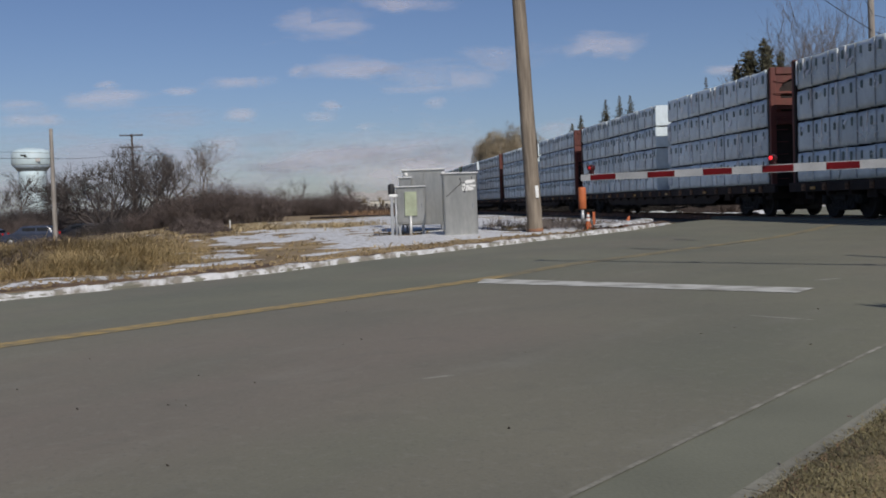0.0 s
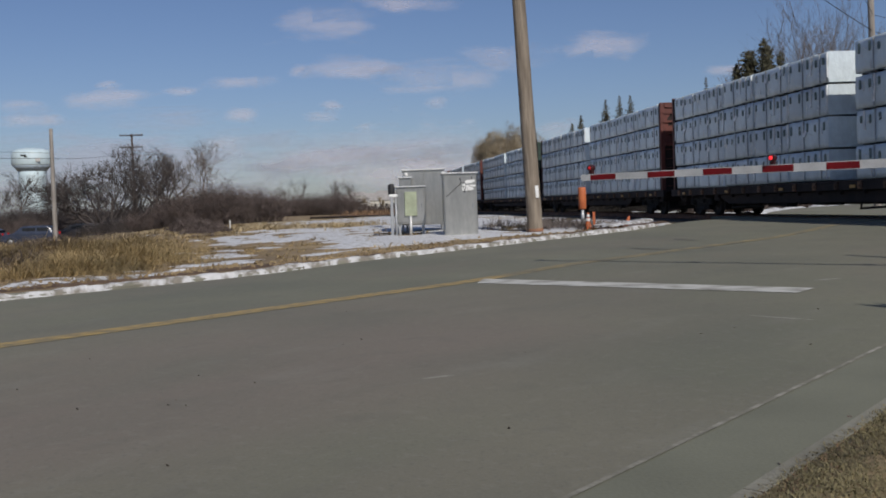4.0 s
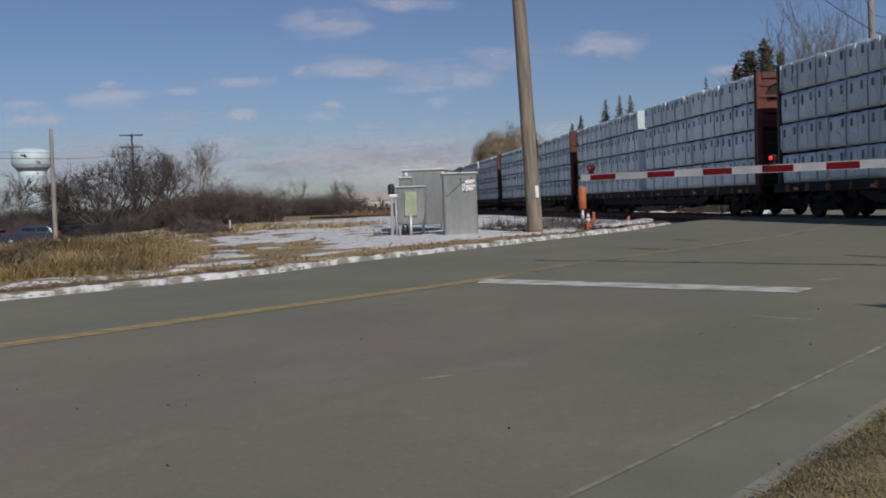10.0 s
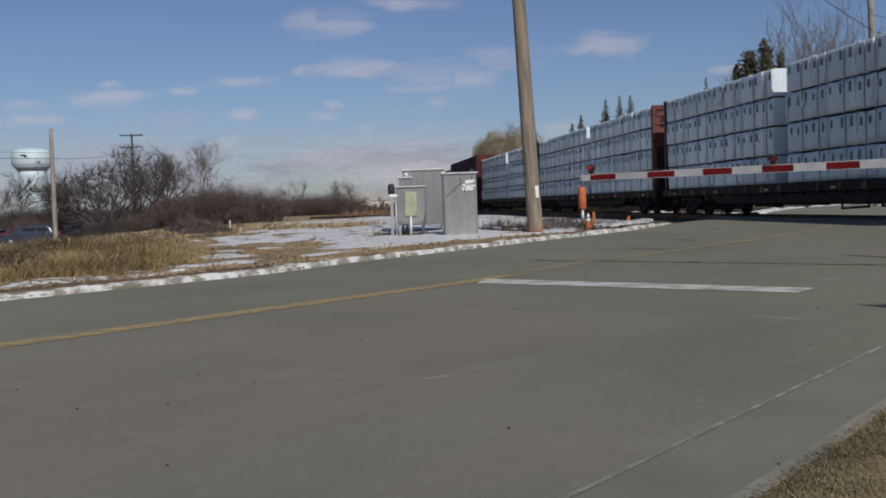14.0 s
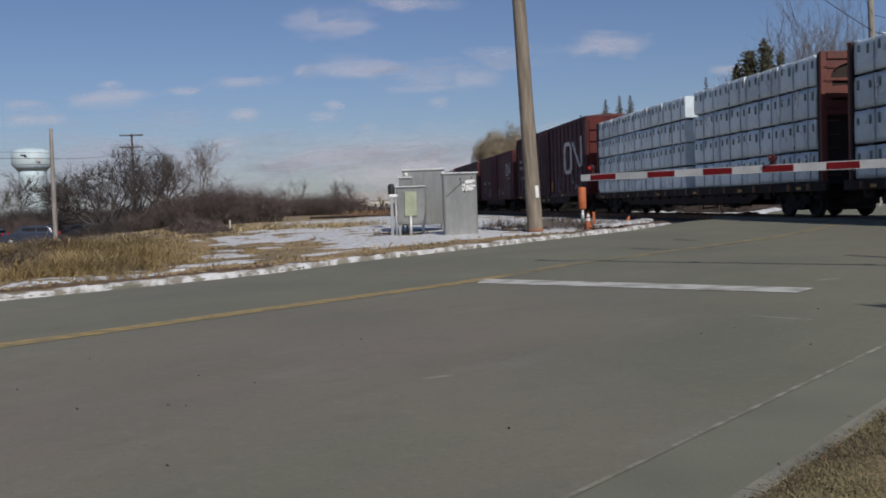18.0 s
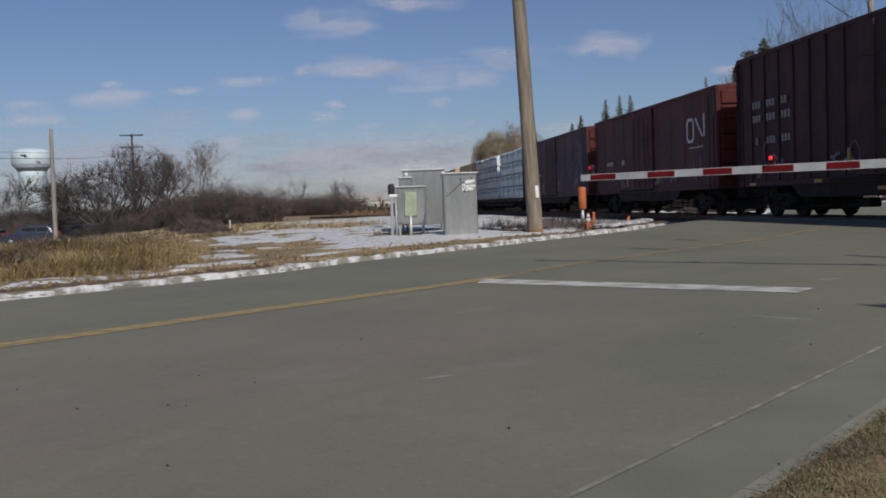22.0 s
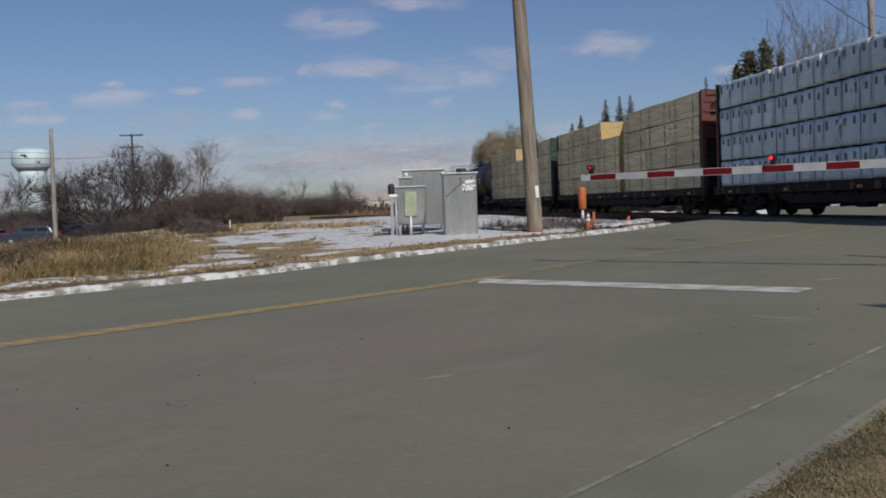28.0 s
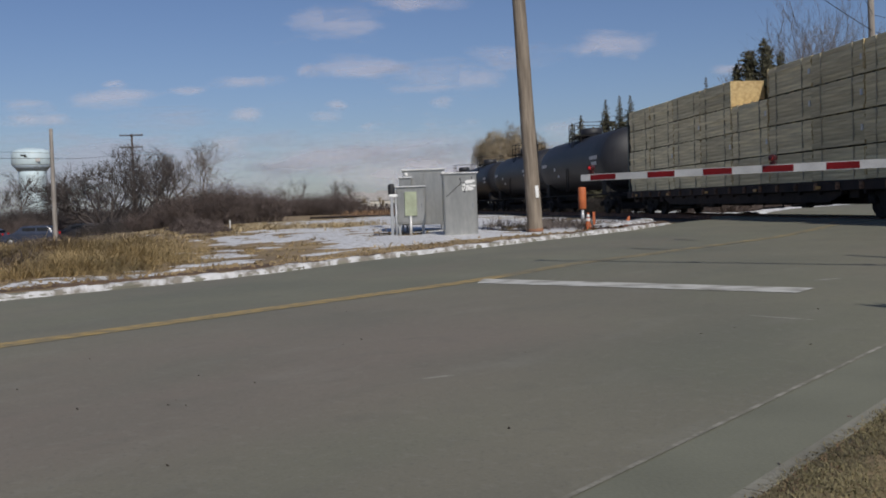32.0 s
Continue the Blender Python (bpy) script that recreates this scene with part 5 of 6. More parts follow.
def bare_tree(x, y, z, height, trunk_r, seed, label, twig=None, spread=0.75, up=0.5, stems=1, depth=4, first=0.3, name="bare_tree", bark=None, fine=1, fan=0.35, thick=1.0, skip=0.0, dome=0.0):
    r = random.Random(seed)
    top = thing(name, label, "tree", pose(x, y, z))
    trunks, b = [Growth() for _ in range(stems)], Growth()
    for i, a in enumerate(trunks):
        lean = Vector((r.gauss(0, 0.08 if stems == 1 else fan), r.gauss(0, 0.08 if stems == 1 else fan), 1))
        grow(a, b, (r.gauss(0, 0.1 * (stems - 1)), r.gauss(0, 0.1 * (stems - 1)), -0.15), lean, height * first, trunk_r, depth, r, spread, up, fine, least=0.010 * thick, skip=skip)
    high = max((p[2] for p in b.v), default=1.0)
    k = height / high
    for g in trunks + [b]:
        g.v = [Vector(p) * k for p in g.v]
        if dome:
            # long limbs bend in to a rounded crown
            for q in g.v:
                w = Vector((q.x / dome, q.y / dome, max(0.0, q.z - 0.35 * height) / (0.65 * height)))
                if w.length > 0.75:
                    f = (0.75 + 0.3 * math.tanh((w.length - 0.75) / 0.5)) / w.length
                    q.x, q.y = q.x * f, q.y * f
                    q.z = q.z if q.z < 0.35 * height else 0.35 * height + (q.z - 0.35 * height) * f
    for a in trunks:
        place("trunk", a.mesh("trunk", bark or M_BARK), top)
    place("crown", b.mesh("crown", twig or M_TWIG), top)
    return top


def thicket(x, y, z, w, d, h, count, seed, label, mat=None, spike=0.25, name="bush"):
    """A dense bush of many thin stems that fork twice."""
    r, g = random.Random(seed), Growth()
    for _ in range(count):
        a, rad_ = r.uniform(0, math.tau), math.sqrt(r.random())
        px, py = math.cos(a) * rad_ * w * 0.5, math.sin(a) * rad_ * d * 0.5
        hh = h * (1 - 0.55 * rad_ * rad_) * r.uniform(0.55, 1.0) * (1 + spike * max(0, bumpy(px + seed, py, w * 0.2) * 2))
        p = Vector((px, py, -0.2))
        q = p + Vector((r.gauss(0, 0.18), r.gauss(0, 0.18), 0.45)) * hh
        g.limb(p, q, 0.022, 0.015, 3)
        for _ in range(4):
            e = q + Vector((r.gauss(0, 0.25), r.gauss(0, 0.25), r.uniform(0.2, 0.5))) * hh
            g.limb(q, e, 0.013, 0.007, 3)
            for _ in range(3):
                m = q.lerp(e, r.uniform(0.3, 1.0))
                g.limb(m, m + Vector((r.gauss(0, 0.2), r.gauss(0, 0.2), r.uniform(0.0, 0.28))) * hh * 0.8, 0.009, 0.004, 3)
    top = thing(name, label, "bush", pose(x, y, z))
    place("thicket", g.mesh("thicket", mat or M_TWIG), top)
    return top


def conifer(x, y, z, h, width, seed, label, layers=26, ragged=0.3, taper=1.0, bare=0.12):
    """A tapered trunk with whorls of drooping boughs, each set with needle sprays."""
    r, t, n = random.Random(seed), Growth(), Growth()
    t.limb(Vector((0, 0, -0.3)), Vector((0, 0, h)), h * 0.016, 0.02, 8)
    for i in range(layers):
        f = i / (layers - 1)
        z0 = h * (bare + (0.985 - bare) * f)
        reach = width / 2 * (1 - f) ** taper * r.uniform(1 - ragged, 1 + ragged) + 0.12
        boughs = max(4, int(9 * (1 - f) + 4))
        for b in range(boughs):
            a = math.tau * (b + r.random()) / boughs
            L = reach * r.uniform(0.7, 1.1)
            d = Vector((math.cos(a), math.sin(a), r.uniform(-0.15, 0.35)))
            p, q = Vector((0, 0, z0)), Vector((0, 0, z0)) + d * L
            t.limb(p, q, 0.02 + 0.012 * L, 0.008, 3)
            m = max(3, int(L / 0.16))
            for k in range(m):
                c = p.lerp(q, (k + 0.6) / m)
                for _ in range(5):
                    w = Vector((r.gauss(0, 1), r.gauss(0, 1), r.gauss(0.1, 0.6))).normalized() * r.uniform(0.2, 0.5) * min(1.0, 0.3 + 0.45 * reach)
                    sd = w.orthogonal().normalized() * w.length * 0.3
                    i0 = len(n.v)
                    n.v += [c - sd, c + w * 0.5 + sd, c + w, c + w * 0.5 - sd]
                    n.f.append((i0, i0 + 1, i0 + 2, i0 + 3))
    top = thing("conifer", label, "tree", pose(x, y, z))
    place("trunk", t.mesh("trunk", M_BARK), top)
    place("crown", n.mesh("crown", M_NEEDLE), top)
    return top


gz = ground_z
# scrub and bare trees left of the track
bare_tree(-28.6, 85, gz(-28.6, 85), 9.0, 0.20, 21, "spreading dark bare tree above the scrub", M_DARK_TWIG, spread=0.85, up=0.3, stems=4, first=0.32, fan=0.5, bark=M_DARK_TWIG, thick=1.45, skip=0.26, dome=4.6)
bare_tree(-27.5, 86.5, gz(-27.5, 86.5), 9.2, 0.2, 24, "spreading dark bare tree above the scrub", M_DARK_TWIG, spread=0.85, up=0.3, stems=3, first=0.32, fan=0.4, bark=M_DARK_TWIG, thick=1.45, skip=0.3, dome=4.0)
bare_tree(-26.2, 88, gz(-26.2, 88), 8.5, 0.18, 22, "spreading dark bare tree above the scrub", M_DARK_TWIG, spread=0.85, up=0.35, stems=3, first=0.32, fan=0.45, bark=M_DARK_TWIG, thick=1.45, skip=0.3, dome=3.8)
bare_tree(-31.2, 90, gz(-31.2, 90), 7.4, 0.16, 29, "low bare tree with many crooked limbs", M_DARK_TWIG, spread=0.95, up=0.25, stems=3, first=0.28, fan=0.6, bark=M_DARK_TWIG, thick=1.9, skip=0.25)
bare_tree(-28.0, 110, gz(-28.0, 110), 10.1, 0.2, 23, "grey bare tree with a fan of upright limbs", M_BARK, spread=0.62, up=0.65, stems=3, first=0.3, fan=0.32, thick=1.6, skip=0.2)
for i, (x, h) in enumerate(((-79, 11.4), (-74.5, 12.4), (-69, 12.0), (-64.5, 9.2), (-60.5, 8.5), (-84, 10.5))):
    bare_tree(x, 170 + 5 * (i % 3), gz(x, 170), h, 0.2, 40 + i, "far bare tree before the water tower", M_DARK_TWIG, spread=0.7, up=0.55, depth=4, thick=3.0, skip=0.3)
for i, (x, y, w, d, h, n) in enumerate(((-16.6, 72, 4.8, 4, 3.9, 420), (-19.6, 74, 4.0, 4, 3.3, 320), (-22.5, 76, 4.4, 4, 2.0, 280), (-26.5, 79, 6, 4, 1.9, 360), (-31, 80, 5, 3, 1.1, 160), (-14.3, 78, 3.4, 3, 3.3, 240),
                                          (-36, 95, 7, 4, 3.4, 260), (-42, 98, 7, 4, 3.3, 240))):
    thicket(x, y, gz(x, y), w, d, h, n, 60 + i, "dense reddish-brown leafless bush" if i not in (3, 4) else "dark low leafless bush under the trees", M_TWIG if i not in (3, 4) else M_DARK_TWIG)
for i, (x, y, w, h) in enumerate(((-24.5, 93, 6.5, 3.4), (-29.0, 94, 6.5, 3.2), (-33.6, 97, 6.5, 3.0), (-21.0, 91, 6.0, 3.3), (-27.0, 98, 6.0, 3.8))):
    thicket(x, y, gz(x, y), w, 3.5, h, 420, 260 + i, "dark leafless undergrowth beneath the trees", M_DARK_TWIG if i in (1, 2) else M_TWIG)
for i, (x, y, w, h) in enumerate(((-7.7, 31.5, 1.7, 0.34), (-9.0, 35.5, 1.9, 0.46), (-9.4, 39, 1.9, 0.62), (-10.4, 42, 2.2, 0.8), (-11.6, 45, 2.4, 0.95))):
    thicket(x, y, gz(x, y), w, 2.2, h, 130 if i < 2 else 260, 75 + i, "low tangled brown brush at the edge of the grass")
for i, (x, h) in enumerate(((-53.5, 4.2), (-50.0, 4.8), (-46.5, 4.4), (-43.0, 4.6), (-39.5, 4.0), (-36.0, 3.8))):
    thicket(x, 113 + 2 * (i % 2), gz(x, 113), 6.2, 4, h, 420, 280 + i, "dark tangled leafless brush behind the car park", M_DARK_TWIG)
for i in range(14):
    x = -32 + i * 1.45 + random.uniform(-0.4, 0.4)
    y = 146 + random.uniform(-6, 6)
    thicket(x, y, gz(x, y), 4.2, 3.5, random.uniform(3.2, 4.4) if i != 11 else 4.6, 200, 80 + i, "leafless hedge bush far along the field")
for i, (x, y) in enumerate(((-7.5, 150), (-10.5, 148))):
    thicket(x, y, gz(x, y), 4, 3, 2.0, 150, 101 + i, "leafless hedge bush far along the field")
for i, (x, y, h) in enumerate(((-21.7, 152, 6.6), (-16.6, 154, 6.4), (-29, 155, 5.6), (-14.6, 156, 5.6), (-25, 158, 5.4))):
    bare_tree(x, y, gz(x, y), h, 0.08, 110 + i, "slim bare sapling in the far hedge", spread=0.4, up=0.9, depth=3)
for i in range(16):
    x = -118 + i * 5.2
    thicket(x, 186 + 6 * (i % 2), gz(x, 186), 8, 4, random.uniform(3.6, 5.0), 170, 130 + i, "leafless hedge bush along the far fields")

# trees beyond the track
for i, (x, h) in enumerate(((14.6, 19.2), (17.4, 18.6), (12.2, 18.6), (10.6, 17.4))):
    bare_tree(x, 190 + i, 0, h, 0.28, 31 + i, "rounded bare tree hazed with yellow-brown buds", M_BUD, 0.56, 0.5, 1, 5, 0.24, bark=M_BUD, fine=8, dome=4.6, skip=0.05)
for i, (x, h) in enumerate(((27, 16.5), (31.5, 17.5), (35, 15.5))):
    bare_tree(x, 240, 0, h, 0.25, 33 + i, "far pale bare tree beyond the train", M_BUD, 0.6, 0.6, 1, 4)
for i, (x, h, w) in enumerate(((20.6, 13.2, 6.0), (22.3, 13.6, 5.2), (23.6, 13.6, 6.2), (17.5, 11.4, 5.0), (16.4, 10.4, 5.0), (19.0, 9.9, 5.4), (33.0, 15.5, 4.5))):
    conifer(x, 120, 0, h, w, 50 + i, "slim dark green spruce beyond the train", 44, 0.3, 1.0)
for i, (x, y, h, w) in enumerate(((25.1, 75, 12.95, 1.1), (25.7, 75.6, 12.45, 0.9), (24.05, 75.5, 12.1, 1.5), (23.3, 76, 11.1, 1.3), (26.4, 75.2, 11.9, 0.7), (24.6, 76.3, 12.2, 1.0))):
    conifer(x, y, 0, h, w, 70 + i, "bushy dark olive pine beyond the train", 46, 0.6, 0.26, 0.45)
for i, (x, y, h) in enumerate(((28.4, 88, 15.2), (31.0, 84, 17.8), (33.3, 86, 20.0), (35.9, 88, 19.6))):
    bare_tree(x, y, 0, h, 0.17, 90 + i, "tall thin grey bare tree beyond the train", M_GREY_TWIG, 0.58, 1.6, 1, 4, 0.27, bark=M_GREY_TWIG, fine=2, thick=1.2, skip=0.2)


M_SCRUB = material("dark_scrub", (0.034, 0.029, 0.026), (0.02, 0.017, 0.015), scale=1, rough=0.95, island=0.3)
for i in range(13):
    k = 50.5 + i * 5.5
    x, y = TN[0] * (TRACK_OFF + 5.4) + TU[0] * k, TN[1] * (TRACK_OFF + 5.4) + TU[1] * k
    thicket(x, y, gz(x, y), 7.5, 2.6, 1.9, 700, 200 + i, "low dark leafless scrub beyond the track", M_SCRUB)


for i in range(10):
    x, y = xy(43.5 + i * 4.0, -18.6)
    thicket(x, y, gz(x, y), 4.6, 2.0, 1.3, 260, 230 + i, "low brown leafless brush behind the snow bank")


# ---- poles and wires ----
def wooden_pole(x, y, z, h, r0, r1, lean, label, mat, arms=(), name="utility_pole"):
    p = thing(name, label, "utility pole", pose(x, y, z, 0, lean, 0))
    bm = bmesh.new()
    n, sides = 14, 14
    rings = []
    for i in range(n + 1):
        f = i / n
        r = (r0 + (r1 - r0) * f) * (1 + 0.02 * noise.noise((f * 9, x, y)))
        rings.append([bm.verts.new((r * math.cos(a * math.tau / sides), r * math.sin(a * math.tau / sides), -0.4 + (h + 0.4) * f)) for a in range(sides)])
    for a, b in zip(rings, rings[1:]):
        for i in range(sides):
            bm.faces.new((a[i], a[(i + 1) % sides], b[(i + 1) % sides], b[i])).smooth = True
    bm.faces.new(rings[-1])
    part("shaft", bm, mat, p)
    for z1, half, turn in arms:
        bm = bmesh.new()
        box(bm, (-half, -0.05, z1 - 0.06), (half, 0.05, z1 + 0.06), 0.01)
        arm = part("crossarm", bm, mat, p, "", pose(0, -0.16, 0, 0, 0, turn))
        for k in (-0.9, -0.45, 0.45, 0.9):
            bm = bmesh.new()
            rod(bm, (k * half, 0, z1 + 0.06), (k * half, 0, z1 + 0.2), 0.04, 0.03, 8)
            part("insulator", bm, M_STEEL, arm)
    return p


big_pole = wooden_pole(2.52, 26.3, gz(2.52, 26.3), 11.5, 0.215, 0.145, -2.4, "thick weathered wooden utility pole beside the kerb", M_POLE)
bm = bmesh.new()
box(bm, (-0.045, -0.02, 0.92), (0.045, 0.0, 1.25), 0.004)
part("tag", bm, M_STICKER, big_pole, "small white metal tag", pose(0.10, -0.20, 0))
bm = bmesh.new()
spun(bm, [(0.222, 0.0), (0.221, 0.05), (0.219, 0.09), (0.217, 0.10)], 14)
part("paint_band", bm, M_FADED, big_pole, "faded orange spray paint at the foot")
bm = bmesh.new()
for i in range(16):
    rod(bm, (0.20 - 0.0035 * i * 0.6, 0.03, 2.4 + i * 0.12), (0.20 - 0.0035 * (i + 1) * 0.6, 0.03, 2.52 + i * 0.12), 0.012, sides=5, caps=False)
box(bm, (0.165, -0.03, 1.98), (0.225, 0.04, 2.5), 0.02)
part("ground_wire", bm, M_UNDER, big_pole, "dark bracket and wire on the shaft")
wooden_pole(-20.3, 51, gz(-20.3, 51) - 0.1, 5.76 - gz(-20.3, 51), 0.13, 0.09, 0.4, "slender grey wooden pole above the tall grass", M_POLE_GREY)
wooden_pole(-29.9, 95, gz(-29.9, 95), 8.92 - gz(-29.9, 95), 0.15, 0.10, 0, "old wooden pole with two crossarms among the trees", M_DARK_TWIG, ((8.75 - gz(-29.9, 95), 1.12, 4), (7.60 - gz(-29.9, 95), 1.05, 4)))
wooden_pole(20.2, 45, 0, 12.5, 0.17, 0.13, -1.2, "grey wooden utility pole beyond the track", M_POLE_GREY, ((11.5, 1.0, 60),))


def wire(points, sag, radius, label):
    """A sagging cable hung from point to point."""
    top = thing("overhead_wire", label, "cable")
    for a, b in zip(points, points[1:]):
        bm = bmesh.new()
        a, b = Vector(a), Vector(b)
        n, rings = 14, []
        turn = (b - a).to_track_quat("Z", "Y")
        for i in range(n + 1):
            f = i / n
            p = a.lerp(b, f) - Vector((0, 0, sag * 4 * f * (1 - f)))
            rings.append([bm.verts.new(p + turn @ Vector((radius * math.cos(j * math.tau / 5), radius * math.sin(j * math.tau / 5), 0))) for j in range(5)])
        for p, q in zip(rings, rings[1:]):
            for j in range(5):
                bm.faces.new((p[j], p[(j + 1) % 5], q[(j + 1) % 5], q[j]))
        part("span", bm, M_BLACK, top)
    return top


wire(((7.5, 31.0, 11.0), (20.1, 45, 8.25), (44, 70, 9.2)), 0.25, 0.016, "black cable hanging from pole to pole")
wire(((6.0, 20.0, 11.5), (20.1, 45, 9.0), (46, 68, 10)), 0.3, 0.012, "thin black cable hanging from pole to pole")
wire(((-60, 49, 6.5), (-20.3, 50.9, 4.1), (-29.7, 94.8, 7.3)), 0.25, 0.012, "thin cable on the grey pole")
wire(((-60, 60, 8.0), (-20.3, 51.1, 4.4)), 0.3, 0.010, "thin cable on the grey pole")


# ---- signal cabinets ----
def cabinet(x, y, turn, w, d, h, lift, label, roof=0.04, doors=2, feet=True, name="signal_cabinet"):
    """A sheet-metal equipment case: shell, overhanging lid, doors with hinges and handle, plinth or legs."""
    c = thing(name, label, "equipment cabinet", pose(x, y, gz(x, y), 0, 0, turn))
    bm = bmesh.new()
    box(bm, (-w / 2, -d / 2, lift), (w / 2, d / 2, h - roof), 0.012)
    part("shell", bm, M_ALU, c)
    bm = bmesh.new()
    box(bm, (-w / 2 - 0.035, -d / 2 - 0.05, h - roof), (w / 2 + 0.035, d / 2 + 0.05, h), 0.012)
    part("lid", bm, M_ALU_TRIM, c)
    for i in range(doors):
        x0, x1 = -w / 2 + 0.03 + (w - 0.06) * i / doors, -w / 2 + 0.03 + (w - 0.06) * (i + 1) / doors - 0.012
        bm = bmesh.new()
        box(bm, (x0, -d / 2 - 0.018, lift + 0.05), (x1, -d / 2, h - roof - 0.05), 0.006)
        door = part("door", bm, M_ALU, c)
        bm = bmesh.new()
        hx = x1 - 0.07 if i == 0 else x0 + 0.07
        rod(bm, (hx, -d / 2 - 0.05, (h + lift) / 2 - 0.09), (hx, -d / 2 - 0.05, (h + lift) / 2 + 0.05), 0.012, sides=6)
        box(bm, (hx - 0.02, -d / 2 - 0.05, (h + lift) / 2 - 0.02), (hx + 0.02, -d / 2 - 0.018, (h + lift) / 2 + 0.02), 0.004)
        part("handle", bm, M_STEEL, door)
        for z in (lift + 0.25, h - 0.35):
            bm = bmesh.new()
            hx2 = x0 if i == 0 else x1
            rod(bm, (hx2, -d / 2 - 0.02, z), (hx2, -d / 2 - 0.02, z + 0.12), 0.012, sides=6)
            part("hinge", bm, M_STEEL, door)
    if feet:
        for fx in (-w / 2 + 0.08, w / 2 - 0.08):
            for fy in (-d / 2 + 0.08, d / 2 - 0.08):
                bm = bmesh.new()
                box(bm, (fx - 0.035, fy - 0.035, -0.15), (fx + 0.035, fy + 0.035, lift), 0.005)
                part("leg", bm, M_STEEL, c)
    else:
        bm = bmesh.new()
        box(bm, (-w / 2 + 0.03, -d / 2 + 0.03, -0.2), (w / 2 - 0.03, d / 2 - 0.03, lift), 0.01)
        part("plinth", bm, M_KERB, c)
    return c


tall_case = cabinet(0.475, 25.2, 3, 0.86, 0.62, 1.72, 0.03, "tall dull aluminium signal cabinet with a torn white sticker", doors=1, feet=False)
tall_case.location.z -= 0.08
bm = bmesh.new()
rr = random.Random(3)
for i in range(16):
    px, pz = rr.uniform(0.02, 0.36), rr.uniform(1.26, 1.50)
    sx, sz = rr.uniform(0.02, 0.07), rr.uniform(0.012, 0.04)
    box(bm, (px - sx, -0.334 - 0.001 * i * 0.3, pz - sz), (px + sx, -0.326, pz + sz))
part("sticker", bm, M_STICKER, tall_case, "torn white sticker and scrawl")
bm = bmesh.new()
for i in range(9):
    px, pz = rr.uniform(0.0, 0.34), rr.uniform(1.24, 1.54)
    rod(bm, (px, -0.342, pz), (px + rr.uniform(-0.07, 0.07), -0.342, pz + rr.uniform(-0.07, 0.07)), 0.010, sides=5)
part("scrawl", bm, M_BLACK, tall_case, "black scrawl over the sticker")
bm = bmesh.new()
rod(bm, (-0.36, -0.331, 1.1), (0.04, -0.331, 1.45), 0.008, sides=5)
part("scratch", bm, M_UNDER, tall_case)
house_case = cabinet(-0.52, 29.3, 2, 1.22, 1.5, 1.86, 0.22, "long dull aluminium signal bungalow with an overhanging lid", doors=2, roof=0.05)
for k, px in enumerate((-0.52, 0.56)):
    bm = bmesh.new()
    spun(bm, [(0.03, -0.05), (0.055, -0.02), (0.055, 0.03), (0.02, 0.06)], 10, "z", (px, -0.83, 1.70))
    part("lifting_eye", bm, M_STICKER, house_case, "white lifting eye")
small_case = cabinet(-0.84, 26.75, 2, 0.80, 0.5, 1.34, 0.30, "small grey signal case on legs with a pale green panel", doors=1)
bm = bmesh.new()
box(bm, (-0.17, -0.34, 0.52), (0.16, -0.27, 1.18), 0.01)
part("panel", bm, M_PANEL, small_case, "pale green meter panel")
bm = bmesh.new()
rod(bm, (-0.02, -0.31, -0.1), (-0.02, -0.31, 0.52), 0.04, sides=8)
part("conduit", bm, M_ALU_TRIM, small_case)
meter = thing("meter_post", "steel service post with a round black meter", "meter post", pose(-1.30, 25.6, gz(-1.3, 25.6)))
bm = bmesh.new()
box(bm, (-0.045, -0.04, -0.2), (0.035, 0.04, 1.12), 0.008)
part("post", bm, M_STEEL, meter)
bm = bmesh.new()
rod(bm, (0.10, 0.02, -0.2), (0.10, 0.02, 1.02), 0.035, sides=8)
part("conduit", bm, M_STEEL, meter)
bm = bmesh.new()
box(bm, (-0.07, -0.06, 1.05), (0.15, 0.06, 1.12), 0.01)
part("cap", bm, M_STICKER, meter, "white cap plate")
bm = bmesh.new()
spun(bm, [(0.085, 1.10), (0.092, 1.13), (0.092, 1.32), (0.075, 1.38), (0.03, 1.40)], 16, "z", (-0.01, 0.12, 0))
part("meter", bm, M_BLACK, meter)


cabinet(-1.03, 28.2, 2, 0.36, 0.4, 1.62, 0.25, "narrow grey metal service box between the signal cases", doors=1, name="service_box")


# ---- crossing gate ----
M_LAMP_BODY = material("dark_red_lamp_hood", (0.05, 0.008, 0.010), rough=0.5)
ARM_S, GATE_TURN = 12.15, radians(4.5)
FLASHERS = []
gate = thing("crossing_gate", "lowered railway crossing gate with a red and white striped arm", "crossing gate", pose(*xy(ARM_S + 7.11 * math.sin(GATE_TURN), -7.311 + 7.11 * math.cos(GATE_TURN)), 0.12, 0, 0, math.degrees(math.atan2(RN[1], RN[0]) + GATE_TURN)))
# x runs across the road to the right; the arm reaches back over the lane
LEN, Z_ARM = 7.1, 1.19
bm = bmesh.new()
verts = []
for x in (-LEN - 0.01, 0):
    f = (x + LEN) / LEN
    hh, tt = 0.046 + 0.014 * f, 0.022
    verts.append([bm.verts.new((x, sy * tt, Z_ARM + sz * hh - 0.0)) for sy, sz in ((-1, -1), (1, -1), (1, 1), (-1, 1))])
for i in range(4):
    bm.faces.new((verts[0][i], verts[0][(i + 1) % 4], verts[1][(i + 1) % 4], verts[1][i]))
bm.faces.new(verts[0][::-1])
bm.faces.new(verts[1])
bmesh.ops.recalc_face_normals(bm, faces=bm.faces)
arm = part("arm", bm, M_GATE_WHITE, gate)
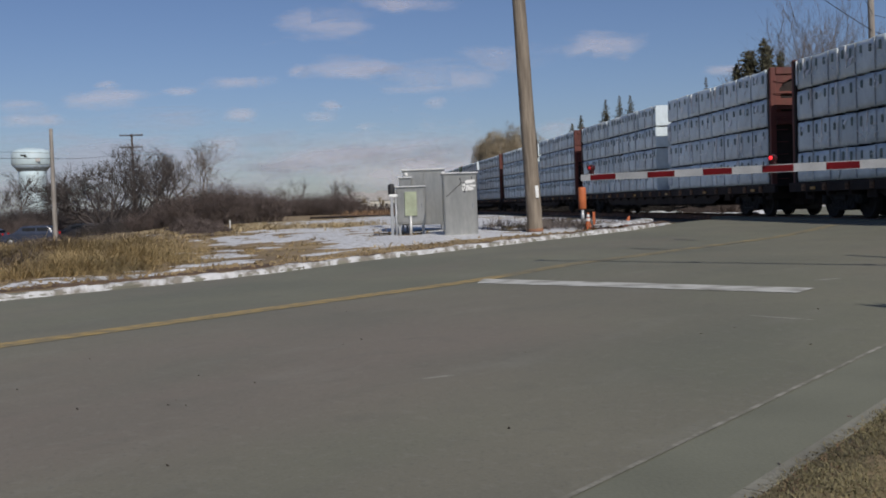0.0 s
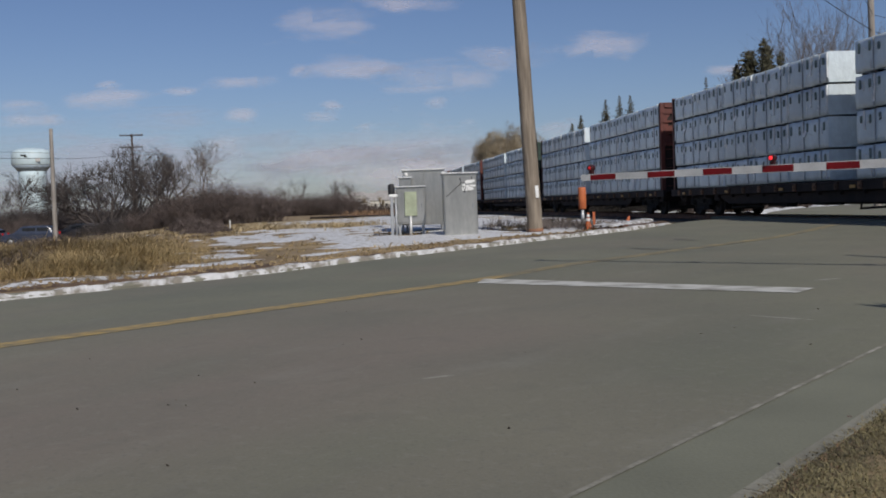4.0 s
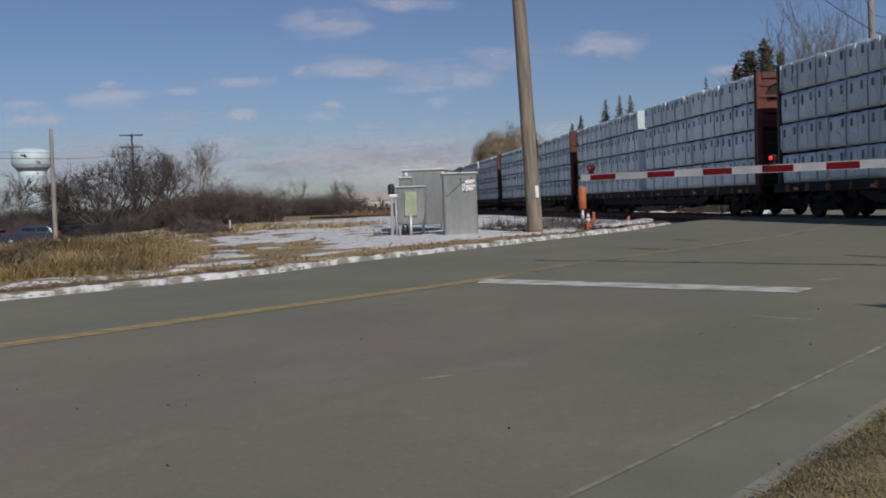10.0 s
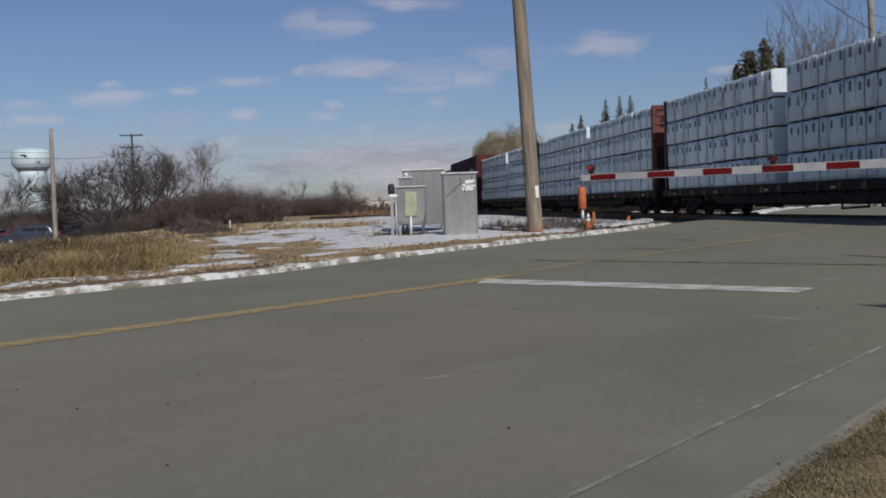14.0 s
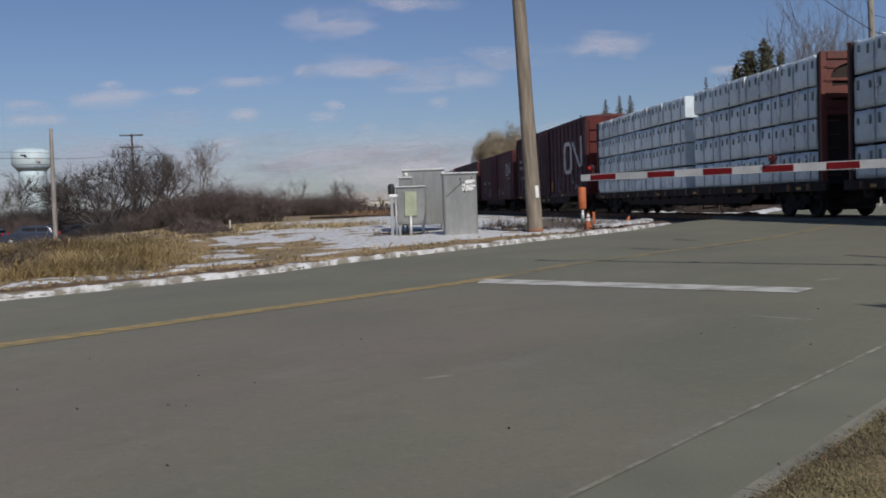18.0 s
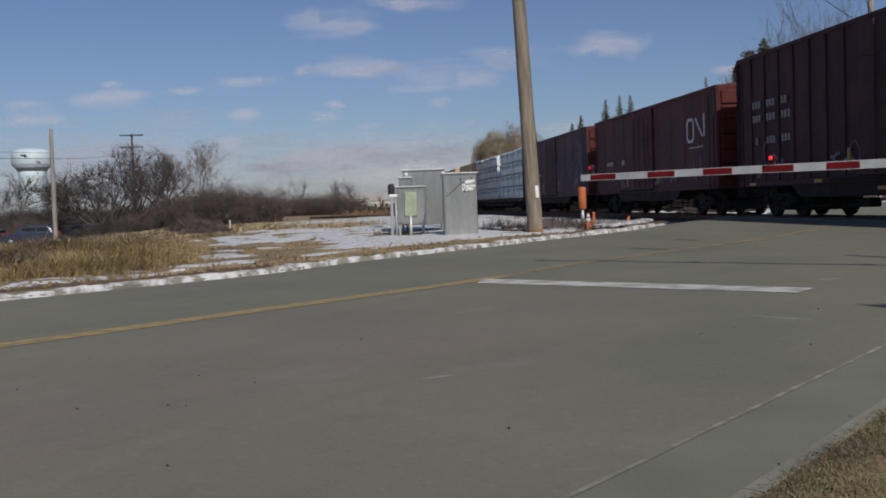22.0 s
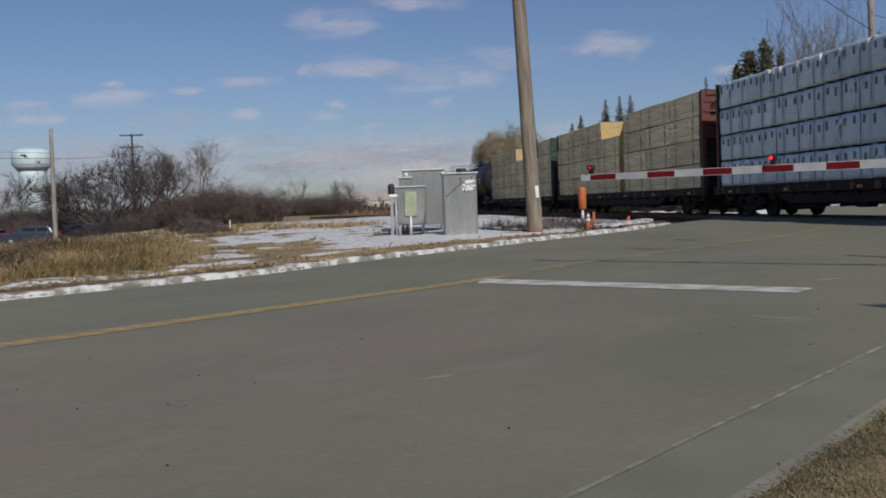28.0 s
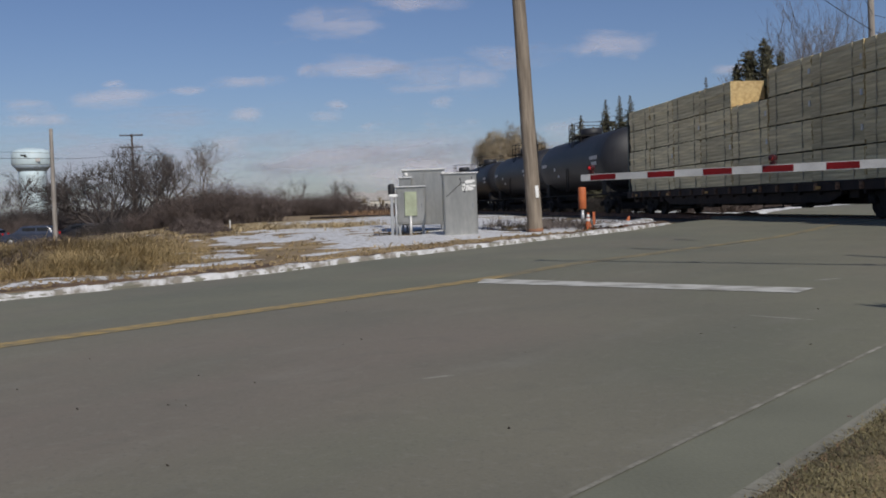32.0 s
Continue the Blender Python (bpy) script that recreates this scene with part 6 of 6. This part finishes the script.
for i in range(8):
    x0 = -LEN + (0.143 if i == 0 else 1.01 + (i - 1) * 0.786)
    f = (x0 + LEN) / LEN
    hh = 0.046 + 0.014 * f
    bm = bmesh.new()
    box(bm, (x0, -0.026, Z_ARM - hh * 0.84), (x0 + 0.39, 0.026, Z_ARM + hh * 0.80), 0.003)
    part("red_stripe", bm, M_GATE_RED, arm)
for i, (x, m) in enumerate(((-LEN + 0.15, M_LAMP_DIM), (-LEN + 2.71, M_LAMP_ON), (-LEN + 5.1, M_LAMP_ON))):
    bm = bmesh.new()
    box(bm, (x - 0.035, -0.03, Z_ARM + 0.05), (x + 0.035, 0.03, Z_ARM + 0.09), 0.01)
    spun(bm, [(0.042, -0.06), (0.049, -0.01), (0.049, 0.03), (0.036, 0.055)], 14, "y", (x, 0, Z_ARM + 0.135))
    lamp = part("lamp", bm, M_LAMP_BODY, gate, "small hooded red gate lamp")
    bm = bmesh.new()
    if i == 0:
        spun(bm, [(0.006, -0.069), (0.016, -0.068), (0.021, -0.060)], 14, "y", (x, 0, Z_ARM + 0.135))
        part("lens", bm, m, lamp)
    else:
        # a two-faced disc before the hood: one face glows, the other is dark
        spun(bm, [(0.004, -0.006), (0.024, -0.004), (0.026, -0.001)], 16, "y")
        spun(bm, [(0.026, 0.001), (0.024, 0.004), (0.004, 0.006)], 16, "y", mat=1)
        disc = part("lens", bm, (m, M_LAMP_OFF), lamp, "red lens that flashes")
        disc.matrix_basis = pose(x, -0.098, Z_ARM + 0.135)
        FLASHERS.append((disc, (x, -0.098, Z_ARM + 0.135), 0.0 if i == 1 else 0.5))
bm = bmesh.new()
box(bm, (-0.2, -0.25, 0.0), (0.35, 0.25, 0.14), 0.02)
rod(bm, (0.08, 0, 0), (0.08, 0, 4.0), 0.065, sides=12)
part("mast", bm, M_STEEL, gate)
bm = bmesh.new()
box(bm, (-0.22, -0.22, 0.85), (0.22, -0.06, 1.5), 0.03)
part("mechanism", bm, M_STEEL, gate)
bm = bmesh.new()
box(bm, (0.1, -0.06, Z_ARM - 0.10), (1.2, 0.06, Z_ARM + 0.10), 0.02)
part("counterweight", bm, M_UNDER, gate)


# ---- road sign behind the right kerb ----
sign = thing("road_sign", "plain metal road sign on a steel post behind the kerb", "road sign", pose(4.93, 5.55, gz(4.93, 5.55), 0, 0, math.degrees(math.atan2(RN[1], RN[0]))))
bm = bmesh.new()
box(bm, (-0.03, -0.02, -0.3), (0.03, 0.02, 2.5), 0.005)
part("post", bm, M_STEEL, sign)
bm = bmesh.new()
box(bm, (-0.30, -0.032, 1.80), (0.38, -0.022, 2.38), 0.002)
part("plate", bm, M_STEEL, sign)


# ---- markers and cones on the verge ----
def cone(x, y, h, r, label, bands=1, lean=0, name="traffic_cone"):
    c = thing(name, label, "traffic cone", pose(x, y, max(gz(x, y), gz(x, y) + min(0.05, snow_depth(x, y))), 0, lean, 20))
    bm = bmesh.new()
    box(bm, (-r * 1.25, -r * 1.25, 0), (r * 1.25, r * 1.25, 0.03), 0.008)
    part("base", bm, M_ORANGE, c)
    bm = bmesh.new()
    spun(bm, [(r, 0.03), (r * 0.93, 0.06), (r * 0.25, h - 0.02), (r * 0.18, h)], 18)
    part("body", bm, M_ORANGE, c)
    for i in range(bands):
        z = h * (0.48 + 0.24 * i)
        rad_ = lambda q: r * (0.93 - 0.68 * (q - 0.06) / (h - 0.08)) + 0.006
        bm = bmesh.new()
        spun(bm, [(rad_(z) - 0.004, z), (rad_(z), z + 0.002), (rad_(z + h * 0.17), z + h * 0.17), (rad_(z + h * 0.17) - 0.004, z + h * 0.17 + 0.002)], 18)
        part("band", bm, M_STICKER, c, "white reflective band")
    return c


cone(4.00, 26.6, 0.46, 0.095, "orange traffic cone with white bands on snow", 2)
cone(5.62, 29.6, 0.36, 0.12, "short orange cone tipped beside the track", 0, 14)
mk = thing("marker_post", "grey post with a faded orange marker box", "marker post", pose(4.10, 28.3, gz(4.1, 28.3)))
bm = bmesh.new()
rod(bm, (0, 0, -0.2), (0, 0, 0.62), 0.055, sides=10)
part("post", bm, M_STEEL, mk)
bm = bmesh.new()
spun(bm, [(0.10, 0.54), (0.115, 0.56), (0.115, 1.14), (0.10, 1.17), (0.03, 1.18)], 14)
part("sleeve", bm, M_ORANGE, mk, "faded orange plastic sleeve")
st = thing("marker_stake", "thin orange marker stake in the snow", "marker stake", pose(4.22, 27.0, gz(4.22, 27.0)))
bm = bmesh.new()
box(bm, (-0.035, -0.012, -0.1), (0.035, 0.012, 0.46), 0.005)
part("slat", bm, M_ORANGE, st)
wm = thing("marker_stake", "short white marker stake before the scrub", "marker stake", pose(-10.23, 46.9, gz(-10.23, 46.9)))
bm = bmesh.new()
box(bm, (-0.03, -0.02, -0.15), (0.03, 0.02, 0.42), 0.008)
part("slat", bm, M_STICKER, wm)

# old rusty rails and ties piled beside the track
pile = thing("rail_pile", "long low pile of rusty spare rails beside the track", "rail pile")
for i in range(3):
    bm = bmesh.new()
    a, b = Vector((-12.8 + 0.1 * i, 95 + i * 0.8, gz(-12.8, 95) + 0.14)), Vector((-3.6, 79 + i * 0.8, gz(-3.6, 79) + 0.14))
    rod(bm, a, b, 0.11, sides=6)
    part("rail_bar", bm, M_RUST if i else M_TIE, pile)


# ---- distance ----
tower = thing("water_tower", "pale blue water tower with a fluted column", "water tower", pose(-234.2, 560, 0))
M_TOWER = material("pale_blue_tower_paint", (0.50, 0.60, 0.64), (0.44, 0.54, 0.58), scale=0.15, rough=0.5, bump=0.05, bump_scale=2)
# the skirt is darker than the column and bowl
M_TOWER_DARK = material("dark_tower_skirt", (0.28, 0.34, 0.40), rough=0.6, bump=0)
bm = bmesh.new()
spun(bm, [(7.6, -2), (7.4, 16), (7.3, 25), (7.6, 28.0)], 40)
part("column", bm, M_TOWER, tower)
bm = bmesh.new()
spun(bm, [(7.5, 28.0), (9.0, 29.6), (10.6, 31.4)], 40)
part("skirt", bm, M_TOWER_DARK, tower, "darker blue-grey underside")
bm = bmesh.new()
spun(bm, [(10.5, 31.3), (10.9, 32.0), (10.95, 38.4), (10.2, 39.6), (7.5, 40.8), (3.5, 41.4), (0.3, 41.6)], 40)
part("bowl", bm, M_TOWER, tower)
bm = bmesh.new()
box(bm, (-1.6, -11.2, 36.4), (1.4, -10.8, 37.2), 0.1)
box(bm, (0.3, -11.1, 35.6), (1.8, -10.8, 36.3), 0.1)
part("painted_mark", bm, M_UNDER, tower, "small dark painted shape")
bm = bmesh.new()
box(bm, (6.0, -9.4, 33.2), (8.4, -8.6, 35.2), 0.1)
part("painted_mark", bm, M_LOGO, tower, "small pale painted shape")


def dwelling(x, y, w, d, h, turn, wall, label):
    """A far house with a gabled roof and separate windows."""
    top = thing("house", label, "house", pose(x, y, 0, 0, 0, turn), "far houses")
    bm = bmesh.new()
    box(bm, (-w / 2, -d / 2, -0.3), (w / 2, d / 2, h), 0.03)
    part("wall", bm, wall, top)
    bm = bmesh.new()
    a = [bm.verts.new(p) for p in ((-w / 2 - 0.4, -d / 2 - 0.4, h), (-w / 2 - 0.4, d / 2 + 0.4, h), (-w / 2 - 0.4, 0, h + d * 0.3))]
    b = [bm.verts.new((-v.co.x, v.co.y, v.co.z)) for v in a]
    bm.faces.new(a)
    bm.faces.new(b[::-1])
    for i in range(3):
        bm.faces.new((a[i], a[(i + 1) % 3], b[(i + 1) % 3], b[i]))
    bmesh.ops.recalc_face_normals(bm, faces=bm.faces)
    part("roof", bm, M_ROOF, top)
    n = int(w / 2.6)
    for i in range(n):
        bm = bmesh.new()
        px = -w / 2 + w * (i + 0.5) / n
        box(bm, (px - 0.5, -d / 2 - 0.04, 1.0), (px + 0.5, -d / 2 - 0.005, 2.3), 0.02)
        part("window", bm, M_BLACK, top)
    return top


M_SIDING = material("pale_house_siding", (0.55, 0.53, 0.47), (0.48, 0.46, 0.41), scale=0.6, rough=0.8, bump=0.1, stretch=(0.2, 0.2, 8))
M_ROOF = material("pale_grey_shingles", (0.36, 0.34, 0.32), (0.26, 0.245, 0.23), scale=0.8, rough=0.9)
M_SIDING_B = material("white_house_siding", (0.70, 0.70, 0.68), (0.6, 0.6, 0.58), scale=0.6, rough=0.8, bump=0.1, stretch=(0.2, 0.2, 8))
for i, (x, y, w, h) in enumerate(((-36.5, 420, 6, 2.9), (-32.5, 440, 6, 4.2), (-29.0, 426, 5, 3.6), (-25.5, 445, 6, 4.8), (-22.0, 420, 6, 3.6), (-18.5, 438, 6, 4.4), (-14.5, 432, 6, 3.8), (-11, 425, 8, 3.2))):
    dwelling(x, y, w, 7, h, 5 * (i % 3) - 4, M_SIDING_B if i % 2 else M_SIDING, "small pale house far across the fields")
for i, (x, y, w, h) in enumerate(((-46, 470, 7, 5.2), (-40.5, 476, 6, 6.4), (-34.5, 468, 6, 5.6), (-28, 474, 6, 6.6), (-21, 470, 6, 6.0), (-15.5, 476, 7, 6.4))):
    dwelling(x, y, w, 7, h, 7 * (i % 3) - 6, M_SIDING if i % 2 else M_SIDING_B, "tall pale house far across the fields")
for i, (x, y, h) in enumerate(((-43.5, 400, 6.0), (-37.0, 405, 5.2), (-30.5, 402, 6.2), (-24.0, 404, 5.6))):
    bare_tree(x, y, 0, h, 0.16, 160 + i, "pale bare tree before the far houses", M_BUD, 0.7, 0.5, 1, 3, bark=M_BUD, thick=5.0)
far_grass = Growth()
r = random.Random(6)
for _ in range(2600):
    x, y = r.uniform(-11, 3), r.uniform(94, 150)
    if from_track(x, y) < 4:
        continue
    far_grass.blade(x, y, gz(x, y), r.uniform(0.3, 0.8), 0.04, r.uniform(0.1, 0.5), r.uniform(0, 6.28))
far_grass.stuff("tall_grass", M_RUSSET, "strip of tan dead grass along the far track bank", "grass")


# ---- parked cars in the lower car park ----
def parked_car(x, y, turn, paint, label, tall=1.0):
    c = thing("parked_car", label, "car", pose(x, y, gz(x, y), 0, 0, turn), "cars in the car park")
    prof = [(-2.3, 0.45), (-2.32, 0.85), (-2.15, 1.0), (-1.95, 1.45 * tall), (-1.6, 1.66 * tall), (0.3, 1.68 * tall), (0.6, 1.6 * tall), (1.2, 1.08), (2.1, 0.95), (2.3, 0.75), (2.3, 0.45), (1.9, 0.3), (-1.9, 0.3)]
    bm = bmesh.new()
    cols = []
    for y_, k in ((-0.9, 0.97), (-0.8, 1.0), (0.8, 1.0), (0.9, 0.97)):
        cols.append([bm.verts.new((px * (k if abs(y_) > 0.85 else 1), y_ * (1 if pz < 1.1 else 0.86), pz * (0.985 if abs(y_) > 0.85 else 1))) for px, pz in prof])
    n = len(prof)
    for a, b in zip(cols, cols[1:]):
        for i in range(n):
            bm.faces.new((a[i], a[(i + 1) % n], b[(i + 1) % n], b[i])).smooth = False
    bm.faces.new(cols[0][::-1])
    bm.faces.new(cols[-1])
    bmesh.ops.recalc_face_normals(bm, faces=bm.faces)
    part("body", bm, paint, c)
    for sx in (-1, 1):
        for x0, x1 in ((-1.75, -0.75), (-0.65, 0.45)):
            bm = bmesh.new()
            box(bm, (x0, sx * 0.80, 1.08), (x1, sx * 0.86, 1.52 * tall), 0.03)
            part("side_window", bm, M_GLASS_DARK, c)
    bm = bmesh.new()
    box(bm, (-2.06, -0.65, 1.1), (-1.98, 0.65, 1.5 * tall), 0.03)
    part("rear_window", bm, M_GLASS_DARK, c)
    for y_ in (-0.78, 0.62):
        bm = bmesh.new()
        box(bm, (-2.36, y_, 0.85), (-2.2, y_ + 0.16, 1.12), 0.02)
        part("tail_lamp", bm, M_RED_LAMP, c)
    for px in (-1.4, 1.45):
        for y_ in (-0.84, 0.84):
            bm = bmesh.new()
            spun(bm, [(0.2, y_ - 0.1), (0.33, y_ - 0.1), (0.35, y_ - 0.05), (0.35, y_ + 0.05), (0.33, y_ + 0.1), (0.2, y_ + 0.1)], 16, "y", (px, 0, 0.35))
            w = part("wheel", bm, M_RUBBER, c)
            bm = bmesh.new()
            spun(bm, [(0.05, y_ - 0.112), (0.19, y_ - 0.108), (0.2, y_ + 0.108), (0.05, y_ + 0.112)], 12, "y", (px, 0, 0.35))
            part("rim", bm, M_STEEL, w)
    return c


M_GLASS_DARK = material("dark_car_glass", (0.02, 0.023, 0.028), rough=0.25, bump=0)
paints = [material(n, c, rough=0.3, bump=0, scale=2) for n, c in (("dark_blue_car_paint", (0.035, 0.045, 0.075)), ("white_car_paint", (0.65, 0.65, 0.65)), ("black_car_paint", (0.03, 0.03, 0.035)))]
parked_car(-36.0, 85, 187, paints[0], "dark blue estate car parked beyond the tall grass")
parked_car(-41.0, 86, 185, paints[2], "black car parked beyond the tall grass", 0.92)
parked_car(-33.6, 90, 182, paints[2], "black car parked beside the scrub", 0.92)
parked_car(-31.6, 93.5, 178, paints[0], "dark blue car parked beside the scrub", 0.90)
parked_car(-29.4, 97, 180, paints[1], "white car parked behind the scrub", 0.85)
parked_car(-38.5, 97, 178, paints[2], "black car parked far back in the car park", 0.9)


# ---- clouds: thin ragged sheets far off, drifting ----
def cloud_material(name, colour, grain, edge, amount):
    m = bpy.data.materials.new(name)
    m.use_nodes = True
    n, k = m.node_tree.nodes, m.node_tree.links
    b = n["Principled BSDF"]
    b.inputs["Base Color"].default_value, b.inputs["Roughness"].default_value, b.inputs["Specular IOR Level"].default_value = (*colour, 1), 1.0, 0.0
    co = n.new("ShaderNodeTexCoord")
    info = n.new("ShaderNodeObjectInfo")
    off = n.new("ShaderNodeMath")
    off.operation = "MULTIPLY"
    off.inputs[1].default_value = 37.0
    k.new(info.outputs["Random"], off.inputs[0])
    mp = n.new("ShaderNodeMapping")
    mp.inputs["Scale"].default_value = grain
    k.new(co.outputs["Object"], mp.inputs[0])
    no = n.new("ShaderNodeTexNoise")
    no.noise_dimensions = "4D"
    no.inputs["Scale"].default_value, no.inputs["Detail"].default_value, no.inputs["Roughness"].default_value = 1.0, 5.0, 0.52
    k.new(mp.outputs[0], no.inputs["Vector"])
    k.new(off.outputs[0], no.inputs["W"])
    # soft towards the sheet's rim, by its own generated coordinates
    sub = n.new("ShaderNodeVectorMath")
    sub.operation = "SUBTRACT"
    sub.inputs[1].default_value = (0.5, 0.5, 0.5)
    k.new(co.outputs["Generated"], sub.inputs[0])
    sc = n.new("ShaderNodeVectorMath")
    sc.operation = "MULTIPLY"
    sc.inputs[1].default_value = (2.0, 0.0, 2.0)
    k.new(sub.outputs[0], sc.inputs[0])
    ln = n.new("ShaderNodeVectorMath")
    ln.operation = "LENGTH"
    k.new(sc.outputs[0], ln.inputs[0])
    rim = n.new("ShaderNodeMapRange")
    rim.interpolation_type = "SMOOTHSTEP"
    rim.inputs["From Min"].default_value, rim.inputs["From Max"].default_value = 0.0, 1.0
    rim.inputs["To Min"].default_value, rim.inputs["To Max"].default_value = edge
    k.new(ln.outputs["Value"], rim.inputs[0])
    add = n.new("ShaderNodeMath")
    wild = n.new("ShaderNodeMapRange")
    wild.inputs["To Min"].default_value, wild.inputs["To Max"].default_value, wild.clamp = -0.42, 1.45, False
    k.new(no.outputs[0], wild.inputs[0])
    k.new(wild.outputs[0], add.inputs[0])
    k.new(rim.outputs[0], add.inputs[1])
    al = n.new("ShaderNodeMapRange")
    al.interpolation_type = "SMOOTHSTEP"
    al.inputs["From Min"].default_value, al.inputs["From Max"].default_value, al.inputs["To Max"].default_value = 0.24, 1.15, amount
    k.new(add.outputs[0], al.inputs[0])
    k.new(al.outputs[0], b.inputs["Alpha"])
    return m


M_CLOUD = cloud_material("thin_cloud", (0.54, 0.51, 0.55), (0.010, 0.010, 0.034), (0.45, -0.60), 0.42)
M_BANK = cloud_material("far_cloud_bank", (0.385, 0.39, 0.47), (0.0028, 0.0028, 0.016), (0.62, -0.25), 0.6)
CLOUDS = []
# across, up, width and height of each cloud for every metre of distance
HIGH_CLOUDS = ((-0.109, 0.189, 0.119, 0.029), (-0.031, 0.205, 0.111, 0.013), (0.168, 0.156, 0.093, 0.022), (0.067, 0.148, 0.108, 0.02), (-0.085, 0.142, 0.116, 0.017), (-0.005, 0.131, 0.157, 0.028),
               (-0.138, 0.142, 0.028, 0.013), (-0.202, 0.131, 0.081, 0.01), (-0.34, 0.12, 0.108, 0.016), (-0.337, 0.134, 0.029, 0.007), (0.296, 0.127, 0.041, 0.007))
LOW_CLOUDS = ((-0.425, 0.113, 0.054, 0.01), (-0.419, 0.1, 0.073, 0.009), (-0.203, 0.098, 0.049, 0.008), (-0.108, 0.103, 0.024, 0.008), (-0.117, 0.093, 0.044, 0.006), (-0.074, 0.082, 0.033, 0.005),
              (-0.003, 0.105, 0.026, 0.007), (-0.261, 0.124, 0.045, 0.005), (-0.08, 0.06, 0.192, 0.021), (0.013, 0.063, 0.099, 0.027), (-0.127, 0.049, 0.175, 0.017), (-0.028, 0.037, 0.209, 0.026),
              (-0.219, 0.068, 0.052, 0.01), (0.121, 0.071, 0.052, 0.015))
for far, places in ((2500, HIGH_CLOUDS), (3200, LOW_CLOUDS)):
    for cx, cz, w, h in places:
        bm = bmesh.new()
        hw, hh = w * far * 0.86, h * far * (1.25 if far < 3000 else 1.7)
        bm.faces.new([bm.verts.new(p) for p in ((-hw, 0, -hh), (hw, 0, -hh), (hw, 0, hh), (-hw, 0, hh))])
        c = part("cloud", bm, M_CLOUD)
        tagged(c, "thin ragged white cloud drifting in the blue sky", "cloud", "clouds", "structure")
        CLOUDS.append((c, (cx * far, far, 1.0 + cz * far), 0.06 * cz * far))


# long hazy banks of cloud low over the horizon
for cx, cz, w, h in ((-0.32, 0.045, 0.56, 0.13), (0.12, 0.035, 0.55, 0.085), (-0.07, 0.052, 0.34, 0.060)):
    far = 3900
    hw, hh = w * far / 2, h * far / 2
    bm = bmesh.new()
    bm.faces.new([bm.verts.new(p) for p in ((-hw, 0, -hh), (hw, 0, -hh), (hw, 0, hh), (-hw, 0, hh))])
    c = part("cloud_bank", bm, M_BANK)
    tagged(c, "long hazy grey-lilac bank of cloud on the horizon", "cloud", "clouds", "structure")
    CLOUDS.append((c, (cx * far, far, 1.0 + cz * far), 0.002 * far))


# ---- what moves ----
SPEED = 9.684


def motions():
    for car, centre, half in CARS:
        rows = []
        for i in range(33):
            k = centre - SPEED * i
            a, _ = on_track(k - half)
            b, _ = on_track(k + half)
            h = math.atan2(a.y - b.y, a.x - b.x)
            mid = (a + b) / 2
            rows.append((float(i), Matrix.Translation(mid) @ Matrix.Rotation(h, 4, "Z")))
        walk(car, rows)
    # every wheel rolls alike: the first is keyed, the others turn by the same keys
    turn = SPEED / 0.458
    n = math.ceil(turn * 32.0 / radians(75))
    first = WHEELS[0]
    walk(first, [(32.0 * i / n, Matrix.Rotation(turn * 32.0 * i / n, 4, "Y")) for i in range(n + 1)])
    for w in WHEELS[1:]:
        w.rotation_mode = "QUATERNION"
        w.animation_data_create()
        w.animation_data.action = first.animation_data.action
        w.animation_data.action_slot = first.animation_data.action_slot
    # the gate lamps flash by turning their discs
    beat, lit = 1.2067, 12.05 - 10 * 1.2067
    for disc, at, shift in FLASHERS:
        rows, side, t = [(0.0, pose(*at, 0, 0, 0 if (0.0 - lit - shift * beat) % beat < beat / 2 else 180))], 0, 0.0
        half = 0 if (0.0 - lit - shift * beat) % beat < beat / 2 else 1
        start = lit + shift * beat + beat / 2 * math.ceil((0.0 - lit - shift * beat) / (beat / 2))
        turn = 180.0 * half
        while start < 31.97:
            if start > 0.05:
                for q in range(4):
                    rows.append((start - 0.03 + 0.02 * q, pose(*at, 0, 0, turn + 60.0 * q)))
                turn += 180.0
            start += beat / 2
        rows.append((32.0, pose(*at, 0, 0, turn)))
        walk(disc, rows)
    for cloud, (x, y, z), drift in CLOUDS:
        walk(cloud, [(0.0, pose(x, y, z)), (32.0, pose(x + drift, y, z + drift * 0.05))])


motions()
